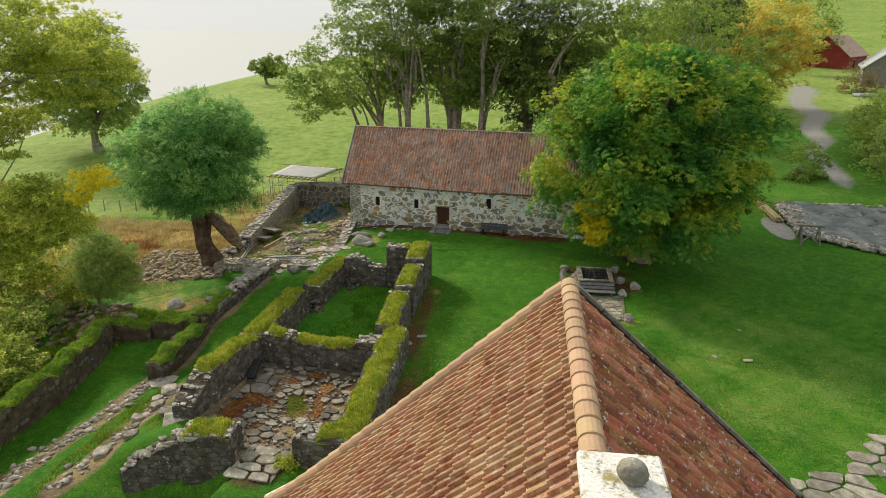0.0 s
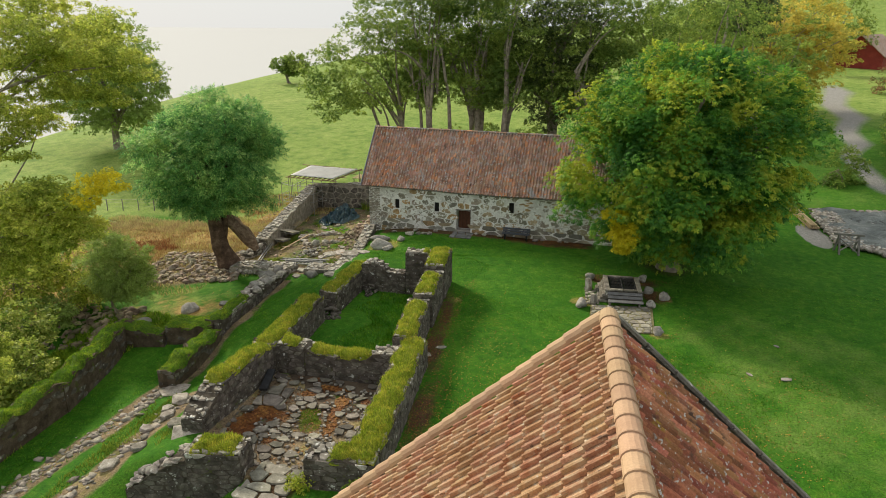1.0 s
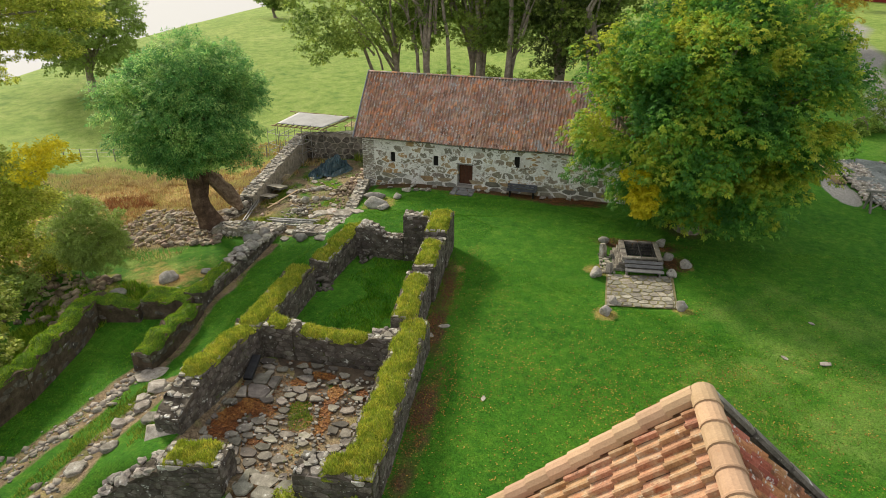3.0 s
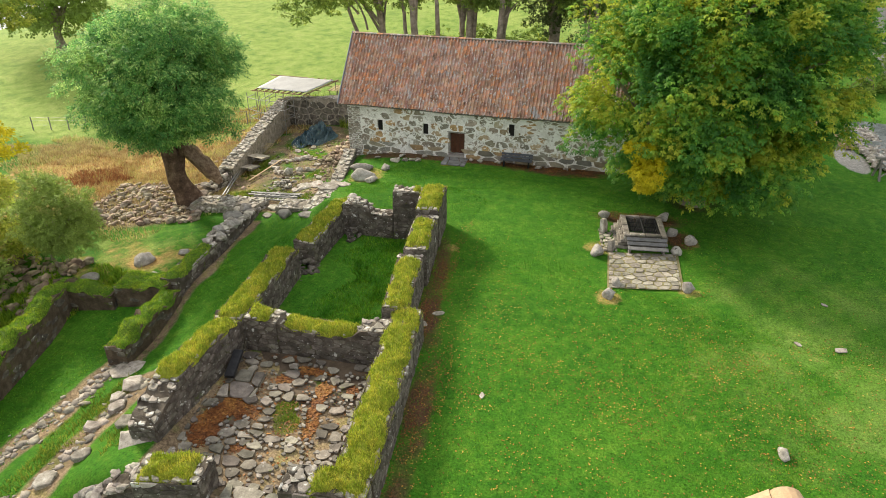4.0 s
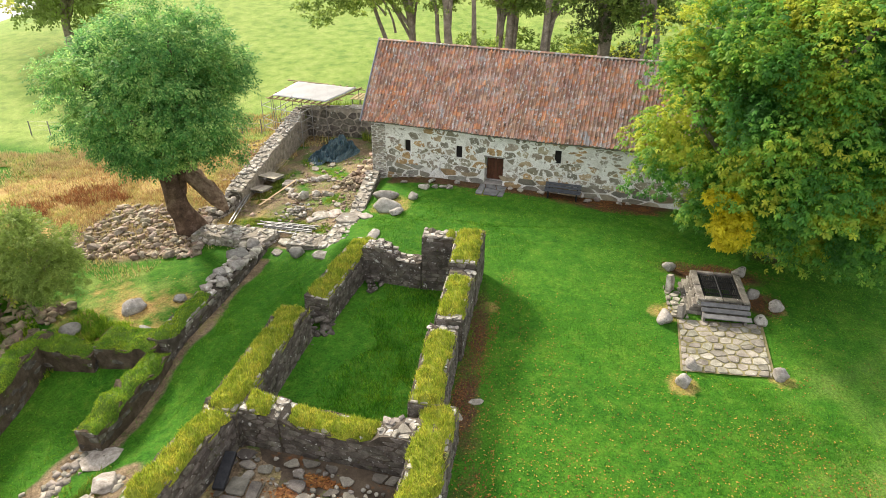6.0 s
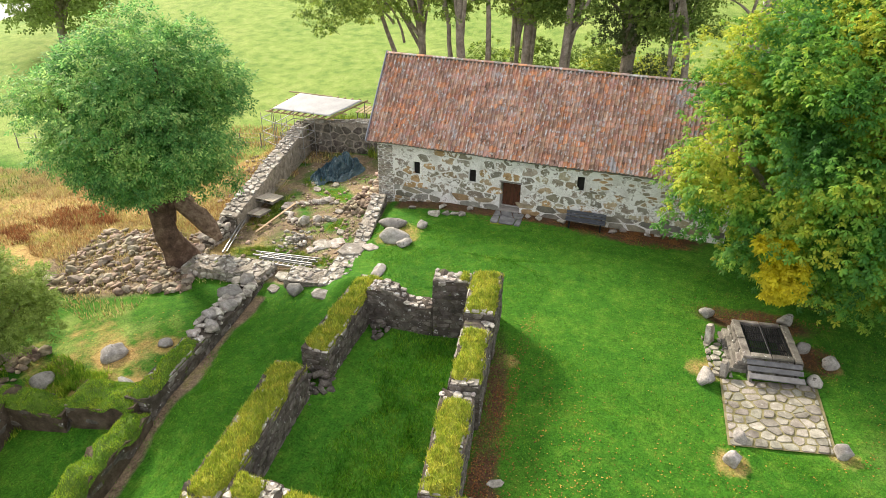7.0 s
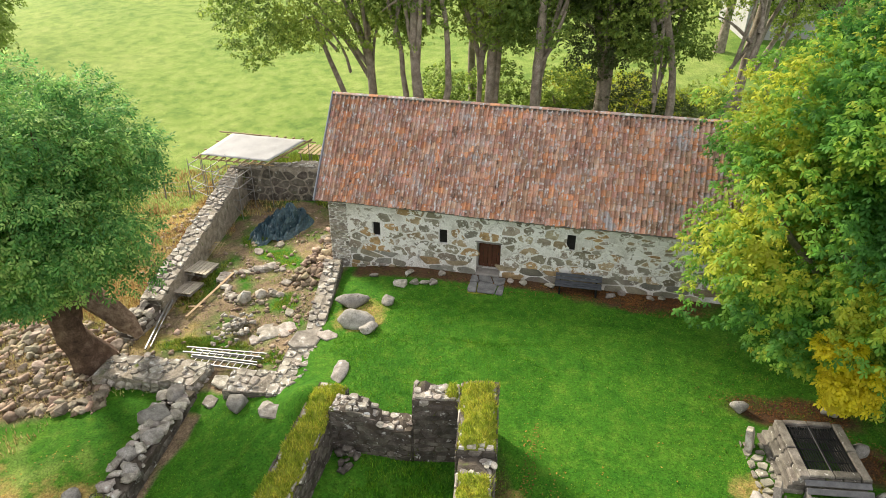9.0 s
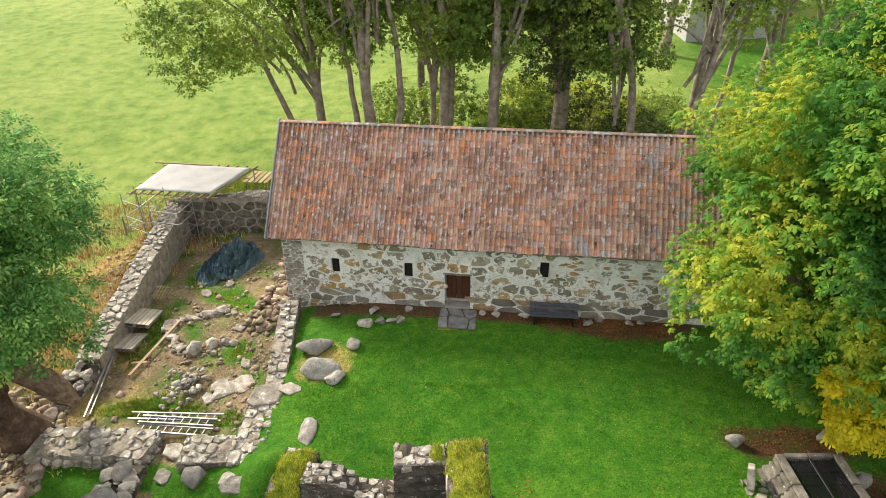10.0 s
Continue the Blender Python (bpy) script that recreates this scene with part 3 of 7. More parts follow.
def clip_poly(poly, px, py, nx, ny):
    """Keeps the side of the line through (px, py) to which (nx, ny) does not point."""
    out = []
    for i, (ax, ay) in enumerate(poly):
        bx, by = poly[(i + 1) % len(poly)]
        da, db = (ax - px) * nx + (ay - py) * ny, (bx - px) * nx + (by - py) * ny
        if da <= 0:
            out.append((ax, ay))
        if (da < 0 < db) or (db < 0 < da):
            t = da / (da - db)
            out.append((ax + t * (bx - ax), ay + t * (by - ay)))
    return out


def cells(w, h, sx, sy, seed, jitter=0.38):
    """Irregular polygons that fill a w by h rectangle in rough courses, about sx by sy each."""
    rng = random.Random(seed)
    nx, ny = max(1, round(w / sx)), max(1, round(h / sy))
    grid = {}
    for j in range(ny):
        for i in range(-1, nx + 1):
            grid[i, j] = ((i + 0.5 + 0.5 * (j % 2) - 0.25 + rng.uniform(-jitter, jitter)) * w / nx, (j + 0.5 + rng.uniform(-jitter, jitter) * 0.8) * h / ny)
    out, k = [], (w / nx) / (h / ny)
    for (i, j), (cx, cy) in grid.items():
        poly = [(0, 0), (w, 0), (w, h), (0, h)]
        for di in (-2, -1, 0, 1, 2):
            for dj in (-2, -1, 0, 1, 2):
                q = grid.get((i + di, j + dj))
                if q and (di or dj) and poly:
                    ox, oy = q[0] - cx, (q[1] - cy) * k * k
                    poly = clip_poly(poly, (q[0] + cx) / 2, (q[1] + cy) / 2, ox, oy)
        if len(poly) >= 3:
            out.append(poly)
    return out


def stone_arrays(poly, place, proud, gap, rng, dome=1.25, shrink=0.0):
    """A pillowed stone over a polygon of a face; place(u, v, d) gives the point d in front of the face."""
    cx, cy = sum(p[0] for p in poly) / len(poly), sum(p[1] for p in poly) / len(poly)
    rad = max(0.03, sum(math.hypot(p[0] - cx, p[1] - cy) for p in poly) / len(poly))
    k = rng.uniform(1 - shrink, 1)
    poly = [(cx + (x - cx) * k * rng.uniform(1 - shrink / 2, 1), cy + (y - cy) * k * rng.uniform(1 - shrink / 2, 1)) for x, y in poly] if shrink else poly
    if len(poly) < 9:  # worn corners: each is cut off, unevenly
        cut = [rng.uniform(0.06, 0.22) for _ in poly]
        n = len(poly)
        poly = [q for i in range(n) for q in ((poly[i][0] + (poly[i - 1][0] - poly[i][0]) * cut[i], poly[i][1] + (poly[i - 1][1] - poly[i][1]) * cut[i]), (poly[i][0] + (poly[(i + 1) % n][0] - poly[i][0]) * cut[i - 1], poly[i][1] + (poly[(i + 1) % n][1] - poly[i][1]) * cut[i - 1]))]
    s0, s1 = max(0.3, 1 - gap / rad), max(0.2, 1 - (gap + proud * 0.5) / rad)
    vs, n = [], len(poly)
    for s, d in ((s0, -0.02), (s1, proud)):
        for x, y in poly:
            vs.append(place(cx + (x - cx) * s, cy + (y - cy) * s, d * (1 + (rng.uniform(-0.3, 0.3) if d > 0 else 0))))
    vs.append(place(cx, cy, proud * dome))
    fs = [(i, (i + 1) % n, n + (i + 1) % n, n + i) for i in range(n)] + [(n + i, n + (i + 1) % n, 2 * n) for i in range(n)]
    return vs, fs


def lay(parent, arrays, name, mat_piece, mat_rest, most, rest_name=""):
    """The first pieces as parts of their own, the rest joined."""
    for vs, fs in arrays[:most]:
        sheet(name, vs, fs, mat_piece, parent)
    if arrays[most:]:
        vs, fs = [], []
        for v, f in arrays[most:]:
            fs += [tuple(i + len(vs) for i in q) for q in f]
            vs += v
        sheet(rest_name or "masonry", vs, fs, mat_rest, parent, kind="stuff")


def face_stones(parent, a, b, zlo, top, sx, sy, seed, proud=(0.02, 0.07), gap=0.007, mats=None, most=300, keep=None, name="stone", shrink=0.0, crown=0.0):
    """Stones on the upright face from a to b (plan), whose outer side lies to the right of that way; top(u) is its height."""
    rng = random.Random(seed)
    ax, ay, bx, by = *a, *b
    w = math.hypot(bx - ax, by - ay)
    ux, uy = (bx - ax) / w, (by - ay) / w
    nx, ny = uy, -ux
    hi = max(top(i * w / 12) for i in range(13))
    arrays, high = [], []
    for poly in cells(w, hi - zlo, sx, sy, seed):
        cx, cy = sum(p[0] for p in poly) / len(poly), sum(p[1] for p in poly) / len(poly)
        if cy + zlo > top(cx) - sy * 0.3 or (keep and not keep(cx, cy + zlo)):
            continue
        p = rng.uniform(*proud)
        crest = crown and cy + zlo > top(cx) - crown * rng.uniform(0.4, 1.2) and noise.noise(Vector((ax + ux * cx, ay + uy * cx, 7.7)) * 1.1) > 0.12
        (high if crest else arrays).append(stone_arrays(poly, lambda u, v, d: (ax + ux * u + nx * d, ay + uy * u + ny * d, zlo + v), p * (1.4 if crest else 1), gap, rng, 1.12, shrink))
    mats = mats or (m_ruin, m_ruin_i)
    lay(parent, arrays, name, mats[0], mats[1], most)
    if high:
        lay(parent, high, "top_stone", m_cap, m_cap_i, 10, "top_course")


def wall_core(name, a, b, width, zlo, top, label, category="wall", rough=0.06, seed=0, material=None):
    """The mortared heart of a wall with an uneven top: a is to b as the middle line runs."""
    a, b = np.array(a, float), np.array(b, float)
    length = np.linalg.norm(b - a)
    u = (b - a) / length
    n = np.array([-u[1], u[0]])
    k = max(2, int(length / 0.3))
    rng = np.random.default_rng(seed)
    vs, fs, rows = [], [], 5
    for i in range(k + 1):
        s = length * i / k
        zt = top(s)
        for off, z in ((-0.5, zlo), (-0.5, zt), (0, zt + 0.02), (0.5, zt), (0.5, zlo)):
            p = a + u * s + n * off * width
            vs.append((p[0], p[1], z + (rng.normal(0, rough) if z > zlo else 0)))
    for i in range(k):
        for j in range(rows - 1):
            fs.append((i * rows + j, i * rows + j + 1, (i + 1) * rows + j + 1, (i + 1) * rows + j))
    fs.append(tuple(range(rows))[::-1])
    fs.append(tuple(k * rows + j for j in range(rows)))
    ob = sheet(name, vs, fs, material or m_core)
    return tagged(ob, label, category, kind="structure")


BLADE_RNG = np.random.default_rng(7)


def blades(name, pts, length, width, material, parent=None, lean=0.5, label=""):
    """Thin pointed blades that grow from the points."""
    n = len(pts)
    rng = BLADE_RNG
    ang = rng.uniform(0, 2 * np.pi, n)
    side = np.stack([np.cos(ang), np.sin(ang), np.zeros(n)], -1)
    tip = np.stack([-np.sin(ang), np.cos(ang), np.zeros(n)], -1) * rng.uniform(-lean, lean, n)[:, None] + np.array([0, 0, 1])
    L = length * rng.uniform(0.5, 1.3, n)[:, None]
    W = width * rng.uniform(0.6, 1.4, n)[:, None]
    vs = np.stack([pts - side * W, pts + side * W, pts + tip * L], 1).reshape(-1, 3)
    return sheet(name, vs, np.arange(3 * n).reshape(-1, 3), material, parent, label, "stuff")


def turf(parent, a, b, width, top, thick=0.14, seed=0, dense=1500, material=None, s0=0.0, s1=1.0):
    """A sod of long grass over the top of a wall, from the share s0 to s1 of its length."""
    a, b = np.array(a, float), np.array(b, float)
    length = np.linalg.norm(b - a)
    u = (b - a) / length
    n = np.array([-u[1], u[0]])
    k, m = max(3, int(length * (s1 - s0) / 0.2)), 7
    S, T = np.meshgrid(np.linspace(s0, s1, k + 1) * length, np.linspace(-1, 1, m), indexing="ij")
    edge = np.minimum(1, np.minimum(S - s0 * length, s1 * length - S) / 0.15 + 0.15)
    half = width / 2 * (0.95 + 0.16 * wave(S * 3.1, np.sign(T) * 2 + seed, 1.0, seed))
    P = a + S[..., None] * u + (T * half)[..., None] * n
    Z = np.vectorize(top)(S) - 0.05 + thick * edge * (1 - np.abs(T) ** 3.5 * 0.95) + 0.11 * wave(P[..., 0], P[..., 1], 3, seed) + 0.05 * wave(P[..., 0], P[..., 1], 8, seed)
    V = np.concatenate([P, Z[..., None]], -1)
    ids = np.arange((k + 1) * m).reshape(k + 1, m)
    q = np.stack([ids[:-1, :-1], ids[1:, :-1], ids[1:, 1:], ids[:-1, 1:]], -1).reshape(-1, 4)
    sod = sheet("turf", V.reshape(-1, 3), q, m_soil_green if material is m_turf_green else m_soil, parent, "shaggy green turf on the wall top" if material is m_turf_green else "shaggy yellow-green turf on the wall top", smooth=True)
    rng = np.random.default_rng(seed)
    cnt = int(length * (s1 - s0) * width * dense)
    i, j = rng.uniform(0, k, cnt), (m - 1) * (0.5 + 0.5 * np.sign(rng.uniform(-1, 1, cnt)) * rng.uniform(0, 1, cnt) ** 0.8)
    i0, j0 = np.minimum(i.astype(int), k - 1), np.minimum(j.astype(int), m - 2)
    fi, fj = (i - i0)[:, None], (j - j0)[:, None]
    p = V[i0, j0] * (1 - fi) * (1 - fj) + V[i0 + 1, j0] * fi * (1 - fj) + V[i0, j0 + 1] * (1 - fi) * fj + V[i0 + 1, j0 + 1] * fi * fj
    blades("grass", p - np.array([0, 0, 0.015]), 0.075 if material is m_turf_green else 0.11, 0.013, material or m_turf, sod, 1.1)
    return sod


def offset(a, b, d):
    """The line from a to b moved d to its right."""
    ax, ay, bx, by = *a, *b
    w = math.hypot(bx - ax, by - ay)
    return (ax + (by - ay) / w * d, ay - (bx - ax) / w * d), (bx + (by - ay) / w * d, by - (bx - ax) / w * d)


def ruin_wall(name, a, b, width, zlo, top, label, seed, sides="lr01", stone=(0.5, 0.19), grass=None, caps=0.0, most=80, share=1.0, proud=(0.006, 0.034), dense=1500, earth=False, green=False, heart=None, tumbled=False, facing=None):
    """A rubble wall: core, stones on the wanted faces (l, r, and the ends 0 and 1), and turf or cap stones on top."""
    if earth:
        flat_top, top = top, lambda s: flat_top(s) + 0.09 * math.sin(2.1 * s + seed) + 0.06 * math.sin(5.3 * s + 2 * seed) - 0.06
    core = wall_core(name, a, b, width, zlo, top, label, seed=seed, material=heart or (m_earth if earth else m_core))
    w = math.hypot(b[0] - a[0], b[1] - a[1])
    ra, rb = offset(a, b, width / 2)
    la, lb = offset(a, b, -width / 2)
    jobs = []
    if "r" in sides:
        jobs.append((ra, rb, top))
    if "l" in sides:
        jobs.append((lb, la, lambda s: top(w - s)))
    if "0" in sides:
        jobs.append((la, ra, lambda s: top(0)))
    if "1" in sides:
        jobs.append((rb, lb, lambda s: top(w)))
    pick = random.Random(seed)
    keep = (lambda u, z: pick.random() < share) if share < 1 else None
    for i, (p, q, t) in enumerate(jobs):
        LATER.append((face_stones, (core, p, q, zlo, t, *stone, seed * 10 + i, proud), dict(most=most if i < 2 else 16, keep=keep, shrink=0.13, crown=0.1 if grass and not earth else 0.0, mats=facing)))
    if grass:
        turf(core, a, b, width * (1.14 if earth else 1.04), top, 0.2 if earth else 0.23, seed, dense, m_turf_green if earth or green else m_turf, s0=grass[0], s1=grass[1])
        if not earth:
            LATER.append((cap_stones, (core, a, b, width * 0.93, top, 0.34, seed), dict(most=0)))
        for g0, g1 in ((0, grass[0]), (grass[1], 1)):
            if g1 - g0 > 0.05:
                LATER.append((cap_rubble, (core, a, b, width, top, 0.34, seed, g0, g1), dict(most=8)))
    if caps and tumbled:
        LATER.append((cap_rubble, (core, a, b, width * 1.1, top, caps * 1.3, seed), dict(most=40, lift=0.4)))
    elif caps:
        LATER.append((cap_stones, (core, a, b, width, top, caps * 0.75, seed), {}))
        LATER.append((cap_rubble, (core, a, b, width * 0.95, top, caps * 0.85, seed), dict(most=4)))
    return core


def cap_stones(core, a, b, width, top, size, seed, s0=0.0, s1=1.0, most=60):
    """Loose flat stones that crown a wall."""
    rng = random.Random(seed + 5)
    ax, ay, bx, by = *a, *b
    w = math.hypot(bx - ax, by - ay)
    ux, uy = (bx - ax) / w, (by - ay) / w
    arrays = []
    for poly in cells(w, width, size, size * 0.8, seed + 3):
        cx = sum(p[0] for p in poly) / len(poly)
        if not s0 * w <= cx <= s1 * w:
            continue
        z = top(cx) + rng.uniform(-0.03, 0.05)
        arrays.append(stone_arrays(poly, lambda u, v, d: (ax + ux * u - uy * (v - width / 2), ay + uy * u + ux * (v - width / 2), z + d), rng.uniform(0.015, 0.06), 0.014, rng, 1.02, 0.1))
    lay(core, arrays, "cap_stone", m_cap, m_cap_i, most, "coping")


def cap_rubble(core, a, b, width, top, size, seed, s0=0.0, s1=1.0, most=24, lift=0.1):
    """Loose stones of all sizes heaped along a wall top."""
    rng = random.Random(seed + 9)
    ax, ay, bx, by = *a, *b
    w = math.hypot(bx - ax, by - ay)
    ux, uy = (bx - ax) / w, (by - ay) / w
    n = int(w * (s1 - s0) * width * (15 if lift > 0.3 else 9))
    rest = []
    for i in range(n):
        s, v = rng.uniform(s0, s1) * w, rng.uniform(-0.5, 0.5) * width
        r = size * (rng.uniform(0.28, 0.44) if i < most else rng.uniform(0.1, 0.24))
        x, y, z = ax + ux * s - uy * v, ay + uy * s + ux * v, top(s) + 0.05 + r * lift
        if i < most:
            ob = new("cap_stone", (COBBLES + STONES[:4] if lift > 0.3 else STONES)[rng.randrange(10)])
            ob.parent = core
            ob.matrix_world = pose(x, y, z, rng.uniform(-15, 15), rng.uniform(-15, 15), rng.uniform(0, 360)) @ Matrix.Diagonal((r, r * rng.uniform(0.5, 0.9), r * rng.uniform(0.4, 0.7), 1))
        else:
            rest.append((x, y, z, r))
    if rest:
        ob = heap("cap_rubble", "", rest, seed, material=m_cap_i, category="")
        ob.parent = core


def line(*zs):
    """A height that runs through the given (s, z) pairs."""
    return lambda s: float(np.interp(s, [p[0] for p in zs], [p[1] for p in zs]))


# ---- tiles ----
TW, TL = 0.225, 0.36


def tile_arrays(place, u, v, w=TW, length=TL, lift=0.0, seg=7, swell=1.0, step=0.042, pan=1.0):
    """An S-shaped pantile, its lower edge at v; place(u, v, d) gives a point on the roof, v measured down the slope."""
    prof = [(0.0, -0.018), (0.25, -0.022), (0.5, -0.002), (0.66, 0.046), (0.8, 0.07), (0.92, 0.056), (0.97, -0.018)]
    vs = []
    for vv, dz in ((v - length, 0.0), (v, step + lift), (v + 0.003, step - 0.03 + lift)):
        for s, d in prof:
            vs.append(place(u + (s**pan) * w * 1.06, vv, d * swell + dz))
    fs = [(r * seg + i, (r + 1) * seg + i, (r + 1) * seg + i + 1, r * seg + i + 1) for r in (0, 1) for i in range(seg - 1)]
    return vs, fs


def tile_roof(parent, place, u0, u1, vmax, pitch, seed, mats, near, w=TW, slip=0.012, swell=1.0, step=0.042, pan=1.0):
    """Courses of pantiles between u0 and u1, from the ridge (v = 0) to the eaves; near(u, v) picks the ones laid as parts."""
    rng = random.Random(seed)
    close, rest = [], []
    rows = int(vmax / pitch)
    for j in range(rows + 1):
        v = vmax - (rows - j) * pitch
        if v < 0.08:
            continue
        for i in range(int((u1 - u0) / w)):
            u = u0 + i * w
            arr = tile_arrays(place, u + rng.uniform(-slip, slip) * 0.5, v + rng.uniform(-slip, slip), w, min(pitch + 0.06, v), rng.uniform(0, slip * 0.7), swell=swell, step=step, pan=pan)
            (close if near(u, v) and len(close) < 300 else rest).append(arr)
    lay(parent, close + rest, "tile", mats[0], mats[1], len(close), "tiling")


# ---- the barn ----
BARN = Matrix.Rotation(radians(-1.5), 4, "Z")
B0, B1, BD, BE, BR = -6.5, 10.6, 5.6, 2.86, 6.62  # ends, depth, eaves, ridge
barn = holder("stone_barn", "long lime-washed stone barn with a red pantile roof", "barn")


def barn_pt(x, y, z):
    p = BARN @ Vector((x, y, z))
    return (p.x, p.y, p.z)


openings = [(0.02, 1.04, 0.12, 1.55), (-4.54, -4.2, 1.3, 1.98), (-1.59, -1.25, 1.3, 1.98), (3.7, 4.04, 1.65, 2.38)]  # door, three slits


def barn_front():
    xs = sorted({B0, B1, *[v for o in openings for v in o[:2]]})
    zs = sorted({-0.7, 2.95, *[v for o in openings for v in o[2:]]})
    bm = bmesh.new()
    solid = lambda x, z: not any(o[0] < x < o[1] and o[2] < z < o[3] for o in openings)
    vert = {}

    def at(x, y, z):
        return vert.setdefault((x, y, z), bm.verts.new(barn_pt(x, y, z)))

    nx, nz = len(xs) - 1, len(zs) - 1
    ok = [[solid((xs[i] + xs[i + 1]) / 2, (zs[j] + zs[j + 1]) / 2) for j in range(nz)] for i in range(nx)]
    for i in range(nx):
        for j in range(nz):
            a, b, c, d = xs[i], xs[i + 1], zs[j], zs[j + 1]
            if ok[i][j]:
                bm.faces.new([at(a, 0, c), at(b, 0, c), at(b, 0, d), at(a, 0, d)])
                bm.faces.new([at(a, 0.8, d), at(b, 0.8, d), at(b, 0.8, c), at(a, 0.8, c)])
            for di, dj, p, q in ((-1, 0, (a, c), (a, d)), (1, 0, (b, d), (b, c)), (0, -1, (b, c), (a, c)), (0, 1, (a, d), (b, d))):
                ii, jj = i + di, j + dj
                if ok[i][j] and not (0 <= ii < nx and 0 <= jj < nz and ok[ii][jj]):
                    bm.faces.new([at(p[0], 0, p[1]), at(q[0], 0, q[1]), at(q[0], 0.8, q[1]), at(p[0], 0.8, p[1])])
    return part("front_wall", bm, m_lime, barn, "patchy whitewashed rubble masonry")


barn_wall = barn_front()
for nm, x0, x1, y0, y1 in (("back_wall", B0, B1, BD - 0.8, BD),):
    part(nm, box_bm((x1 - x0, y1 - y0, 3.65), BARN @ pose((x0 + x1) / 2, (y0 + y1) / 2, 1.1)), m_lime, barn)
for nm, x0 in (("gable_wall", B0), ("gable_wall", B1 - 0.8)):
    vs = [barn_pt(x0 + dx, y, z) for dx in (0, 0.8) for y, z in ((0.8, -0.9), (BD - 0.8, -0.9), (BD - 0.8, 2.9), (BD / 2, BR - 0.4), (0.8, 2.9))]
    sheet(nm, vs, [(0, 1, 2, 3, 4), (9, 8, 7, 6, 5), (0, 5, 6, 1), (1, 6, 7, 2), (2, 7, 8, 3), (3, 8, 9, 4), (4, 9, 5, 0)], m_lime, barn)
RE0, RE1 = -6.98, B1 + 0.3
slope = math.hypot(BD / 2 + 0.25, BR - BE)
sn, cs = (BR - BE) / slope, (BD / 2 + 0.25) / slope


def barn_front_slope(u, v, d):
    sag = 0.03 * math.sin((u - RE0) * 0.55) * (v / slope) + 0.012 * math.sin(u * 1.7 + v) * (v / slope)
    return barn_pt(u, BD / 2 - v * cs - d * sn, BR - v * sn + d * cs + sag)


def barn_back_slope(u, v, d):
    return barn_pt(RE0 + RE1 - u, BD / 2 + v * cs + d * sn, BR - v * sn + d * cs)


barn_roof = None
for nm, place in (("roof_deck", barn_front_slope), ("roof_deck", barn_back_slope)):
    k = 24
    us = [RE0 + (RE1 - RE0) * i / k for i in range(k + 1)]
    vs = [place(u, v, d) for u in us for v, d in ((0, -0.09), (slope, -0.09), (slope, -0.16), (0, -0.16))]
    fs = [(4 * i + j, 4 * i + (j + 1) % 4, 4 * i + 4 + (j + 1) % 4, 4 * i + 4 + j) for i in range(k) for j in range(4)] + [(3, 2, 1, 0), tuple(4 * k + j for j in range(4))]
    deck = sheet(nm, vs, fs, m_greywood, barn)
    barn_roof = barn_roof or deck
for s in (1, -1):
    place = barn_front_slope if s > 0 else barn_back_slope
    u = RE0 - 0.03 if s > 0 else RE1 + 0.03
    a, b = place(u, -0.02, 0.0), place(u, slope + 0.03, 0.02)
    bar(a, b, 0.05, 0.22, "barge_board", m_zinc, barn, "grey-blue painted barge board", bevel=0.006)
for i in range(44):
    u = RE0 + (i + 0.5) * (RE1 - RE0) / 44
    pts = [barn_front_slope(u - 0.19, 0, 0.09), barn_front_slope(u + 0.22, 0, 0.105)]
    ang = [math.pi * (k / 6 - 0.02) for k in range(7)]
    vs = [(p[0], p[1] - 0.12 * math.cos(t), p[2] + 0.06 * math.sin(t) - 0.07) for p in pts for t in ang]
    sheet("ridge_tile", vs, [(k, k + 1, k + 8, k + 7) for k in range(6)], m_cap if i % 11 in (3, 8, 9) else m_tile_b, barn_roof)
# door: planks, frame, threshold
door = holder("door_frame", "", "")
door.name = "door"
door.parent = barn
for i in range(5):
    x = 0.06 + 0.19 * i
    part("plank", box_bm((0.182, 0.04, 1.36), BARN @ pose(x + 0.09, 0.5, 0.84), 0.006), m_door, door)
part("lintel", box_bm((1.16, 0.3, 0.09), BARN @ pose(0.53, 0.135, 1.595), 0.02), m_greywood, door, "grey timber lintel")
part("threshold", box_bm((1.02, 0.5, 0.1), BARN @ pose(0.53, 0.1, 0.1), 0.02), m_greywood, door)
part("handle", box_bm((0.03, 0.05, 0.12), BARN @ pose(0.9, 0.46, 0.85), 0.006), m_iron, door)
# no real shutters: near-black panels paint the shade inside the slits
for o in openings[1:]:
    part("shutter", box_bm((0.34, 0.04, o[3] - o[2]), BARN @ pose((o[0] + o[1]) / 2, 0.16, (o[2] + o[3]) / 2)), m_dark, barn, "dark panel for the shaded depth of a slit window")
door["label"] = "reddish brown plank door set deep in the wall"


def barn_keep(x0):
    return lambda u, z: not any(o[0] - 0.12 < x0 + u < o[1] + 0.12 and o[2] - 0.12 < z < o[3] + 0.1 for o in openings)


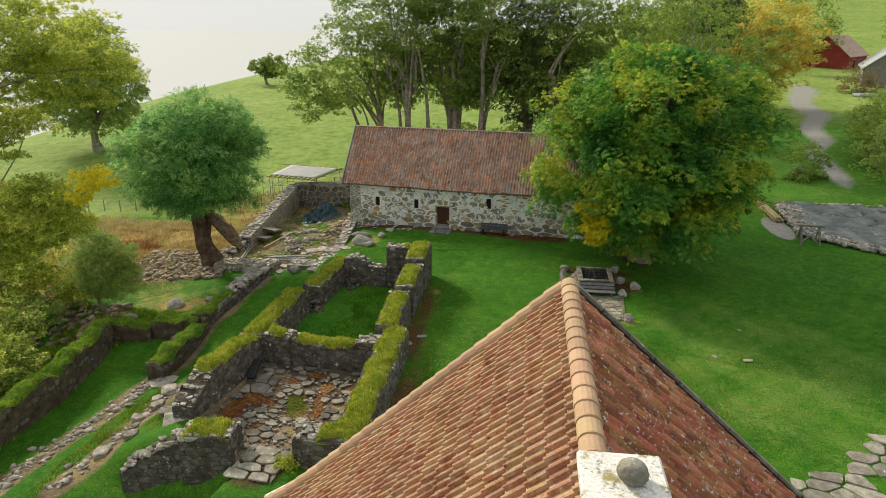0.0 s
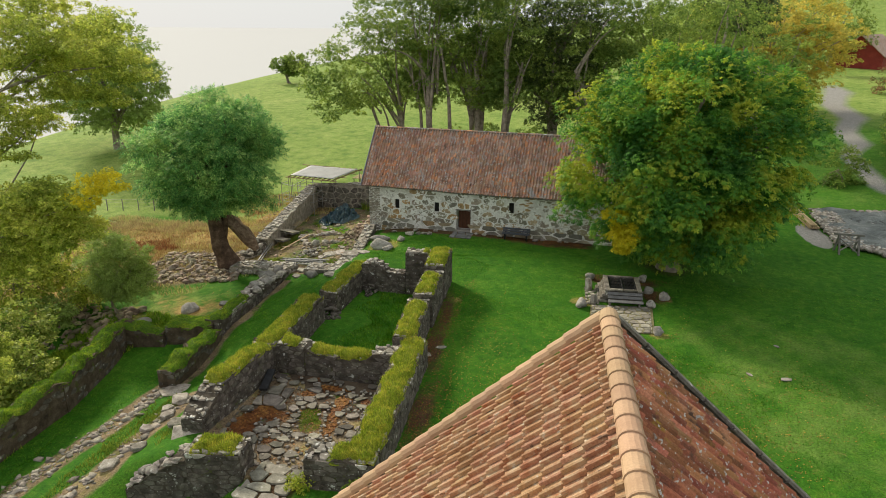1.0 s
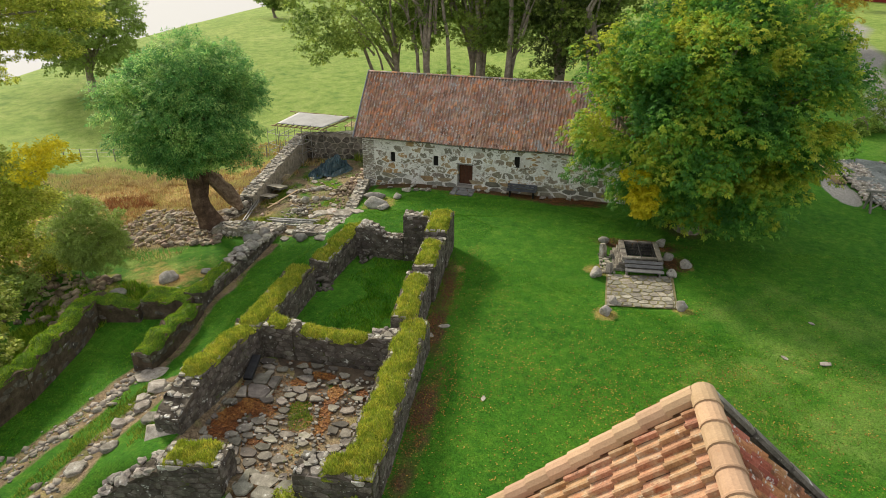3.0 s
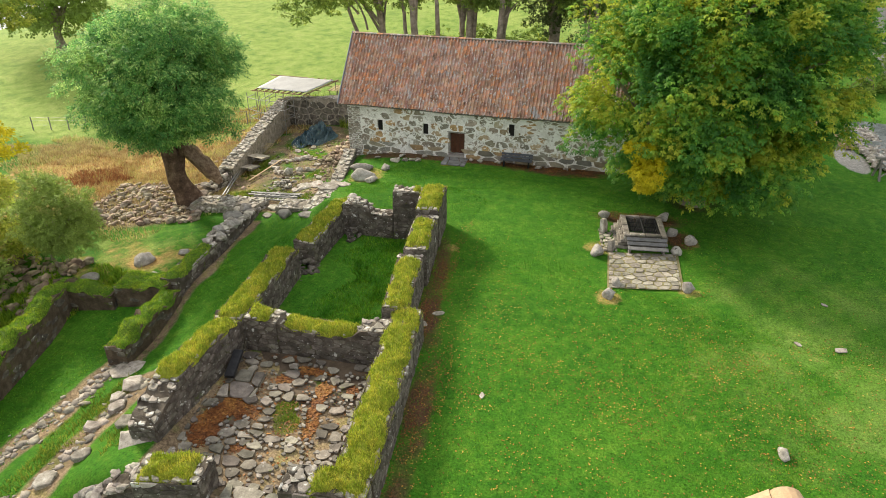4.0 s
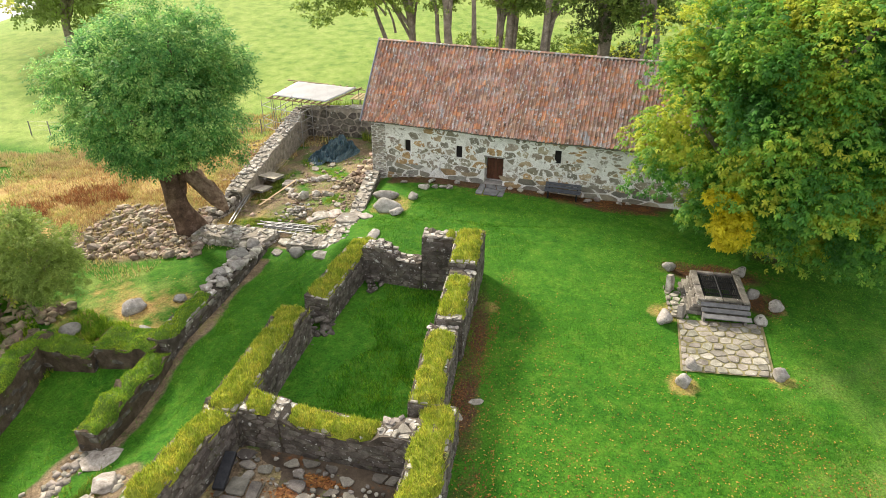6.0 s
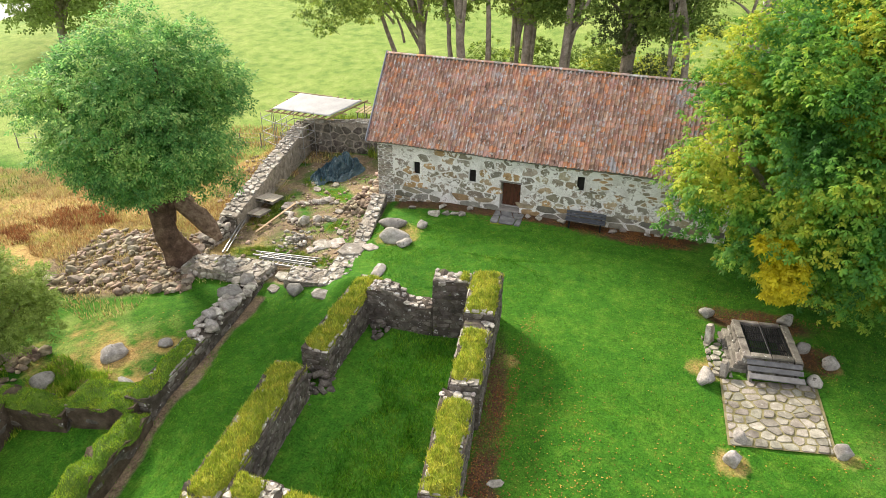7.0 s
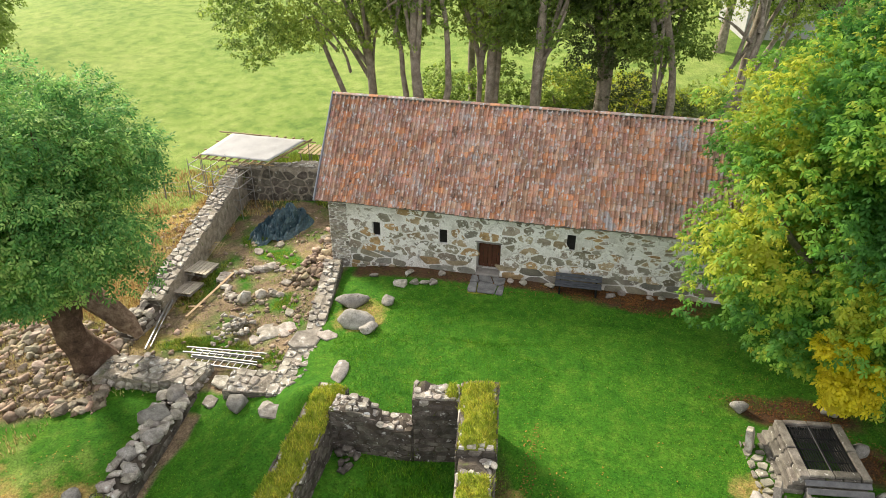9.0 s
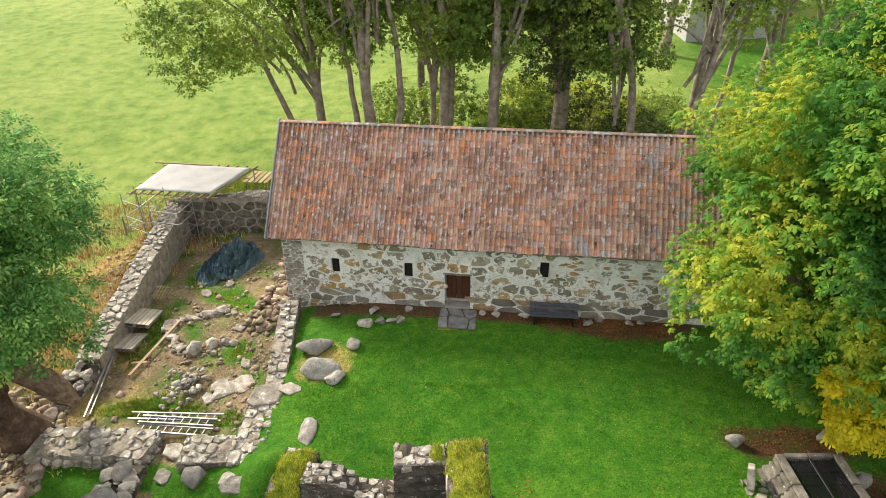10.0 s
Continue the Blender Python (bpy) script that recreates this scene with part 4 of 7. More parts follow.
rngb = random.Random(4)
thin = lambda u, z: barn_keep(B0)(u, z) and (u < 10.8 or z < 1.6) and noise.noise(Vector((u * 0.5, z * 0.9, 3.1))) < 0.34 - 0.16 * (z - 1.5) + 0.03 * (u - 5) and rngb.random() < 0.94
low = lambda u, z: barn_keep(B0 + 0.85)(u, z) and rngb.random() < 0.9
coursed = lambda u, z: barn_keep(B0 + 10.8)(u, z) and rngb.random() < 0.74
LATER.append((face_stones, (barn_wall, barn_pt(B0, 0, 0)[:2], barn_pt(B1, 0, 0)[:2], 0.5, lambda s: 2.86, 0.72, 0.4, 91, (0.004, 0.018), 0.02), dict(mats=(m_barn, m_barn), keep=thin, most=300, shrink=0.13)))
LATER.append((face_stones, (barn_wall, barn_pt(B0 + 0.85, 0, 0)[:2], barn_pt(B1, 0, 0)[:2], -0.06, lambda s: 0.62, 1.0, 0.34, 95, (0.01, 0.035), 0.022), dict(mats=(m_barn_base, m_barn_base), keep=low, most=60, shrink=0.14, name="footing_stone")))
LATER.append((face_stones, (barn_wall, barn_pt(B0 + 0.85, 0, 0)[:2], barn_pt(B1, 0, 0)[:2], -0.42, lambda s: 0.0, 0.42, 0.2, 97, (0.03, 0.12), 0.02), dict(mats=(m_barn_base, m_barn_base), most=90, shrink=0.25, name="footing_stone")))
LATER.append((face_stones, (barn_wall, barn_pt(B0 + 10.8, 0, 0)[:2], barn_pt(B1, 0, 0)[:2], 1.6, lambda s: 2.86, 0.5, 0.15, 96, (0.004, 0.02), 0.012), dict(mats=(m_barn, m_barn), keep=coursed, most=120, shrink=0.2)))
LATER.append((face_stones, (barn_wall, barn_pt(B0 - 0.01, 0, 0)[:2], barn_pt(B0 + 0.85, 0, 0)[:2], -0.4, lambda s: 2.7, 0.42, 0.13, 92, (0.02, 0.06), 0.01), dict(mats=(m_cap, m_cap_i), most=60, name="quoin", shrink=0.2)))
LATER.append((tile_roof, (barn_roof, barn_front_slope, RE0, RE1, slope, 0.268, 31, (m_tile_b, m_tile_bi), lambda u, v: u < 2 and v > 2.8), dict(w=0.203, swell=1.45, step=0.026, slip=0.02, pan=1.45)))
LATER.append((tile_roof, (barn_roof, barn_back_slope, RE0, RE1, slope, 0.315, 32, (m_tile_b, m_tile_bi), lambda u, v: False), {}))

# ---- the house under the camera's start ----
HA, HZ, HE, HB = Vector((11.18, -33.04, 0)), 9.42, 3.9, 6.05  # gable apex in plan, ridge, eaves, half span
HYAW = math.degrees(math.atan2(0.119, 0.993))
HOUSE = Matrix.Translation(HA) @ Matrix.Rotation(radians(HYAW), 4, "Z")  # local: x across, y along the ridge to the gable
house = holder("tiled_house", "steep old house roof of orange clay pantiles", "house")
HLEN = 17.0
hs = math.hypot(HB, HZ - HE)
hsn, hcs = (HZ - HE) / hs, HB / hs


def house_pt(x, y, z):
    p = HOUSE @ Vector((x, y, z))
    return (p.x, p.y, p.z)


def house_left(u, v, d):
    kick = 0.35 * max(0.0, (v - 6.4) / 2.0) ** 2
    return house_pt(-v * hcs - d * hsn, -u, HZ - v * hsn + d * hcs + kick * 0.5)


def house_right(u, v, d):
    return house_pt(v * hcs + d * hsn, u - HLEN, HZ - v * hsn + d * hcs)


house_decks = []
for place in (house_left, house_right):
    vs = [place(u, v, d) for u in (0, HLEN) for v, d in ((0, -0.05), (hs * 0.8, -0.05), (hs, -0.05), (hs, -0.15), (hs * 0.8, -0.15), (0, -0.15))]
    fs = [(j, (j + 1) % 6, 6 + (j + 1) % 6, 6 + j) for j in range(6)] + [(5, 4, 3, 2, 1, 0), (6, 7, 8, 9, 10, 11)]
    house_decks.append(sheet("roof_deck", vs, fs, m_greywood, house))
for x, y, sx, sy in ((-HB + 0.7, -HLEN / 2, 0.5, HLEN - 0.5), (HB - 0.7, -HLEN / 2, 0.5, HLEN - 0.5)):
    part("wall", box_bm((sx, sy, 4.7), HOUSE @ pose(x, y, 1.65)), m_white, house)
for y in (-0.55, -HLEN + 0.3):
    vs = [house_pt(x, y + dy, z) for dy in (0, 0.4) for x, z in ((-HB + 0.6, -0.8), (HB - 0.6, -0.8), (HB - 0.6, HE + 0.3), (0, HZ - 0.3), (-HB + 0.6, HE + 0.3))]
    sheet("gable_wall", vs, [(0, 1, 2, 3, 4), (9, 8, 7, 6, 5), (0, 5, 6, 1), (1, 6, 7, 2), (2, 7, 8, 3), (3, 8, 9, 4), (4, 9, 5, 0)], m_white, house)
for place, mt in ((house_left, m_ridge), (house_right, m_kerb)):
    for i in range(25):
        v = 0.1 + i * 0.335
        u = -0.02 if place is house_left else HLEN + 0.02
        if place is house_left:
            ang = [math.pi * k / 6 for k in range(7)]
            vs = [place(u + 0.02 - 0.14 * math.cos(t), vv, 0.03 + dd + 0.13 * math.sin(t)) for vv, dd in ((v - 0.04, 0.0), (v + 0.34, 0.03)) for t in ang]
            sheet("verge_tile", vs, [(k, k + 1, k + 8, k + 7) for k in range(6)], m_ridge, house_decks[0])
        elif i % 2 == 0:
            vs = [place(u + du, vv, d) for vv in (v, v + 0.63) for du, d in ((-0.1, 0.08), (-0.09, 0.13), (0.06, 0.125), (0.07, -0.1))]
            sheet("verge_slab", vs, [(0, 1, 5, 4), (1, 2, 6, 5), (2, 3, 7, 6), (0, 3, 2, 1), (4, 5, 6, 7)], mt, house_decks[1], "thin lichened slate verge")
bar(house_left(-0.16, hs - 0.7, -0.02), house_left(-0.16, hs + 0.1, 0.02), 0.07, 0.26, "fascia", m_white, house, "white painted fascia end")
for i in range(49):
    y0 = 0.06 - i * 0.345
    ang = [math.pi * (k / 8) for k in range(9)]
    vs = []
    for y, r, dz in ((y0, 0.152, 0.054), (y0 - 0.3, 0.158, 0.06), (y0 - 0.325, 0.166, 0.066), (y0 - 0.347, 0.164, 0.063), (y0 - 0.349, 0.14, 0.045)):
        vs += [house_pt(-r * math.cos(t), y, HZ - 0.045 + dz + r * 0.85 * math.sin(t)) for t in ang]
    sheet("ridge_tile", vs, [(r * 9 + k, r * 9 + k + 1, r * 9 + k + 10, r * 9 + k + 9) for r in range(4) for k in range(8)], m_ridge, house, smooth=False)
chim = part("chimney", box_bm((0.64, 0.66, 1.2), HOUSE @ pose(0.13, -6.13, HZ - 0.1), 0.02), m_white, house, "whitewashed stone chimney")
slab = part("cap_slab", box_bm((0.78, 0.82, 0.1), HOUSE @ pose(0.13, -6.13, HZ + 0.53), 0.025), m_white, chim, "lichened white cap slab")
bm = bmesh.new()
bmesh.ops.create_icosphere(bm, subdivisions=4, radius=0.14)
for v in bm.verts:
    v.co *= 1 + 0.1 * noise.noise(v.co * 9) + 0.06 * noise.noise(v.co * 26)
    v.co.z = max(-0.09, v.co.z * 0.8)
bmesh.ops.transform(bm, matrix=HOUSE @ pose(0.2, -6.15, HZ + 0.68), verts=bm.verts)
part("finial", bm, m_paving, chim, "round weathered stone on the chimney cap")
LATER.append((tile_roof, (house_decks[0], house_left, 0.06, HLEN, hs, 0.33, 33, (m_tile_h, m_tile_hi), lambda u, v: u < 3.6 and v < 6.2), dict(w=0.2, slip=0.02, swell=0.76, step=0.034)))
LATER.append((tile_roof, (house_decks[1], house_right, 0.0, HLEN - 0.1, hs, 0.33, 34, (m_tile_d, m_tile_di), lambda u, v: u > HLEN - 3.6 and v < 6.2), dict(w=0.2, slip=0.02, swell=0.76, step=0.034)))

# ---- the turfed ruin ----
RUIN = "ruined grey rubble wall with a shaggy turf top"
ruin_wall("ruin_wall", (1.55, -8.85), (1.83, -11.45), 1.08, -0.9, line((0, 1.74), (2.7, 1.68)), RUIN, 11, grass=(0, 1))
ruin_wall("ruin_wall", (1.86, -11.5), (2.24, -14.8), 0.95, -0.95, line((0, 1.42), (3.4, 1.36)), RUIN, 12, grass=(0.16, 0.94))
ruin_wall("ruin_wall", (2.1, -14.85), (2.6, -18.6), 0.98, -0.95, line((0, 1.16), (3.8, 1.0)), RUIN, 13, grass=(0.1, 1))
ruin_wall("ruin_wall", (3.02, -18.35), (3.9, -26.3), 1.1, -0.95, line((0, 0.82), (8, 0.74)), RUIN, 14, grass=(0, 1))
ruin_wall("ruin_wall", (1.02, -9.3), (-0.36, -9.55), 0.74, -0.95, line((0, 1.6), (1.1, 1.66)), "ruined grey rubble pier with a bare capstone", 15, caps=0.6, grass=(0, 0.32))
ruin_wall("ruin_wall", (-0.34, -9.6), (-2.95, -9.55), 0.72, -0.95, line((0, 0.42), (1.25, 0.36), (1.35, 0.72), (1.9, 0.9), (2.6, 0.7)), "broken rubble wall with a low sill", 16, caps=0.45)
ruin_wall("ruin_wall", (-3.42, -8.2), (-3.4, -13.5), 1.0, -1.2, line((0, 0.2), (1.5, 0.4), (5.3, 0.36)), RUIN, 17, grass=(0, 0.98))
ruin_wall("ruin_wall", (-3.74, -14.5), (-3.3, -20.2), 1.1, -1.5, line((0, 0.5), (5.7, 0.58)), RUIN, 18, grass=(0, 1))
ruin_wall("ruin_wall", (-3.3, -20.2), (-3.32, -25.3), 0.95, -2.0, line((0, 0.58), (3.4, 0.85), (3.9, 0.6), (5.1, 0.0)), RUIN, 19, grass=(0, 0.72))
ruin_wall("ruin_wall", (-2.8, -19.55), (-1.5, -19.5), 0.95, -0.95, line((0, 0.58), (1.3, 0.55)), RUIN, 20, grass=(0, 0.75), sides="lr")
ruin_wall("ruin_wall", (-1.5, -19.5), (2.6, -19.35), 0.9, -0.95, line((0, 0.55), (0.25, 0.3), (3.0, 0.28), (3.1, 0.62), (4.1, 0.72)), RUIN, 21, grass=(0.04, 0.73), sides="lr")
ruin_wall("ruin_wall", (4.4, -26.35), (2.1, -26.6), 1.0, -1.0, line((0, 0.72), (2.4, 0.66)), RUIN, 22, grass=(0, 0.68))
ruin_wall("ruin_wall", (-0.25, -26.6), (-2.1, -26.95), 1.1, -3.4, line((0, 0.36), (1.9, 0.34)), "broken rubble pier with a cushion of turf", 23, grass=(0.1, 0.92))
ruin_wall("ruin_wall", (-2.1, -26.9), (-4.4, -27.4), 0.9, -3.6, line((0, 0.05), (1.0, -0.5), (2.4, -1.4)), "crumbling rubble wall stepping down", 24, caps=0.4, tumbled=True)

# ---- the lower court and the garden walls ----
G = "low dry-laid garden wall with grass on top"
ruin_wall("garden_wall", (-9.0, -8.4), (-8.55, -13.0), 0.85, -1.7, line((0, -0.85), (4.6, -0.62)), "low tumbled dry-stone wall of grey boulders", 25, caps=0.55, stone=(0.45, 0.3), tumbled=True)
ruin_wall("garden_wall", (-8.55, -13.0), (-8.4, -16.6), 0.85, -2.0, line((0, -0.55), (3.6, -0.6)), G, 26, grass=(0.06, 1), share=0.6, green=True)
ruin_wall("garden_wall", (-8.4, -16.2), (-10.9, -16.6), 1.3, -2.2, line((0, -0.68), (2.5, -0.85)), G, 27, grass=(0, 1), share=0.25, earth=True)
ruin_wall("garden_wall", (-8.3, -16.7), (-8.15, -20.7), 0.9, -2.6, line((0, -0.9), (4, -1.1)), G, 28, grass=(0, 1), share=0.25, earth=True)
ruin_wall("garden_wall", (-10.9, -17.0), (-13.7, -17.4), 0.9, -2.8, line((0, -1.15), (2.8, -1.0)), G, 29, grass=(0, 1), share=0.25, earth=True)
ruin_wall("garden_wall", (-13.45, -17.1), (-11.83, -23.3), 0.9, -3.0, line((0, -0.95), (5.8, -0.95)), G, 30, grass=(0, 1), share=0.25, earth=True)
ruin_wall("garden_wall", (-11.9, -23.0), (-11.4, -31.0), 0.9, -3.1, line((0, -0.95), (8, -0.9)), G, 31, grass=(0, 1), share=0.25, earth=True)

# ---- the yard ----
ruin_wall("yard_wall", (-12.9, -7.5), (-8.75, -7.5), 1.3, -1.9, line((0, -1.15), (1.6, -0.98), (4.1, -0.85)), "rough dry-stone wall of grey rubble", 32, caps=0.62, stone=(0.36, 0.26), proud=(0.04, 0.12), heart=m_heart, facing=(m_loose, m_pale_i))
ruin_wall("yard_wall", (-6.35, -0.1), (-5.55, -4.7), 0.72, -1.1, line((0, 0.0), (0.8, -0.12), (4.6, -0.5)), "bare rubble wall stump beside the barn", 33, caps=0.55, heart=m_heart)
ruin_wall("yard_wall", (-5.65, -5.0), (-5.35, -8.3), 1.1, -1.3, line((0, -0.5), (2.8, -0.55)), "low bare rubble wall stump", 34, caps=0.6, heart=m_heart)
ruin_wall("yard_wall", (-5.85, -7.65), (-7.55, -7.85), 1.15, -1.4, line((0, -0.56), (1.8, -0.62)), "low bare rubble wall stump", 35, caps=0.55, heart=m_heart)
ruin_wall("yard_wall", (-13.35, -5.6), (-13.1, -3.9), 0.85, -1.8, line((0, -1.3), (1.7, -0.75)), "dry-stone wall running past the old tree", 36, caps=0.5, heart=m_core, tumbled=True, facing=(m_loose, m_pale_i))
ruin_wall("yard_wall", (-13.1, -3.9), (-14.6, 7.4), 0.95, -1.6, line((0, -0.6), (11.4, 0.62)), "long rendered yard wall with a pale rubble top", 37, sides="l01", caps=0.5, stone=(0.5, 0.3), proud=(0.004, 0.02), heart=m_heart)
yard_end = ruin_wall("yard_wall", (-14.6, 7.4), (-6.4, 8.5), 0.7, -1.2, line((0, 0.7), (8.2, 1.1)), "dark stone rubble wall closing the yard", 38, sides="l01", caps=0.5, stone=(0.45, 0.34), proud=(0.02, 0.05), heart=m_heart)
LATER.append((face_stones, (yard_end, *offset((-14.6, 7.4), (-6.4, 8.5), 0.35), -1.2, line((0, 0.7), (8.2, 1.1)), 0.66, 0.44, 39, (0.015, 0.05), 0.02), dict(mats=(m_ruin, m_ruin_i), shrink=0.13)))


# ---- trees ----
def leaflet(length, width, droop, ang, base=0.0):
    """Four corners and two triangles of one pointed leaflet that lies along the angle."""
    c, s = math.cos(ang), math.sin(ang)
    pts = []
    for t, w, z in ((base, 0, 0), (base + 0.6 * length, -width, -droop * 0.45), (base + 0.6 * length, width, -droop * 0.45), (base + length, 0, -droop)):
        pts.append((c * t - s * w, s * t + c * w, z))
    return pts


def leaf_template(kind):
    vs, fs = [], []
    if kind == "palm":
        vs = [(0, 0, 0)]
        for k, a in enumerate((-2.4, -1.2, 0.0, 1.2, 2.4)):
            r, c, q = 1.0 - 0.12 * abs(a), math.cos(a), math.sin(a)
            n = len(vs)
            vs += [(c * t - q * w, q * t + c * w, z) for t, w, z in ((0.7 * r, -0.25, -0.24), (0.7 * r, 0.25, -0.24), (r, 0, -0.52))]
            fs += [(0, n, n + 1), (n + 1, n, n + 2)]
    elif kind == "ash":
        for i, (t, a) in enumerate(((0.12, 1.0), (0.16, -1.0), (0.52, 0.75), (0.56, -0.75), (0.8, 0.0))):
            p = leaflet(0.5, 0.115, 0.18, a)
            n = len(vs)
            vs += [(x + t, y, z - 0.2 * t * t) for x, y, z in p]
            fs += [(n, n + 1, n + 2), (n + 2, n + 1, n + 3)]
    else:
        for t, a in ((0.0, 0.95), (0.1, -0.95), (0.35, 0.1)):
            p = leaflet(0.64, 0.23, 0.2, a)
            n = len(vs)
            vs += [(x + t - 0.2, y, z - 0.1 * t) for x, y, z in p]
            fs += [(n, n + 1, n + 2), (n + 2, n + 1, n + 3)]
    return np.array(vs), np.array(fs)


def leaf_cloud(name, pts, out, size, kind, material, parent, seed, droop=0.35, flat=0.6, label=""):
    """One leaf at each point, held outward and drooping."""
    rng = np.random.default_rng(seed)
    tv, tf = leaf_template(kind)
    n = len(pts)
    wild = 0.34 if kind == "palm" else 0.55
    fwd = out + rng.normal(0, wild, (n, 3)) - np.array([0, 0, droop])
    fwd /= np.linalg.norm(fwd, axis=1)[:, None] + 1e-9
    up = np.array([0, 0, 1.0]) * flat + out * 0.7 + rng.normal(0, wild * 0.7, (n, 3))
    side = np.cross(up, fwd)
    side /= np.linalg.norm(side, axis=1)[:, None] + 1e-9
    up = np.cross(fwd, side)
    s = (size * rng.uniform(0.65, 1.3, n))[:, None, None]
    V = pts[:, None] + s * (tv[None, :, 0:1] * fwd[:, None] + tv[None, :, 1:2] * side[:, None] + tv[None, :, 2:3] * up[:, None])
    F = (tf[None] + (np.arange(n) * len(tv))[:, None, None]).reshape(-1, 3)
    return sheet(name, V.reshape(-1, 3), F, material, parent, label)


def crown_points(lobes, clumps, per, rc, seed, inner=0.25, squash=0.8, shell=(0.72, 1.03)):
    """Leaf places in round clumps over a union of ellipsoids. Returns places, outward ways and the clumps' middles."""
    rng = np.random.default_rng(seed)
    L = np.array(lobes, float)
    area = (L[:, 3] * L[:, 4]) + (L[:, 3] + L[:, 4]) * L[:, 5]
    mids = []
    while len(mids) < clumps:
        k = rng.choice(len(L), p=area / area.sum())
        d = rng.normal(0, 1, 3)
        d /= np.linalg.norm(d)
        f = rng.uniform(*shell) if rng.random() > inner else rng.uniform(0.35, 0.72)
        p = L[k, :3] + d * L[k, 3:] * f
        deep = min(np.linalg.norm((p - L[m, :3]) / L[m, 3:]) for m in range(len(L)))
        if deep > f - 0.22 or rng.random() < 0.12:
            mids.append(p)
    mids = np.array(mids)
    centre = L[:, :3].mean(0)
    n = clumps * per
    c = np.repeat(mids, per, 0)
    d = rng.normal(0, 1, (n, 3))
    d[:, 2] = np.abs(d[:, 2]) * 0.9 - 0.25
    d /= np.linalg.norm(d, axis=1)[:, None]
    rad = rc * np.repeat(rng.uniform(0.6, 1.35, clumps), per) * rng.uniform(0.72, 1.05, n)
    p = c + d * rad[:, None] * np.array([1, 1, squash])
    o = d * 0.6 + (p - centre) / (np.linalg.norm(p - centre, axis=1)[:, None] + 1e-6) * 0.6
    return p, o, mids


def limbs_to(base, fork, targets, r0, seed, sag=0.15):
    """Bent limbs from the trunk's fork to the targets."""
    rng = np.random.default_rng(seed)
    base, fork = np.array(base, float), np.array(fork, float)
    out = []
    for q in targets:
        q = np.array(q, float)
        s = rng.uniform(0.45, 1.0)
        a = base + (fork - base) * s
        mid = (a + q) / 2 + rng.normal(0, 0.12, 3) * np.linalg.norm(q - a) + np.array([0, 0, sag * np.linalg.norm(q - a)])
        t = np.linspace(0, 1, 7)[:, None]
        pts = a * (1 - t) ** 2 + 2 * mid * t * (1 - t) + q * t**2
        r = r0 * rng.uniform(0.3, 0.5)
        out.append(tube_arrays(pts, np.linspace(r, r * 0.22, 7), 6, seed, 0.04))
    return out


def trunk_arrays(base, top, r0, r1, seed, bend=0.32, flare=1.6, n=9, sides=12):
    rng = np.random.default_rng(seed)
    base, top = np.array(base, float), np.array(top, float)
    t = np.linspace(0, 1, n)[:, None]
    side = np.array([*rng.normal(0, bend, 2), 0])
    pts = base + (top - base) * t + side * np.sin(t * np.pi) + np.cumsum(rng.normal(0, bend * 0.16, (n, 3)), 0) * np.array([1, 1, 0])
    r = r0 + (r1 - r0) * t[:, 0] ** 0.8
    r[0], r[1] = r0 * flare, r0 * (1 + (flare - 1) * 0.25)
    return tube_arrays(pts, r, sides, seed, 0.05), pts[-1]


def tree(name, label, base, fork, r0, lobes, clumps, per, rc, size, kind, leaf_mat, bark, seed, n_limbs=14, droop=0.35, inner=0.25, stems=(), category="tree", group="", shell=(0.72, 1.03), squash=0.8):
    ob = holder(name, label, category, group, at=(0, 0, 0))
    bz = float(ground_z(base[0], base[1])) - 0.25
    pts, out, mids = crown_points(lobes, clumps, per, rc, seed, inner, squash, shell)
    (v, f), tip = trunk_arrays((base[0], base[1], bz), fork, r0, r0 * 0.55, seed)
    sheet("trunk", v, f, bark, ob, smooth=True)
    rng = np.random.default_rng(seed + 1)
    targets = mids[rng.permutation(len(mids))[:n_limbs]]
    for v, f in limbs_to((base[0], base[1], bz), tip, targets, r0, seed + 2):
        sheet("limb", v, f, bark, ob, smooth=True)
    for i, (sx, sy, tx, ty, tz, r) in enumerate(stems):
        (v, f), t2 = trunk_arrays((sx, sy, float(ground_z(sx, sy)) - 0.25), (tx, ty, tz), r, r * 0.4, seed + 20 + i, 0.4, n=12)
        sheet("trunk", v, f, bark, ob, smooth=True)
        near = mids[np.argsort(np.linalg.norm(mids - np.array([tx, ty, tz]), axis=1))[:4]]
        for v, f in limbs_to((sx, sy, tz * 0.3), t2, near, r, seed + 40 + i):
            sheet("limb", v, f, bark, ob, smooth=True)
    leaf_cloud("crown", pts, out, size, kind, leaf_mat, ob, seed + 3, droop)
    return ob, mids


# the broad chestnut by the well
C_LOBES = [(14.0, -3.3, 6.8, 5.6, 5.6, 5.9), (10.65, -5.2, 5.5, 3.3, 3.4, 3.9), (11.2, -3.0, 8.6, 3.6, 3.6, 3.4), (14.5, -7.0, 4.9, 3.8, 3.2, 3.7),
           (17.2, -4.6, 6.3, 3.2, 3.3, 4.0), (17.5, -2.5, 8.2, 3.6, 3.6, 3.8), (14.6, -2.5, 10.2, 3.4, 3.4, 2.8), (13.0, -6.2, 8.6, 3.0, 2.8, 2.9), (13.2, -5.4, 2.5, 2.6, 1.9, 1.3), (12.2, -3.9, 2.3, 2.2, 1.6, 1.5), (15.6, -6.4, 2.3, 2.0, 1.6, 1.2)]
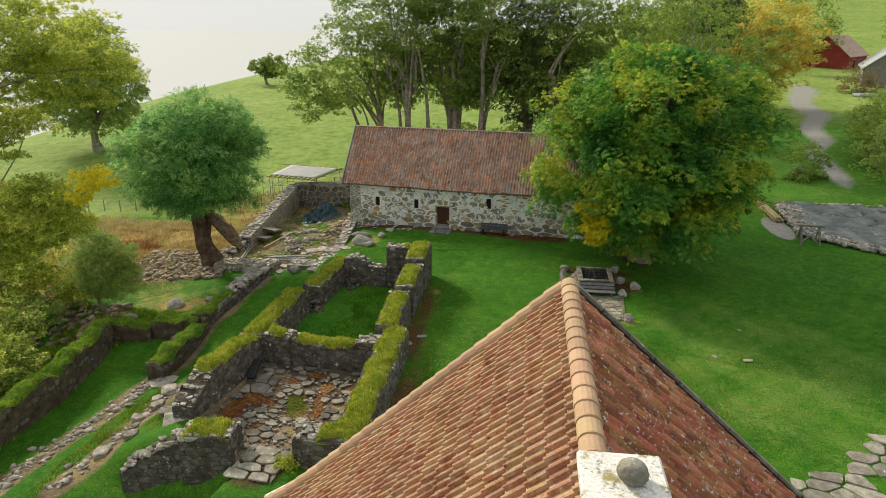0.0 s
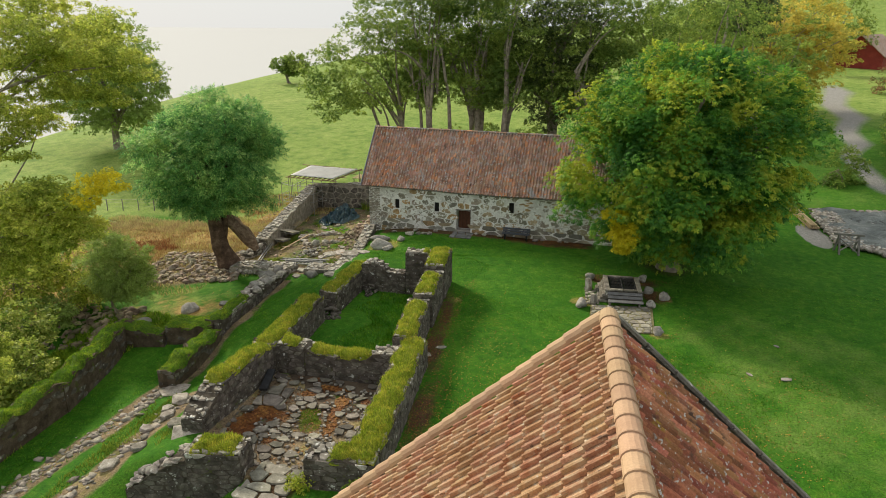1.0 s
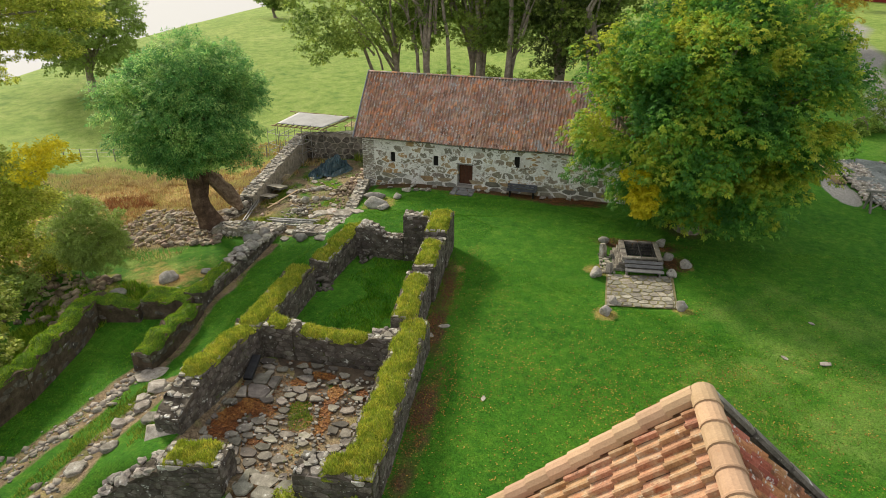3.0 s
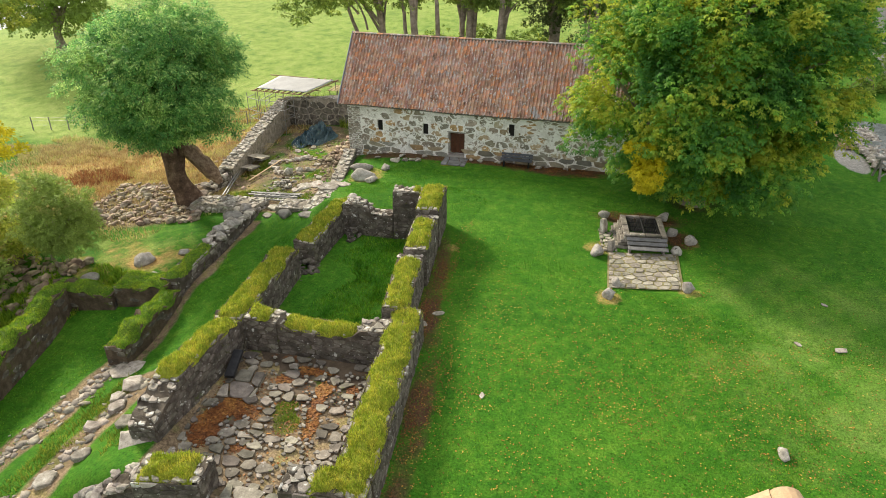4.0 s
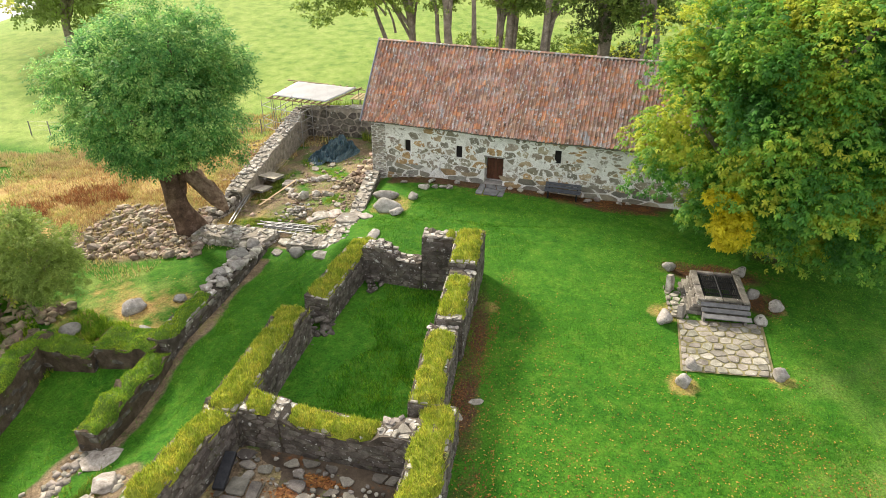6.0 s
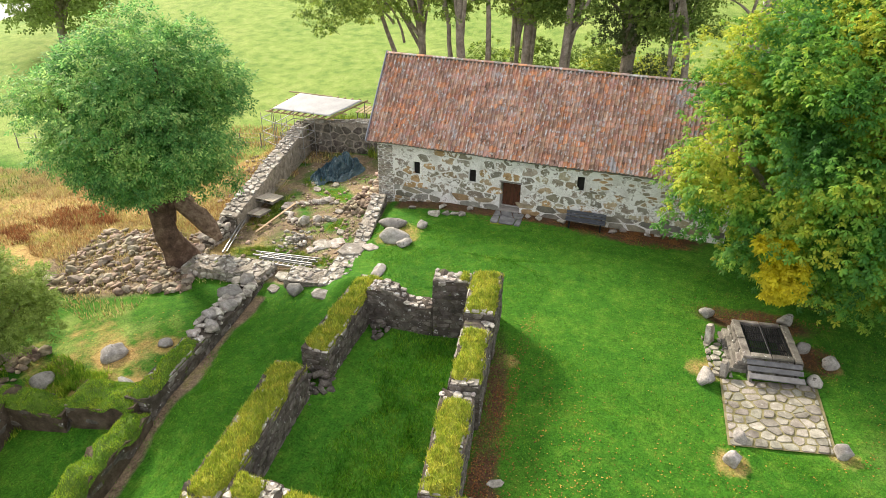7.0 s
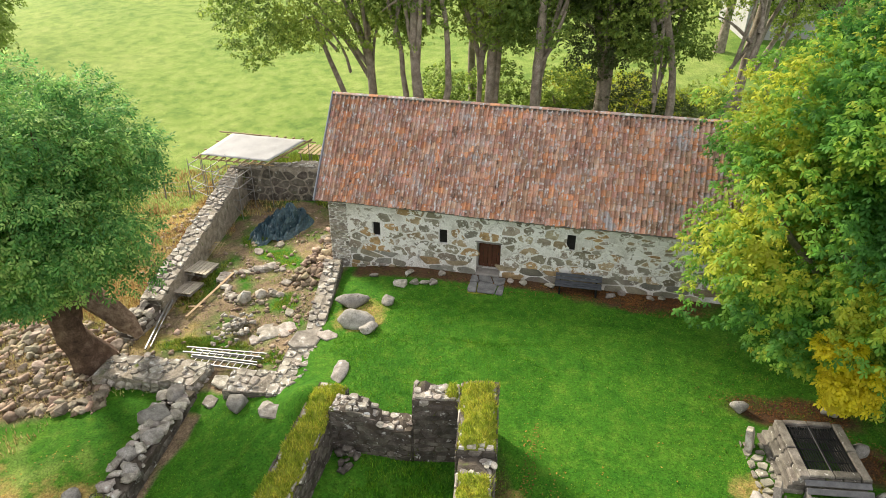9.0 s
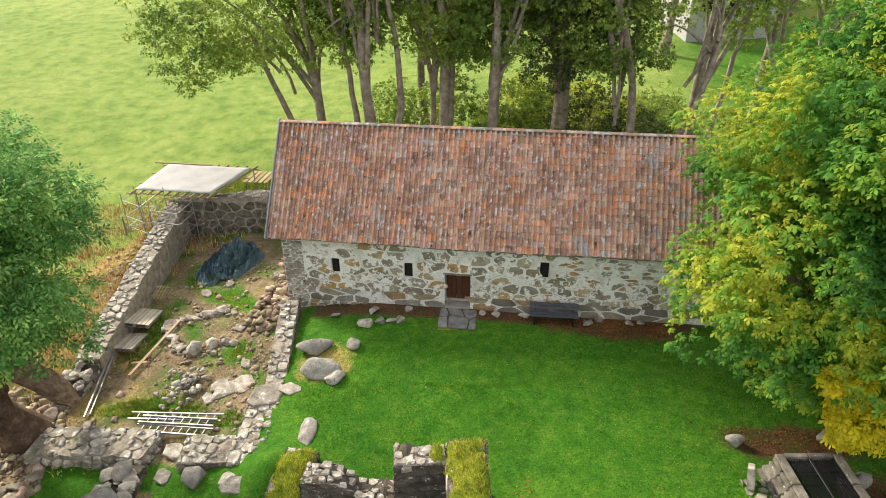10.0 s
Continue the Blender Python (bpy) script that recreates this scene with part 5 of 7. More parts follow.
chestnut, cm = tree("chestnut_tree", "broad horse chestnut with drooping green and yellowing leaves", (14.0, -3.3), (14.0, -3.3, 4.2), 0.55, C_LOBES, 430, 128, 1.12, 0.165, "palm", m_chestnut, m_bark, 101, 16, 0.6, 0.15, squash=0.8, shell=(0.72, 0.99))
p, o, _ = crown_points([(11.3, -8.75, 3.15, 0.62, 0.5, 0.75), (10.8, -8.7, 4.25, 0.4, 0.35, 0.4)], 24, 60, 0.4, 55, 0.1)
leaf_cloud("yellow_leaves", p, o, 0.16, "palm", m_yellow, chestnut, 56, 0.5, label="bright yellow autumn leaves low on the crown")

# the round ash beside the yard
A_LOBES = [(-14.2, -7.6, 5.6, 3.6, 3.6, 3.3), (-16.4, -8.0, 5.3, 2.4, 2.4, 2.6), (-12.1, -7.2, 5.3, 2.3, 2.5, 2.7), (-13.7, -6.6, 7.5, 2.7, 2.7, 2.2), (-16.2, -7.0, 6.9, 2.0, 2.0, 1.8), (-13.4, -9.2, 5.3, 2.2, 2.0, 2.0), (-11.4, -6.6, 6.6, 1.6, 1.7, 1.5), (-14.0, -8.5, 3.5, 2.3, 1.5, 1.1)]
ash, am = tree("ash_tree", "old round ash tree with a split reddish trunk", (-13.7, -6.95), (-14.1, -7.3, 3.0), 0.68, A_LOBES, 330, 84, 0.84, 0.29, "ash", m_ash, m_bark_red, 111, 16, 0.45, 0.22, squash=0.7)
torn_at = [(-14.1, -7.3, 2.5), (-13.6, -7.1, 1.95), (-13.1, -6.9, 1.4), (-12.65, -6.7, 0.8), (-12.25, -6.5, 0.2), (-11.95, -6.35, -0.4)]
v, f = tube_arrays(torn_at, [0.3, 0.34, 0.35, 0.36, 0.36, 0.22], 13, 117, 0.3)
sheet("torn_limb", v, f, m_split, ash, "torn tan-brown limb hanging from the trunk")

# the grove behind the barn
GROVE = [  # base, fork, radius, crown lobes
    ((-7.2, 10.8), (-7.8, 11.0, 8.0), 0.34, [(-11.2, 10.5, 9.8, 4.6, 4.0, 4.0), (-8.2, 11.5, 13.5, 4.2, 4.0, 4.0), (-13.4, 9.8, 8.0, 2.8, 2.6, 2.2)], [(-7.0, 10.6, -10.4, 10.2, 8.5, 0.24)]),
    ((-4.6, 9.0), (-5.0, 9.6, 10.0), 0.36, [(-5.6, 11.0, 13.0, 4.2, 4.0, 4.6), (-3.8, 10.5, 17.0, 3.6, 3.6, 3.2)], [(-4.3, 9.0, -3.6, 9.2, 12.0, 0.24), (-4.9, 9.2, -6.6, 9.4, 11.0, 0.22)]),
    ((-1.8, 10.4), (-1.6, 10.6, 11.0), 0.34, [(-1.6, 12.5, 14.6, 4.0, 4.0, 4.6), (-0.6, 13.5, 10.0, 3.0, 2.6, 2.4)], [(-1.5, 10.4, -0.6, 10.8, 12.5, 0.26), (-2.1, 10.4, -3.4, 10.8, 12.0, 0.2)]),
    ((1.2, 9.0), (1.5, 9.4, 11.0), 0.28, [(1.8, 11.5, 15.0, 3.8, 3.8, 4.2), (2.6, 13.5, 10.0, 2.6, 2.4, 2.2)], [(1.5, 9.0, 2.6, 9.6, 11.0, 0.22)]),
    ((4.6, 12.0), (4.8, 12.4, 12.0), 0.5, [(5.2, 12.8, 13.0, 3.8, 3.6, 5.2), (4.4, 12.4, 8.2, 2.2, 2.0, 3.0)], []),
    ((7.7, 9.2), (6.9, 9.6, 10.5), 0.26, [(8.4, 12.5, 14.0, 4.2, 4.0, 4.0), (7.6, 10.6, 7.6, 1.8, 1.6, 1.4)], [(7.9, 9.2, 11.6, 9.8, 8.8, 0.26)]),
    ((12.5, 15.0), (12.6, 15.0, 11.0), 0.34, [(12.5, 15.5, 13.0, 4.6, 4.4, 5.0)], [(12.8, 15.0, 14.6, 15.2, 12.0, 0.2)]),
    ((17.0, 18.0), (17.2, 18.0, 11.0), 0.34, [(17.2, 18.0, 12.6, 4.8, 4.4, 5.2)], []),
    ((22.0, 24.0), (22.0, 24.0, 10.0), 0.3, [(22.0, 24.0, 11.5, 4.6, 4.4, 5.2)], []),
    ((-3.0, 18.0), (-3.0, 18.0, 10.0), 0.3, [(-2.5, 19.0, 14.5, 5.0, 4.0, 4.2)], []),
]
for i, (b, fk, r, lobes, stems) in enumerate(GROVE):
    lobes = lobes + [(b[0] + (-1) ** i * 1.0, b[1] + 1.5, 8.8, 2.6, 2.2, 2.0), (b[0] + 1.2, b[1] + 2.6, 10.8, 3.4, 2.6, 2.3)]
    dark = i in (4,)
    tree("grove_tree", "tall ivy-grown dark tree behind the barn" if dark else "tall old tree with bare grey stems behind the barn", b, fk, r, lobes, (360 if i == 0 else 290) if i < 6 else 130, 44, 0.85, 0.23, "plain", m_ivy if dark else m_grove, m_bark, 200 + 7 * i, 9, 0.3, 0.3, stems, group="grove behind the barn", shell=(0.6, 1.05), squash=0.6)

# far and side trees
tree("autumn_tree", "large tree turning yellow far beyond the lawn", (27, 54), (27, 54, 8), 0.4, [(27, 54, 11, 7.4, 6, 5.6), (21.5, 55, 12.5, 4.6, 4, 4.5), (32.5, 53, 11.0, 4.6, 4, 5.0), (28, 53, 6.2, 5.0, 4, 3.2)], 480, 40, 1.1, 0.36, "plain", m_autumn, m_bark, 301, 36, 0.1, 0.35, shell=(0.4, 1.08), squash=0.6)
tree("roadside_tree", "dark green tree on the far slope", (62, 92), (62, 92, 12), 0.35, [(62, 92, 14, 5, 5, 5)], 120, 30, 1.3, 0.55, "plain", m_grove, m_bark, 302, 8)
for bx, by, z, r, mt, sd in ((15.0, 38.0, 13.5, 4.6, m_grove, 320), (20.5, 44.0, 15.5, 4.0, m_ivy, 321), (49.0, 116.0, 14.0, 6.5, m_grove, 322), (40.0, 100.0, 15.5, 5.5, m_autumn, 323)):
    tree("roadside_tree", "tall tree beyond the grove", (bx, by), (bx, by, z - 1), 0.35, [(bx, by, z, r, r * 0.9, r), (bx + 0.6 * r, by - 1, z - 0.4 * r, r * 0.7, r * 0.7, r * 0.7)], 110, 34, 0.24 * r, 0.42, "plain", mt, m_bark, sd, 8, group="trees beyond the grove")
# not a willow: the pale grey-green leaf colour paints distance haze on this tree
tree("shade_tree", "tall leafy tree at the edge of the pasture", (-47, 22), (-47, 22, 4.5), 0.5, [(-47, 22, 6.6, 6.0, 5.5, 5.6), (-46.5, 22, 10.2, 4.5, 4.5, 4.0), (-51, 22, 6.5, 4.0, 4.0, 4.2), (-43.5, 22, 6.2, 3.2, 3.2, 3.4)], 300, 40, 1.2, 0.42, "plain", m_willow, m_bark, 303, 10)
# grove leaf instead of dark ivy: haze on the crest put into the colour
tree("hilltop_tree", "small dark windswept tree on the hill crest", (-53.5, 76), (-53.8, 76, 5.5), 0.3, [(-53.9, 76, 6.0, 3.0, 2.5, 1.6), (-52.1, 76, 6.8, 2.0, 2.0, 1.4), (-51.0, 76, 5.2, 2.2, 2, 1.4)], 110, 26, 0.8, 0.45, "plain", m_grove, m_bark, 304, 6)
tree("olive_tree", "airy yellow-green tree overhanging the garden wall", (-19.5, -28.5), (-16.0, -25.5, 9.4), 0.26, [(-9.6, -21.0, 12.7, 2.0, 1.9, 1.2), (-8.3, -20.4, 12.0, 1.4, 1.4, 0.8), (-11.6, -22.0, 13.2, 2.6, 2.2, 1.6), (-12.6, -22.0, 10.8, 2.0, 1.8, 1.0), (-10.4, -20.8, 11.2, 1.3, 1.3, 0.7), (-13.2, -22.6, 9.2, 1.7, 1.6, 1.0), (-9.0, -20.6, 10.9, 0.8, 0.8, 0.5), (-12.5, -17.4, 13.4, 2.4, 2.2, 1.4), (-12.5, -16.2, 12.3, 1.7, 1.7, 1.0), (-12.8, -19.6, 14.2, 2.6, 2.4, 1.2), (-12.5, -20.0, 12.2, 2.4, 2.2, 1.0), (-13.0, -20.8, 9.9, 1.3, 1.6, 0.7)], 700, 42, 0.44, 0.135, "plain", m_olive, m_bark, 305, 12, 0.2, 0.3, shell=(0.3, 1.12), squash=0.5)
olive, _ = tree("olive_tree", "airy yellow-green tree leaning over the lower court", (-17.0, -29.5), (-14.2, -27.2, 5.4), 0.2, [(-9.3, -23.8, 7.3, 1.5, 1.3, 0.7), (-9.8, -24.6, 6.3, 1.5, 1.3, 0.8), (-8.6, -23.4, 6.3, 1.0, 1.0, 0.6), (-11.2, -24.8, 7.0, 1.8, 1.5, 1.0), (-10.6, -25.4, 5.4, 1.2, 1.2, 0.7), (-10.5, -26.6, 2.6, 0.8, 0.8, 0.6), (-11.2, -26.8, 1.5, 0.9, 0.9, 0.6), (-12.2, -23.4, 6.4, 1.6, 1.6, 1.0), (-12.4, -22.4, 5.4, 1.4, 1.4, 0.9), (-7.3, -25.3, 7.9, 0.9, 0.8, 0.6), (-8.2, -25.3, 8.2, 0.9, 0.8, 0.6), (-8.0, -25.3, 7.0, 1.0, 0.9, 0.7), (-9.2, -25.3, 7.3, 1.0, 0.9, 0.8)], 560, 44, 0.4, 0.14, "plain", m_olive, m_bark, 315, 8, 0.2, 0.3, shell=(0.3, 1.1), squash=0.5)
p, o, _ = crown_points([(-5.5, -25.3, 8.65, 0.75, 0.7, 0.4), (-6.3, -25.4, 8.2, 0.6, 0.6, 0.35)], 26, 36, 0.28, 58, 0.2)
leaf_cloud("yellow_leaves", p, o, 0.13, "plain", m_yellow, olive, 59, 0.2, label="bright yellow autumn leaves at the bough's tip")
(v, f), _ = trunk_arrays((-8.6, -25.4, 7.2), (-5.6, -25.3, 8.4), 0.035, 0.012, 60, 0.1, 1.0)
sheet("limb", v, f, m_bark, olive, smooth=True)
tree("young_willow", "small feathery grey-green willow", (-15.2, -15.2), (-15.2, -15.1, 0.4), 0.09, [(-15.2, -15.1, 1.2, 1.75, 1.6, 1.5), (-14.9, -14.9, 0.1, 1.5, 1.4, 1.1), (-15.6, -15.3, 2.0, 1.1, 1.0, 0.9)], 190, 40, 0.4, 0.2, "ash", m_willow, m_bark, 306, 12, 0.1, 0.3)
BUSHES = [(-13.9, -22.4, -0.6, 0.95, 0.9, m_pale_leaf, "pale-leaved straggling bush over the bank"), (-13.6, -23.4, -1.2, 0.9, 0.8, m_pale_leaf, "pale-leaved straggling bush over the bank"), (-16.4, -20.0, -0.2, 1.2, 1.0, m_pale_leaf, "pale-leaved tall bush on the bank"), (-20.5, -17.0, 0.6, 2.2, 1.8, m_olive, "leafy yellow-green bush on the bank"), (47, 70, 5.2, 2.6, 3.2, m_red_leaf, "reddening bush beside the grey barn"), (40.5, 37, 4.2, 3.0, 3.6, m_willow, "tall grey-green bush by the gravel path"), (36.5, 27.5, 3.2, 1.8, 2.6, m_weed, "yellow-green bush by the gravel path"), (-18.8, -14.2, -0.2, 1.6, 1.3, m_olive, "leafy yellow-green bush on the bank"), (-22.5, -14, 1.8, 3.0, 2.6, m_olive, "tall leafy yellow-green bush on the bank"),
          (-17.6, -17.4, -0.8, 1.0, 0.8, m_willow, "low grey-green bush on stony ground"), (-15.8, -21.0, -0.9, 0.9, 0.9, m_olive, "straggling bush over the wall"), (-14.6, -24.0, -1.0, 0.9, 0.9, m_olive, "straggling bush over the wall"), (-18.5, -23.5, -0.6, 1.4, 1.2, m_olive, "leafy yellow-green bush on the bank"),
          (28.6, 20.5, 2.0, 1.8, 2.4, m_grove, "dark green bush by the gravel path"), (36.0, 24.0, 2.6, 2.4, 3.0, m_willow, "grey-green bush by the gravel path"), (37.5, 30, 3.4, 2.6, 3.2, m_grove, "tall bush by the gravel path"), (43.5, 44, 4.4, 2.6, 3, m_willow, "grey-green bush by the gravel path"),
          (4.2, -27.4, -0.2, 0.5, 0.55, m_weed, "yellow-green shrub at the ruin's foot"), (9.0, 10.5, 1.2, 2.2, 1.4, m_grove, "low bush behind the barn"), (38.5, 36, 3.6, 2.4, 3.0, m_grove, "tall reedy bush by the gravel path"), (35.5, 19.5, 1.8, 1.6, 1.8, m_grove, "reedy bush by the covered bed"), (40, 22, 2.4, 2.2, 2.6, m_willow, "reedy bush by the covered bed"), (-2.5, 12.0, 1.2, 2.6, 1.3, m_turf, "overgrown scrub behind the barn"), (3.0, 11.5, 1.4, 2.8, 1.7, m_turf, "overgrown scrub behind the barn"), (7.5, 21.0, 1.6, 2.8, 1.5, m_turf, "yellowing scrub under the grove"), (-1.5, 15.0, 3.0, 2.0, 2.2, m_grove, "leafy undergrowth among the grove stems"), (2.2, 16.0, 3.2, 2.2, 2.2, m_grove, "leafy undergrowth among the grove stems"), (-4.5, 15.5, 2.8, 2.0, 2.0, m_grove, "leafy undergrowth among the grove stems"), (6.4, 13.4, 2.6, 2.2, 2.6, m_ivy, "dark ivy-grown bush behind the barn"), (8.8, 13.0, 2.2, 1.8, 2.0, m_ivy, "dark ivy-grown bush behind the barn"), (3.8, 23.0, 1.6, 2.6, 1.4, m_turf, "yellowing scrub under the grove"), (11.5, 20.0, 1.6, 2.2, 1.6, m_grove, "dark green scrub under the grove")]
for i, (bx, by, bz, r, rz, mt, lb) in enumerate(BUSHES):
    tree("bush", lb, (bx, by), (bx, by, bz), 0.05 * r, [(bx, by, bz, r, r, rz), (bx + 0.4 * r, by - 0.3 * r, bz - 0.3 * rz, r * 0.8, r * 0.8, rz * 0.8)], int(28 * r), 28, 0.28 * r + 0.1, 0.2 + 0.03 * r, "plain", mt, m_bark, 400 + i, 7, 0.15, 0.3, category="bush")


# ---- loose stones ----
def boulder_mesh(seed, flat=0.75, cuts=5, sub=2, deep=0.55):
    rng = random.Random(seed)
    bm = bmesh.new()
    bmesh.ops.create_icosphere(bm, subdivisions=sub, radius=1.0)
    planes = [(Vector([rng.gauss(0, 1) for _ in range(3)]).normalized(), rng.uniform(deep, deep + 0.2)) for _ in range(cuts)]
    for v in bm.verts:
        for n, d in planes:
            over = v.co.dot(n) - d
            if over > 0:
                v.co -= n * over * 0.85
        v.co *= 1 + 0.13 * noise.noise(v.co * 1.7 + Vector((seed, 0, 0))) + 0.05 * noise.noise(v.co * 4.5 + Vector((0, seed, 0)))
        v.co.z *= flat
    me = bpy.data.meshes.new("stone")
    bm.to_mesh(me)
    bm.free()
    me.materials.append(m_loose)
    return me


def chip_mesh(seed, flat=0.7, points=13, worn=0.07):
    """An angular broken stone: the hull of scattered points."""
    rng = random.Random(seed)
    bm = bmesh.new()
    for _ in range(points):
        d = Vector([rng.uniform(-1, 1) for _ in range(3)])
        d *= 1 / max(0.35, max(abs(d.x), abs(d.y), abs(d.z))) * rng.uniform(0.75, 1.0)
        bm.verts.new((d.x, d.y, d.z * flat))
    r = bmesh.ops.convex_hull(bm, input=bm.verts[:])
    bmesh.ops.delete(bm, geom=list({v for v in r["geom_interior"] + r["geom_unused"] if isinstance(v, bmesh.types.BMVert)}), context="VERTS")
    if worn:
        bmesh.ops.bevel(bm, geom=bm.edges[:], offset=worn, segments=1, affect="EDGES")
    me = bpy.data.meshes.new("stone")
    bm.to_mesh(me)
    bm.free()
    me.materials.append(m_loose)
    return me


def slab_mesh(seed):
    """A flat broken slab: an uneven many-sided plate with worn edges."""
    rng = random.Random(seed)
    n = rng.choice((5, 6, 7))
    ring = [(math.cos(t) * r, math.sin(t) * r) for t, r in ((2 * math.pi * (k + rng.uniform(-0.25, 0.25)) / n, rng.uniform(0.82, 1.05)) for k in range(n))]
    vs = [(x * q, y * q, z + (rng.uniform(-0.03, 0.03) if z > 0 else 0)) for q, z in ((1.0, -0.3), (1.0, 0.18), (0.9, 0.28)) for x, y in ring] + [(0, 0, 0.31)]
    fs = [(r * n + k, r * n + (k + 1) % n, (r + 1) * n + (k + 1) % n, (r + 1) * n + k) for r in (0, 1) for k in range(n)] + [(2 * n + k, 2 * n + (k + 1) % n, 3 * n) for k in range(n)]
    me = bpy.data.meshes.new("stone")
    me.from_pydata(vs, [], fs)
    me.materials.append(m_loose)
    return me


STONES = [chip_mesh(i, 0.7, 16) if i < 6 else slab_mesh(i) for i in range(10)]
FIELD = []
for i in range(8):
    me = chip_mesh(120 + i, 0.7, 18) if i < 4 else boulder_mesh(130 + i, 0.8, 8, 1, 0.65)
    me.materials[0] = m_field_stone
    FIELD.append(me)
CHIPS = [chip_mesh(80 + i, 0.6, 16, 0) for i in range(8)]
ROUND = [boulder_mesh(40 + i, 0.85, 11, 3, 0.6) for i in range(6)]
COBBLES = [boulder_mesh(60 + i, 0.85, 7, 1, 0.7) for i in range(6)]
for me in ROUND:
    me.materials[0] = m_boulder
    me.polygons.foreach_set("use_smooth", np.ones(len(me.polygons), bool))


def boulder(x, y, rx, ry=0, rz=0, seed=0, z=None, label="rounded grey boulder lying on the grass", meshes=None, name="boulder", sink=0.3, group="boulders and loose stones", tilt=8, rot=None):
    rng = random.Random(seed + int(x * 100) + int(y * 37))
    ob = new(name, rng.choice(meshes or ROUND))
    rz = rz or rx * 0.8
    gz = float(ground_z(x, y)) if z is None else z
    ob.matrix_world = pose(x, y, gz + rz * (0.7 - sink), rng.uniform(-tilt, tilt), rng.uniform(-tilt, tilt), rng.uniform(0, 360) if rot is None else rot) @ Matrix.Diagonal((rx, ry or rx, rz, 1))
    return tagged(ob, label, "stone", group)


def heap(name, label, spots, seed, meshes=None, material=None, kind="stuff", category="stones"):
    """Many stones in one mesh: spots are rows of x, y, z, size."""
    rng = np.random.default_rng(seed)
    src = []
    for m in meshes or CHIPS:
        m.calc_loop_triangles()
        src.append((np.array([v.co for v in m.vertices]), np.array([list(p.vertices) for p in m.loop_triangles])))
    chunks = []
    for x, y, z, s in spots:
        v, f = src[rng.integers(len(src))]
        r = np.array(Euler(rng.uniform(-0.35, 0.35, 2).tolist() + [rng.uniform(0, 6.28)]).to_matrix())
        chunks.append(((v * np.array([s, s * rng.uniform(0.6, 1.1), s * rng.uniform(0.6, 1.0)])) @ r.T + np.array([x, y, z]), f))
    v, f = gather(chunks)
    return tagged(sheet(name, v, f, material or m_loose_i), label, category, kind=kind)


# boulders on the lawn by the barn and the yard
for x, y, r, ry in ((-3.1, -2.7, 0.36, 0.33), (-6.8, -8.75, 0.46, 0.44), (-11.75, -13.95, 0.55, 0.45), (-10.0, -15.4, 0.46, 0.34), (-10.25, -12.9, 0.34, 0.3), (-13.3, -15.9, 0.5, 0.42)):
    boulder(x, y, r, ry, r * 0.75)
for x, y, r, ry, rot in ((-4.55, -2.85, 0.72, 0.5, 15), (-4.0, -4.1, 0.82, 0.56, 5), (-3.35, -4.6, 0.42, 0.34, 40)):
    boulder(x, y, r, ry, r * 0.62, rot=rot, label="large pale grey boulder by the wall stump")
for x, y, r in ((9.67, -6.3, 0.3), (9.5, -10.2, 0.4), (10.4, -12.75, 0.3), (10.15, -13.75, 0.31), (13.3, -12.5, 0.31), (13.0, -9.4, 0.3), (12.85, -7.5, 0.32), (12.55, -5.85, 0.34), (13.7, -8.15, 0.33)):
    boulder(x, y, r, r * 0.85, r * 1.05, label="pale rounded boulder beside the well", group="boulders round the well")
for x, y, r in ((-2.95, -1.4, 0.32), (-2.42, -1.2, 0.24), (-2.0, -1.15, 0.23), (-1.62, -1.1, 0.23), (-2.8, -0.5, 0.24), (-4.3, -0.75, 0.2), (-1.4, -0.35, 0.2), (1.55, -0.35, 0.2), (2.1, -0.3, 0.22), (3.2, -0.35, 0.24), (5.6, -0.6, 0.26), (7.2, -0.5, 0.18), (7.7, -0.4, 0.18), (6.1, -0.3, 0.2)):
    boulder(x, y, r, r * 0.8, r * 0.7, label="small grey stone along the barn's foot", name="edging_stone", meshes=STONES[:6], group="edging stones along the barn")
boulder(-3.65, -7.1, 0.3, 0.72, 0.16, label="flat mossy grey slab sunk in the lawn", meshes=ROUND, name="slab", rot=6)
boulder(-5.65, -5.3, 0.8, 0.6, 0.2, z=-0.5, label="large pale flat slab on the wall stump", meshes=STONES[6:], name="slab", rot=30)
boulder(-8.0, -7.55, 0.5, 0.38, 0.16, label="tan flat slab in the yard gateway", meshes=STONES[6:], name="slab")
for x, y, r, lb in ((18.43, -15.35, 0.34, "flat pale stone sunk in the lawn"), (18.55, -12.3, 0.18, "small flat stone sunk in the lawn"), (17.0, -15.3, 0.18, "small flat stone sunk in the lawn"), (15.5, -21.2, 0.3, "white rounded stone on the lawn"), (6.3, -20.9, 0.16, "flat pale stone sunk in the lawn"), (3.7, -16.6, 0.3, "flat stone at the ruin's foot"), (3.3, -17.4, 0.25, "flat stone at the ruin's foot")):
    boulder(x, y, r, r * 0.55, 0.2 if "white" in lb else 0.06, label=lb, meshes=STONES[6:] if "flat" in lb else ROUND, name="lawn_stone", group="stones in the lawn")
for x, y, r in ((-9.1, -9.9, 0.62), (-9.0, -8.9, 0.45), (-8.6, -10.9, 0.42), (-8.9, -11.7, 0.4), (-8.4, -12.3, 0.35)):
    boulder(x, y, r, r * 0.75, 0.4, z=-0.85, label="large pale boulder on top of the garden wall", group="boulders on the garden wall", sink=0.1)
boulder(-4.9, -5.0, 0.5, 0.3, 0.14, label="flat threshold stone between wall stumps", meshes=STONES[6:], name="slab")
boulder(-5.2, -9.2, 0.55, 0.35, 0.16, label="flat grey slab beside the wall stump", meshes=STONES[6:], name="slab")
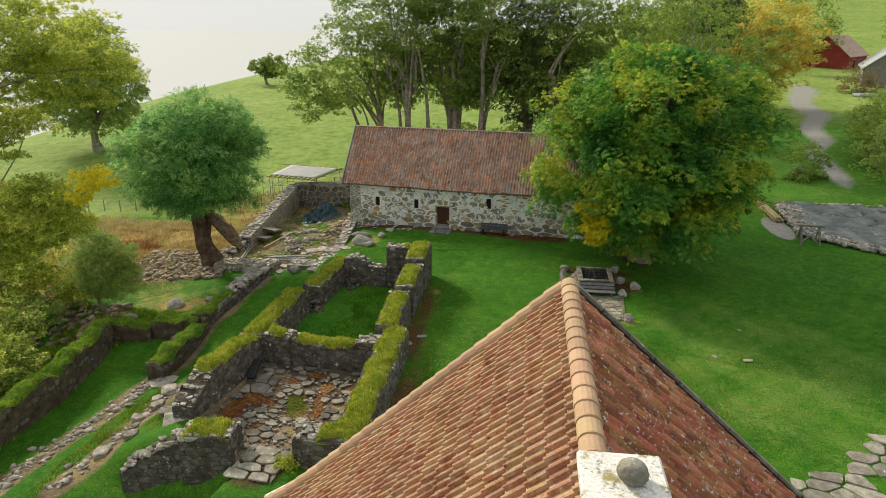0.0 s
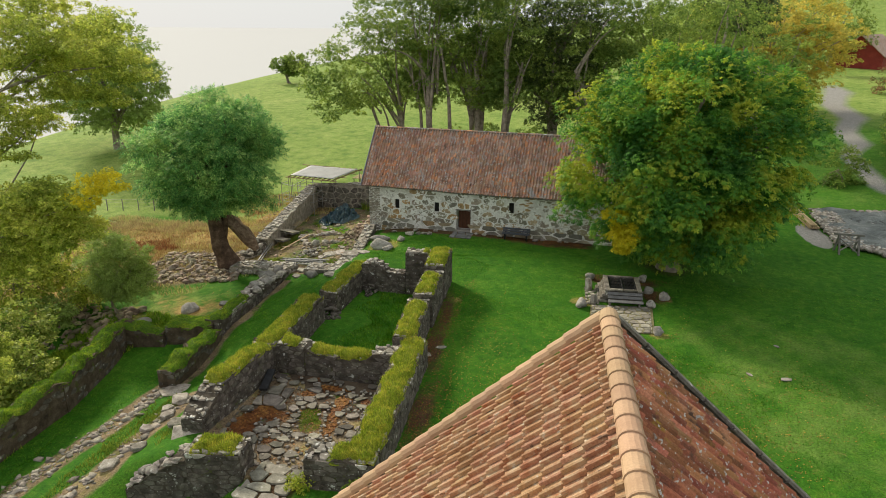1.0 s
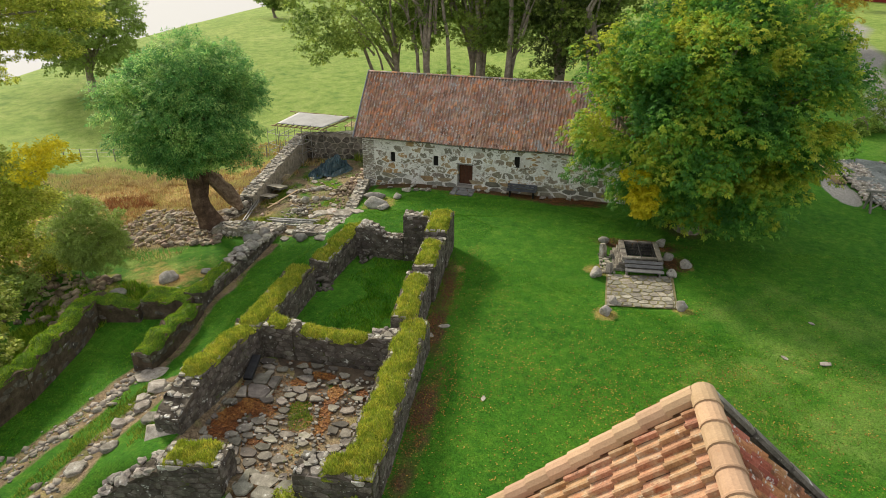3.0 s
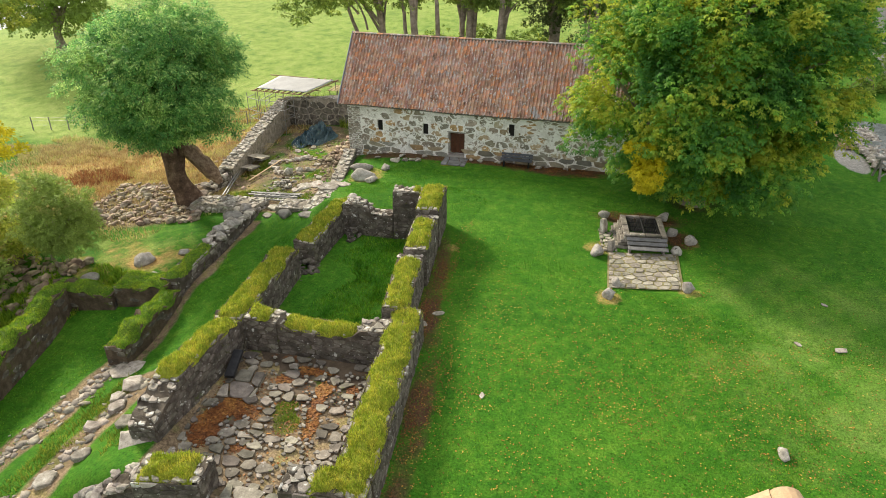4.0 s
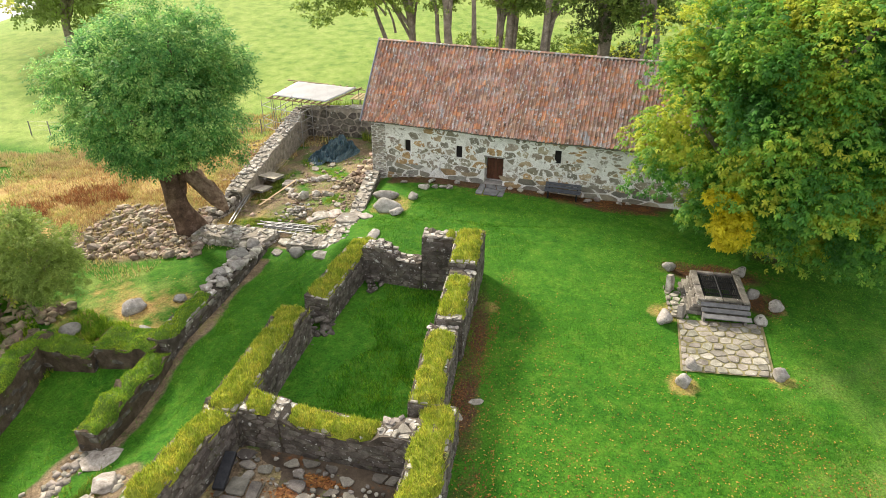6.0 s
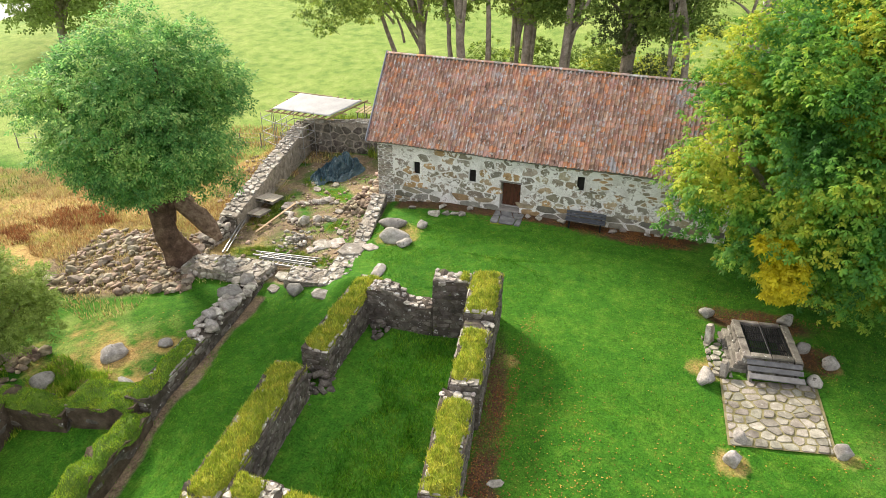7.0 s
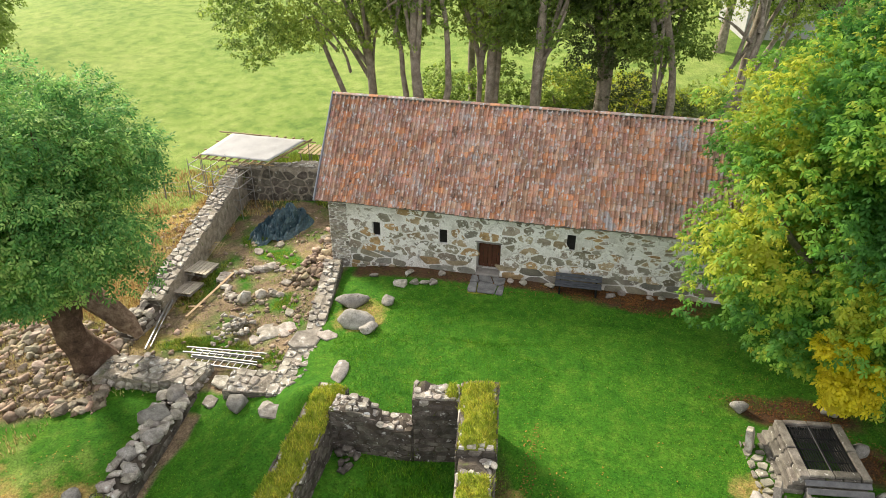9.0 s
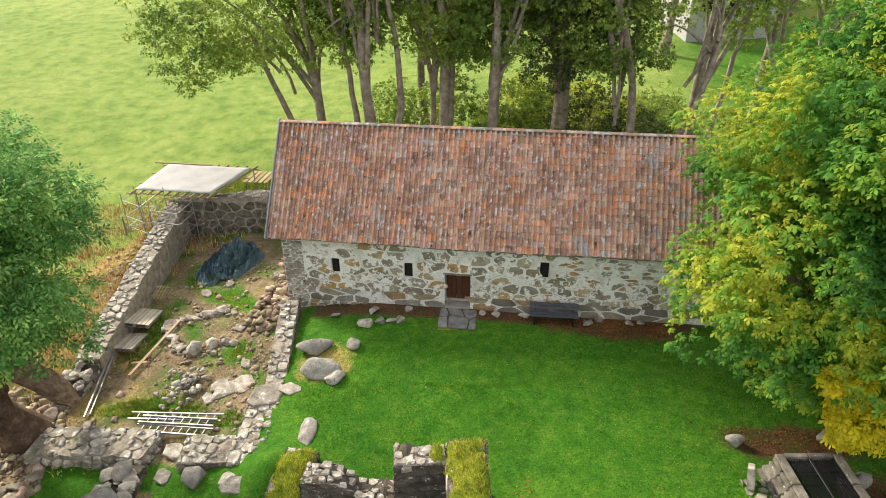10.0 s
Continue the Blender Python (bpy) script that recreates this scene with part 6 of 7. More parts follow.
boulder(-5.6, -8.9, 0.4, 0.3, 0.14, label="flat grey slab beside the wall stump", meshes=STONES[6:], name="slab")
boulder(-7.55, -20.95, 0.75, 0.55, 0.1, label="large flat slab at the garden wall's end", meshes=STONES[6:], name="slab")
boulder(-6.5, -21.9, 0.45, 0.4, 0.25, label="angular grey block beside the slab", meshes=STONES[:6], name="block")
for x, y, r in ((-6.2, -23.2, 0.5), (-6.6, -22.7, 0.42), (-6.4, -24.2, 0.4), (-6.1, -26.6, 0.5), (-5.6, -25.6, 0.42), (-4.9, -24.2, 0.5)):
    boulder(x, y, r * 0.85, r * 0.6, 0.28, label="angular pale block fallen from the ruin", meshes=STONES[6:], name="block", group="fallen blocks")
lean = tagged(new("leaning_slab", STONES[8]), "large pale slab leaning against the ruin's broken end", "stone")
lean.matrix_world = pose(-3.5, -25.55, -0.9, 38, -14, 12) @ Matrix.Diagonal((0.85, 1.0, 0.5, 1))
rs = np.random.default_rng(21)
RUB = [(-18.7, -10.9), (-12.0, -9.4), (-13.4, -4.6), (-19.2, -5.2)]  # the stony slope round the ash tree


def on_slope(s, t):
    return tuple((RUB[0][k] * (1 - s) + RUB[1][k] * s) * (1 - t) + (RUB[3][k] * (1 - s) + RUB[2][k] * s) * t for k in (0, 1))


for i in range(110):
    x, y = on_slope(rs.uniform(0, 1), rs.uniform(0, 1) ** 1.2)
    s = 0.14 + 0.24 * rs.uniform(0, 1) ** 2
    boulder(x, y, s, s * rs.uniform(0.6, 1), s * 0.7, seed=i, label="loose fieldstone in the rubble heap", meshes=FIELD, name="fieldstone", group="fieldstones in the heap", tilt=25)
spots = []
for i in range(1500):
    x, y = on_slope(rs.uniform(-0.06, 1.03), 1.08 * rs.uniform(0, 1) ** 1.4 - 0.03 if i % 2 else rs.uniform(0, 1))
    s = 0.04 + 0.2 * rs.uniform(0, 1) ** 2.5
    if noise.noise(Vector((x * 0.7, y * 0.7, 0))) > -0.25:
        spots.append((x, y, float(ground_z(x, y)) + s * 0.25, s))
for i in range(200):
    x, y = -16.3 + rs.normal(0, 0.6), rs.uniform(-1, 6)
    s = rs.uniform(0.05, 0.16)
    spots.append((x + 0.12 * (6 - y), y, float(ground_z(x, y)) + s * 0.3, s))
heap("rubble", "heap of loose brown and grey fieldstones", spots, 3)
spots = []
for i in range(4200):  # the dug-over yard
    x, y = rs.uniform(-13.0, -6.2), rs.uniform(-6.8, 6.5)
    dens = 0.25 + 0.75 * (abs(math.hypot((x + 9.8) / 1.4, (y + 1.1) / 1.4) - 1) < 0.22) + 0.6 * (x > -7.6)
    if rs.uniform(0, 1) < dens * 0.8:
        s = 0.02 + 0.13 * rs.uniform(0, 1) ** 3.5
        spots.append((x, y, float(ground_z(x, y)) + s * 0.2, s))
heap("rubble", "scattered rubble over the bare yard", spots, 4)
spots = [(-9.05 + 0.32 * rs.normal(), -4.5 + 0.55 * rs.normal(), -1.0 + 0.22 * rs.uniform(), rs.uniform(0.06, 0.17)) for _ in range(60)]
heap("rubble", "small pile of grey stones in the yard", spots, 44, material=m_cap_i)
spots = [(x, y, float(ground_z(x, y)) + 0.05 + 0.3 * rs.uniform(), rs.uniform(0.08, 0.24)) for x, y in zip(rs.uniform(-8.1, -6.7, 170), rs.uniform(-1.2, 6.4, 170))]
heap("rubble", "stones tumbled along the barn's yard wall", spots, 45)
for i in range(34):
    t = i / 34 * 2 * math.pi
    if 0.3 < t < 1.2:
        continue
    x, y = -9.8 + 1.35 * math.cos(t) + rs.normal(0, 0.2), -1.1 + 1.4 * math.sin(t) + rs.normal(0, 0.2)
    s = rs.uniform(0.08, 0.2)
    boulder(x, y, s, s * 0.75, s * 0.8, seed=i, label="grey stone in a ring of old footings", meshes=FIELD, name="footing_stone", group="ring of footing stones", tilt=15)
for x, y, r in ((-7.7, -4.4, 0.5), (-6.95, -4.3, 0.45), (-7.2, -3.3, 0.3), (-8.6, -4.6, 0.25), (-9.0, -3.9, 0.3), (-9.1, -4.3, 0.28), (-11.0, 1.8, 0.35), (-10.2, 2.6, 0.3), (-8.0, 3.2, 0.42), (-7.6, 2.4, 0.35), (-7.4, 1.4, 0.3), (-11.8, -6.4, 0.22), (-7.9, -8.6, 0.4), (-7.2, 0.2, 0.35)):
    boulder(x, y, r, r * 0.7, 0.14, label="flat stone lying in the bare yard", meshes=STONES[6:], name="slab", group="slabs in the yard")
spots = []
for px, py, qx, qy, w, n in ((-8.2, -20.6, -9.1, -29.2, 0.45, 260), (-6.3, -21.6, -6.4, -28.8, 0.35, 110)):
    for i in range(n):
        t = rs.uniform(0, 1)
        x, y = px + t * (qx - px) + rs.normal(0, w * 0.6), py + t * (qy - py) + rs.normal(0, 0.1)
        s = 0.06 + 0.17 * rs.uniform(0, 1) ** 1.8
        spots.append((x, y, float(ground_z(x, y)) + s * 0.1, s))
heap("rubble", "line of half-buried footing stones in the grass", spots, 5, [chip_mesh(95 + i, 0.35, 14, 0) for i in range(6)], m_pale_i)
spots = []
for x, y, zb, n, sp in ((-3.55, -14.0, -0.95, 46, 0.42), (-3.1, -13.75, -0.95, 22, 0.35), (-3.5, -25.5, -1.6, 40, 0.45), (2.0, -26.4, -0.85, 16, 0.3), (-2.2, -10.3, -0.85, 14, 0.3), (-4.4, -14.3, -1.2, 16, 0.3), (-3.7, -27.6, -3.0, 30, 0.6)):
    for i in range(n):  # heaped highest in the middle
        dx, dy = rs.normal(0, sp, 2)
        s = rs.uniform(0.08, 0.24)
        spots.append((x + dx, y + dy, zb + 0.55 * math.exp(-(dx * dx + dy * dy) / (sp * sp)) * rs.uniform(0.2, 1.0) + s * 0.3, s))
heap("rubble", "stones fallen from the broken wall ends", spots, 46, material=m_ruin_i)
spots = [(rs.uniform(-19, -14.5), rs.uniform(-18.5, -14.5), 0, rs.uniform(0.1, 0.32)) for i in range(160)]
heap("rubble", "stony bank under the bushes", [(x, y, float(ground_z(x, y)) + s * 0.3, s) for x, y, _, s in spots], 6)


# ---- slabs laid flat ----
def flags(parent, poly_w, poly_h, m, sx, sy, seed, zf, proud=(0.02, 0.05), gap=0.03, keep=None, most=200, name="flagstone", mat=None, shrink=0.0, rest=None):
    """Irregular flagstones over a rectangle, laid through the plan transform m."""
    rng = random.Random(seed)
    arrays = []
    for poly in cells(poly_w, poly_h, sx, sy, seed, 0.42):
        cx, cy = sum(p[0] for p in poly) / len(poly), sum(p[1] for p in poly) / len(poly)
        c = m @ Vector((cx, cy, 0))
        if keep and not keep(c.x, c.y):
            continue
        base = zf(c.x, c.y) + rng.uniform(-0.01, 0.02)
        arrays.append(stone_arrays(poly, lambda u, v, d: ((m @ Vector((u, v, 0))).x, (m @ Vector((u, v, 0))).y, base + d), rng.uniform(*proud), gap, rng, 1.0, shrink))
    lay(parent, arrays, name, mat or m_flag, rest or mat or m_flag, most, "chippings")


# the well: a stone kerb with a grated shaft, plank front and flagged apron
well = holder("well", "square stone-kerbed well with iron grating and grey planks", "well")
WELL = Matrix.Translation((11.46, -8.25, 0)) @ Matrix.Rotation(radians(6.5), 4, "Z")
WZ = 0.5
rngw = random.Random(8)
for side, (x0, x1, y0, y1) in (("a", (-0.98, -0.7, -1.1, 1.08)), ("b", (0.7, 0.98, -1.1, 1.08)), ("c", (-0.7, 0.7, 0.9, 1.08)), ("d", (-0.7, 0.7, -1.1, -0.84))):
    for k in range(5):
        z0 = -0.35 + k * 0.16
        out = (4 - k) * 0.1 if side == "a" else 0.0
        long_y = side in "ab"
        n = 4 if long_y else 3
        for i in range(n):
            a, b = ((y0, y1) if long_y else (x0, x1))
            s0, s1 = a + (b - a) * i / n, a + (b - a) * (i + 1) / n
            cx, cy = ((x0 + x1) / 2 - out / 2, (s0 + s1) / 2) if long_y else ((s0 + s1) / 2, (y0 + y1) / 2)
            sx, sy = ((x1 - x0) + out, s1 - s0 - 0.012) if long_y else (s1 - s0 - 0.012, y1 - y0)
            part("kerb_stone", box_bm((sx, sy, 0.152), WELL @ pose(cx + rngw.uniform(-0.03, 0.03), cy + rngw.uniform(-0.02, 0.02), z0 + 0.08, rngw.uniform(-1, 1), rngw.uniform(-1, 1), rngw.uniform(-3, 3)), 0.02), m_kerb, well)
for x, y, sx, sy in ((-0.83, 0.5, 0.26, 1.1), (-0.83, -0.6, 0.27, 1.05), (0.84, 0.5, 0.25, 1.1), (0.83, -0.6, 0.24, 1.05), (-0.36, 1.0, 0.66, 0.17), (0.34, 1.0, 0.68, 0.17), (-0.36, -0.97, 0.66, 0.24), (0.34, -0.96, 0.68, 0.24)):
    part("coping_slab", box_bm((sx, sy, 0.09), WELL @ pose(x, y, WZ + 0.02 + rngw.uniform(0, 0.015)), 0.02), m_kerb, well)
# shallow plate; the shaft's deep shade is put into its colour
part("shaft", box_bm((1.4, 1.74, 0.06), WELL @ pose(0, 0.03, -0.3)), m_dark, well, "near-black plate for the darkness of the well shaft")
grate = part("grating", box_bm((0.08, 1.74, 0.06), WELL @ pose(0, 0.03, WZ + 0.0), 0.01), m_iron, well, "black iron grating")
for i in range(19):
    part("grate_bar", box_bm((0.03, 1.72, 0.02), WELL @ pose(-0.66 + 0.0733 * i, 0.03, WZ - 0.05)), m_iron, grate)
for x in (-0.66, 0.66):
    part("grate_frame", box_bm((0.06, 1.74, 0.05), WELL @ pose(x, 0.03, WZ - 0.02)), m_iron, grate)
for i in range(3):
    part("grate_bar", box_bm((1.36, 0.03, 0.02), WELL @ pose(0, -0.45 + 0.45 * i, WZ - 0.035)), m_iron, grate)
for i, (y, z, t) in enumerate(((-1.2, 0.4, 35), (-1.38, 0.27, 40), (-1.62, 0.14, 12))):
    part("plank", box_bm((1.78, 0.24 if i == 2 else 0.17, 0.05), WELL @ pose(0.05 + 0.02 * i, y, z, t, 0, 0), 0.012), m_oldplank, well, "weathered grey plank")
for x in (-0.7, 0.8):
    part("bracket", box_bm((0.09, 0.4, 0.3), WELL @ pose(x, -1.4, -0.05), 0.01), m_greywood, well)
AP = Matrix(((0.985, -0.03, 0, 10.12), (0.175, 1.0, 0, -13.1), (0, 0, 1, 0), (0, 0, 0, 1)))  # a skewed plot before the well
apron = tagged(sheet("apron", [tuple(AP @ Vector(p)) for p in ((-0.05, 0, -0.22), (3.1, 0, -0.22), (3.1, 3.1, -0.15), (-0.05, 3.1, -0.15))], [(0, 1, 2, 3)], m_joint), "mossy apron of irregular flagstones before the well", "paving", kind="structure")
LATER.append((flags, (apron, 3.0, 3.1, AP, 0.42, 0.34, 61, lambda x, y: -0.185 + 0.022 * (y + 11.5)), dict(gap=0.02, proud=(0.008, 0.02), mat=m_paving, shrink=0.13)))
LATER.append((flags, (apron, 0.75, 2.3, WELL @ Matrix.Translation((-1.95, -1.5, 0)), 0.3, 0.3, 62, lambda x, y: -0.16), dict(mat=m_paving, shrink=0.2)))
for x, y, h in ((-1.7, 0.6, 0.5), (-1.5, -1.3, 0.35)):
    ob = tagged(new("upright_slab", STONES[7]), "upright slab set beside the well", "stone", "slabs beside the well")
    ob.matrix_world = WELL @ pose(x, y, h * 0.3 - 0.1, 80, 0, 80 + 10 * x) @ Matrix.Diagonal((0.35, h, 0.35, 1))

# doorstep and barn bench
doorstep = tagged(sheet("doorstep", [(-0.2, -0.05, -0.01), (-0.1, -1.5, -0.03), (1.4, -1.4, -0.03), (1.4, -0.1, -0.01)], [(0, 1, 2, 3)], m_soil), "cracked grey flagstones before the barn door", "doorstep", kind="structure")
LATER.append((flags, (doorstep, 1.5, 1.35, Matrix.Translation((-0.15, -1.45, 0)), 0.72, 0.75, 64, lambda x, y: 0.02), dict(mat=m_step, proud=(0.02, 0.04), keep=lambda x, y: y > -1.35 + 0.3 * x or x > 0.3)))
bench = holder("bench", "dark blue-grey slatted bench against the barn wall", "bench")
for y, z, rx in ((-0.5, 0.42, 0), (-0.65, 0.42, 0), (-0.8, 0.41, 0), (-0.38, 0.52, 68), (-0.34, 0.66, 72)):
    part("slat", box_bm((1.86, 0.125, 0.035), pose(4.33, y, z, rx), 0.006), m_bench, bench)
for x in (3.6, 5.06):
    part("leg", box_bm((0.07, 0.42, 0.44), pose(x, -0.62, 0.2), 0.01), m_iron, bench)
    part("back_post", box_bm((0.07, 0.05, 0.32), pose(x, -0.33, 0.55, -12), 0.01), m_iron, bench)


# ---- the yard ----
m_palewood = surface("sun_bleached_wood", [(0.36, 0.31, 0.25), (0.52, 0.46, 0.38)], 4, 60, 0.85, 0.4, "object", 0.2)


def pallet_parts(ob):
    for i in range(7):
        part("deck_board", box_bm((1.2, 0.1, 0.022), pose(0, -0.345 + 0.115 * i, 0.13), 0.004), m_palewood, ob)
    for y in (-0.35, 0, 0.35):
        part("stringer", box_bm((1.2, 0.09, 0.08), pose(0, y, 0.075), 0.005), m_greywood, ob)
    for x in (-0.5, 0, 0.5):
        part("bottom_board", box_bm((0.1, 0.8, 0.022), pose(x, 0, 0.022), 0.004), m_greywood, ob)


pallet = holder("pallet", "weathered wooden pallet lying against the yard wall", "pallet", "pallets")
pallet_parts(pallet)
pallet.matrix_world = pose(-12.6, -2.1, -1.2, 4, 12, 96) @ Matrix.Scale(1.2, 4)
copy_thing(pallet, pose(-12.72, -0.7, -1.03, 10, 14, 100) @ Matrix.Scale(1.2, 4))
trellis = holder("trellis", "small bundle of pale laths leaning on the wall", "laths")
for i in range(4):
    bar((-13.0 + 0.14 * i, 0.7, -0.9), (-13.05 + 0.14 * i, 1.6, -0.75), 0.035, 0.02, "lath", m_pine, trellis)
for i in range(3):
    bar((-13.1, 0.85 + 0.28 * i, -0.82 + 0.05 * i), (-12.45, 0.85 + 0.28 * i, -0.82 + 0.05 * i), 0.035, 0.02, "lath", m_pine, trellis)
for a, b, nm, lb, mt, w in (((-12.1, -6.1, -1.32), (-12.8, -3.0, -1.0), "pipe", "pale grey pipe lying along the yard wall", m_alu, 0.07), ((-12.0, -5.9, -1.34), (-12.65, -3.1, -1.05), "pipe", "pale grey pipe lying along the yard wall", m_alu, 0.05), ((-11.6, -3.9, -1.22), (-11.2, -0.4, -1.12), "plank", "long plank lying in the yard grass", m_pine, 0.12), ((-11.9, -3.2, -1.22), (-11.3, -3.1, -1.2), "plank", "short plank lying in the yard grass", m_pine, 0.12), ((-12.4, -6.6, -1.3), (-11.2, -6.9, -1.3), "stick", "thin stick on the bare soil", m_greywood, 0.05)):
    ob = holder(nm, lb, nm)
    bar(a, b, w, w if nm == "pipe" else 0.035, "rod" if nm == "pipe" else "board", mt, ob, bevel=0.008)


def ladder_thing(label, a, b, width):
    ob = holder("ladder", label, "ladder", "ladders on the ground")
    a, b = Vector(a), Vector(b)
    side = (b - a).cross(Vector((0, 0, 1))).normalized() * width / 2
    for s in (side, -side):
        bar(a + s, b + s, 0.05, 0.07, "rail", m_alu, ob)
    n = int((b - a).length / 0.28)
    for i in range(1, n):
        p = a + (b - a) * i / n
        bar(p + side, p - side, 0.035, 0.035, "rung", m_alu, ob)
    return ob


ladder_thing("pale aluminium ladder lying across the yard", (-10.25, -6.2, -0.95), (-6.9, -6.2, -0.74), 0.3)
ladder_thing("pale aluminium ladder lying across the yard", (-9.8, -6.72, -0.95), (-7.0, -6.92, -0.72), 0.32)
ladder_thing("pale aluminium ladder lying across the yard", (-9.75, -6.38, -0.88), (-7.0, -6.52, -0.67), 0.3)

# stones ringing a shallow pit, slabs and a small pile
rng_yard = random.Random(77)
RING = [(-10.0, -2.45), (-10.76, -1.85), (-11.35, -1.3), (-11.6, -0.7), (-11.3, -0.3), (-10.65, -0.05), (-10.1, 0.15), (-9.6, 0.3), (-8.95, 0.2)]
for k in range(26):
    q = k / 26 * (len(RING) - 1)
    i, f = int(q), q - int(q)
    x = RING[i][0] * (1 - f) + RING[i + 1][0] * f + rng_yard.uniform(-0.12, 0.12)
    y = RING[i][1] * (1 - f) + RING[i + 1][1] * f + rng_yard.uniform(-0.12, 0.12)
    r = rng_yard.uniform(0.13, 0.31)
    ob = tagged(new("kerb_stone", STONES[rng_yard.randrange(len(STONES))]), "grey stone in a ring round a shallow pit", "stone", "stones round the pit")
    ob.matrix_world = pose(x, y, float(ground_z(x, y)) + r * 0.3, rng_yard.uniform(-12, 12), rng_yard.uniform(-12, 12), rng_yard.uniform(0, 360)) @ Matrix.Diagonal((r * 1.25, r * 0.85, r * 0.8, 1))
for x, y, r, lb in ((-9.1, -2.0, 0.34, "rounded boulder"), (-8.55, -1.85, 0.26, "rounded boulder"), (-9.75, -2.3, 0.4, "rounded boulder"), (-8.2, -1.95, 0.2, "rounded boulder")):
    ob = tagged(new("boulder", COBBLES[rng_yard.randrange(len(COBBLES))]), lb + " at the edge of the shallow pit", "stone", "stones round the pit")
    ob.matrix_world = pose(x, y, float(ground_z(x, y)) + r * 0.4, 0, 0, rng_yard.uniform(0, 360)) @ Matrix.Diagonal((r * 1.1, r * 0.85, r * 0.8, 1))
for x, y, r, turn in ((-7.5, -4.75, 0.62, 25), (-6.75, -4.5, 0.52, 70), (-8.35, -0.9, 0.3, 10), (-7.9, -5.1, 0.36, 130)):
    ob = tagged(new("slab", STONES[rng_yard.randrange(len(STONES))]), "flat pale slab lying on the yard soil", "stone", "flat slabs in the yard")
    ob.matrix_world = pose(x, y, float(ground_z(x, y)) + 0.06, 4, -4, turn) @ Matrix.Diagonal((r, r * 0.72, 0.13, 1))

# crumpled dark netting thrown over a heap against the wall
def netting_height(x, y):
    """Height over the yard of the draped netting; x, y from its middle."""
    r = math.hypot(x / 1.25, y / 1.9)
    fold = x * 0.8 + y * 0.35 + 0.5 * noise.noise(Vector((x * 1.1, y * 0.9, 8.2)))
    crease = abs(noise.noise(Vector((fold * 3.4, y * 0.8, 1.3)))) + 0.7 * abs(noise.noise(Vector((fold * 7.5, y * 1.7, 4.1)))) + 0.4 * abs(noise.noise(Vector((x * 13, y * 10, 2.2))))
    peak = 0.68 * max(0.0, 1 - math.hypot((x - 0.25) / 1.15, (y - 0.75) / 1.35)) + 0.45 * max(0.0, 1 - r) ** 0.5
    return max(-0.06, peak + 0.8 * (0.42 - crease) * min(1.0, 2.2 * max(0.0, 1.12 - r)) - (0.3 * max(0.0, r - 0.95)))


net = holder("tarpaulin", "crumpled blue-black netting heaped by the wall", "tarpaulin")
N = 110
vs, fs = [], []
for i in range(N + 1):
    for j in range(N + 1):
        a, q = 2 * math.pi * j / N, (i / N) * (1.05 + 0.16 * math.sin(6.3 * j / N * 3 + 1) + 0.1 * noise.noise(Vector((math.cos(6.283 * j / N) * 3, math.sin(6.283 * j / N) * 3, 5))))
        x, y = 1.3 * q * math.cos(a), 1.95 * q * math.sin(a)
        z = netting_height(x, y)
        p = Matrix.Rotation(-0.3, 3, "Z") @ Vector((x, y, z))
        vs.append((p.x - 10.95, p.y + 4.3, p.z + float(ground_z(-10.95 + p.x, 4.3 + p.y)) + 0.02))
fs = [(i * (N + 1) + j, (i + 1) * (N + 1) + j, (i + 1) * (N + 1) + j + 1, i * (N + 1) + j + 1) for i in range(N) for j in range(N)]
sheet("sheet", vs, fs, m_tarp, net)

# shelter: white sheet on rafters and scaffold
shelter = holder("shelter", "white sheet roof on rafters and scaffold poles", "shelter")
SH = [Vector((-16.35, 6.25, 1.55)), Vector((-12.2, 6.3, 1.45)), Vector((-10.75, 9.1, 1.92)), Vector((-15.55, 9.1, 1.98))]


def shelter_pt(s, t, dz=0.0):
    p = (SH[0] * (1 - s) + SH[1] * s) * (1 - t) + (SH[3] * (1 - s) + SH[2] * s) * t
    return p + Vector((0, 0, dz))


vs = [tuple(shelter_pt(0.03 + 0.94 * i / 16, 0.06 + 0.86 * j / 12, 0.07 + 0.015 * math.sin(i * 0.9) * math.sin(j * 0.7))) for i in range(17) for j in range(13)]
cloth = sheet("cloth", vs, [(i * 13 + j, i * 13 + 13 + j, i * 13 + 14 + j, i * 13 + j + 1) for i in range(16) for j in range(12)], m_sheet, shelter, "stretched white plastic sheet", smooth=True)
sol = cloth.modifiers.new("thickness", "SOLIDIFY")
sol.thickness = 0.012
for i in range(10):
    s = 0.02 + 0.96 * i / 9
    bar(shelter_pt(s, -0.05, -0.02), shelter_pt(s, 1.03, -0.02), 0.05, 0.1, "rafter", m_pine, shelter)
for t in (0.03, 0.35, 0.68, 0.97):
    bar(shelter_pt(-0.07, t, -0.1), shelter_pt(1.06, t, -0.1), 0.06, 0.06, "purlin", m_pine, shelter)
for s, t in ((0.04, 0.05), (0.97, 0.05), (0.04, 0.95), (0.5, 0.95), (0.97, 0.95)):
    p = shelter_pt(s, t)
    v, f = tube_arrays([(p.x, p.y, float(ground_z(p.x, p.y)) - 0.05), (p.x, p.y, p.z / 2), (p.x, p.y, p.z)], [0.025] * 3, 8)
    sheet("post", v, f, m_greywood, shelter, smooth=True)
for a, b in (((0.04, 0.05), (0.04, 0.95)),):
    for dz in (-0.9,):
        bar(shelter_pt(*a, dz), shelter_pt(*b, dz), 0.04, 0.04, "brace", m_alu, shelter)
scaffold = holder("scaffold", "small metal scaffold frame over the wall's end", "scaffold")
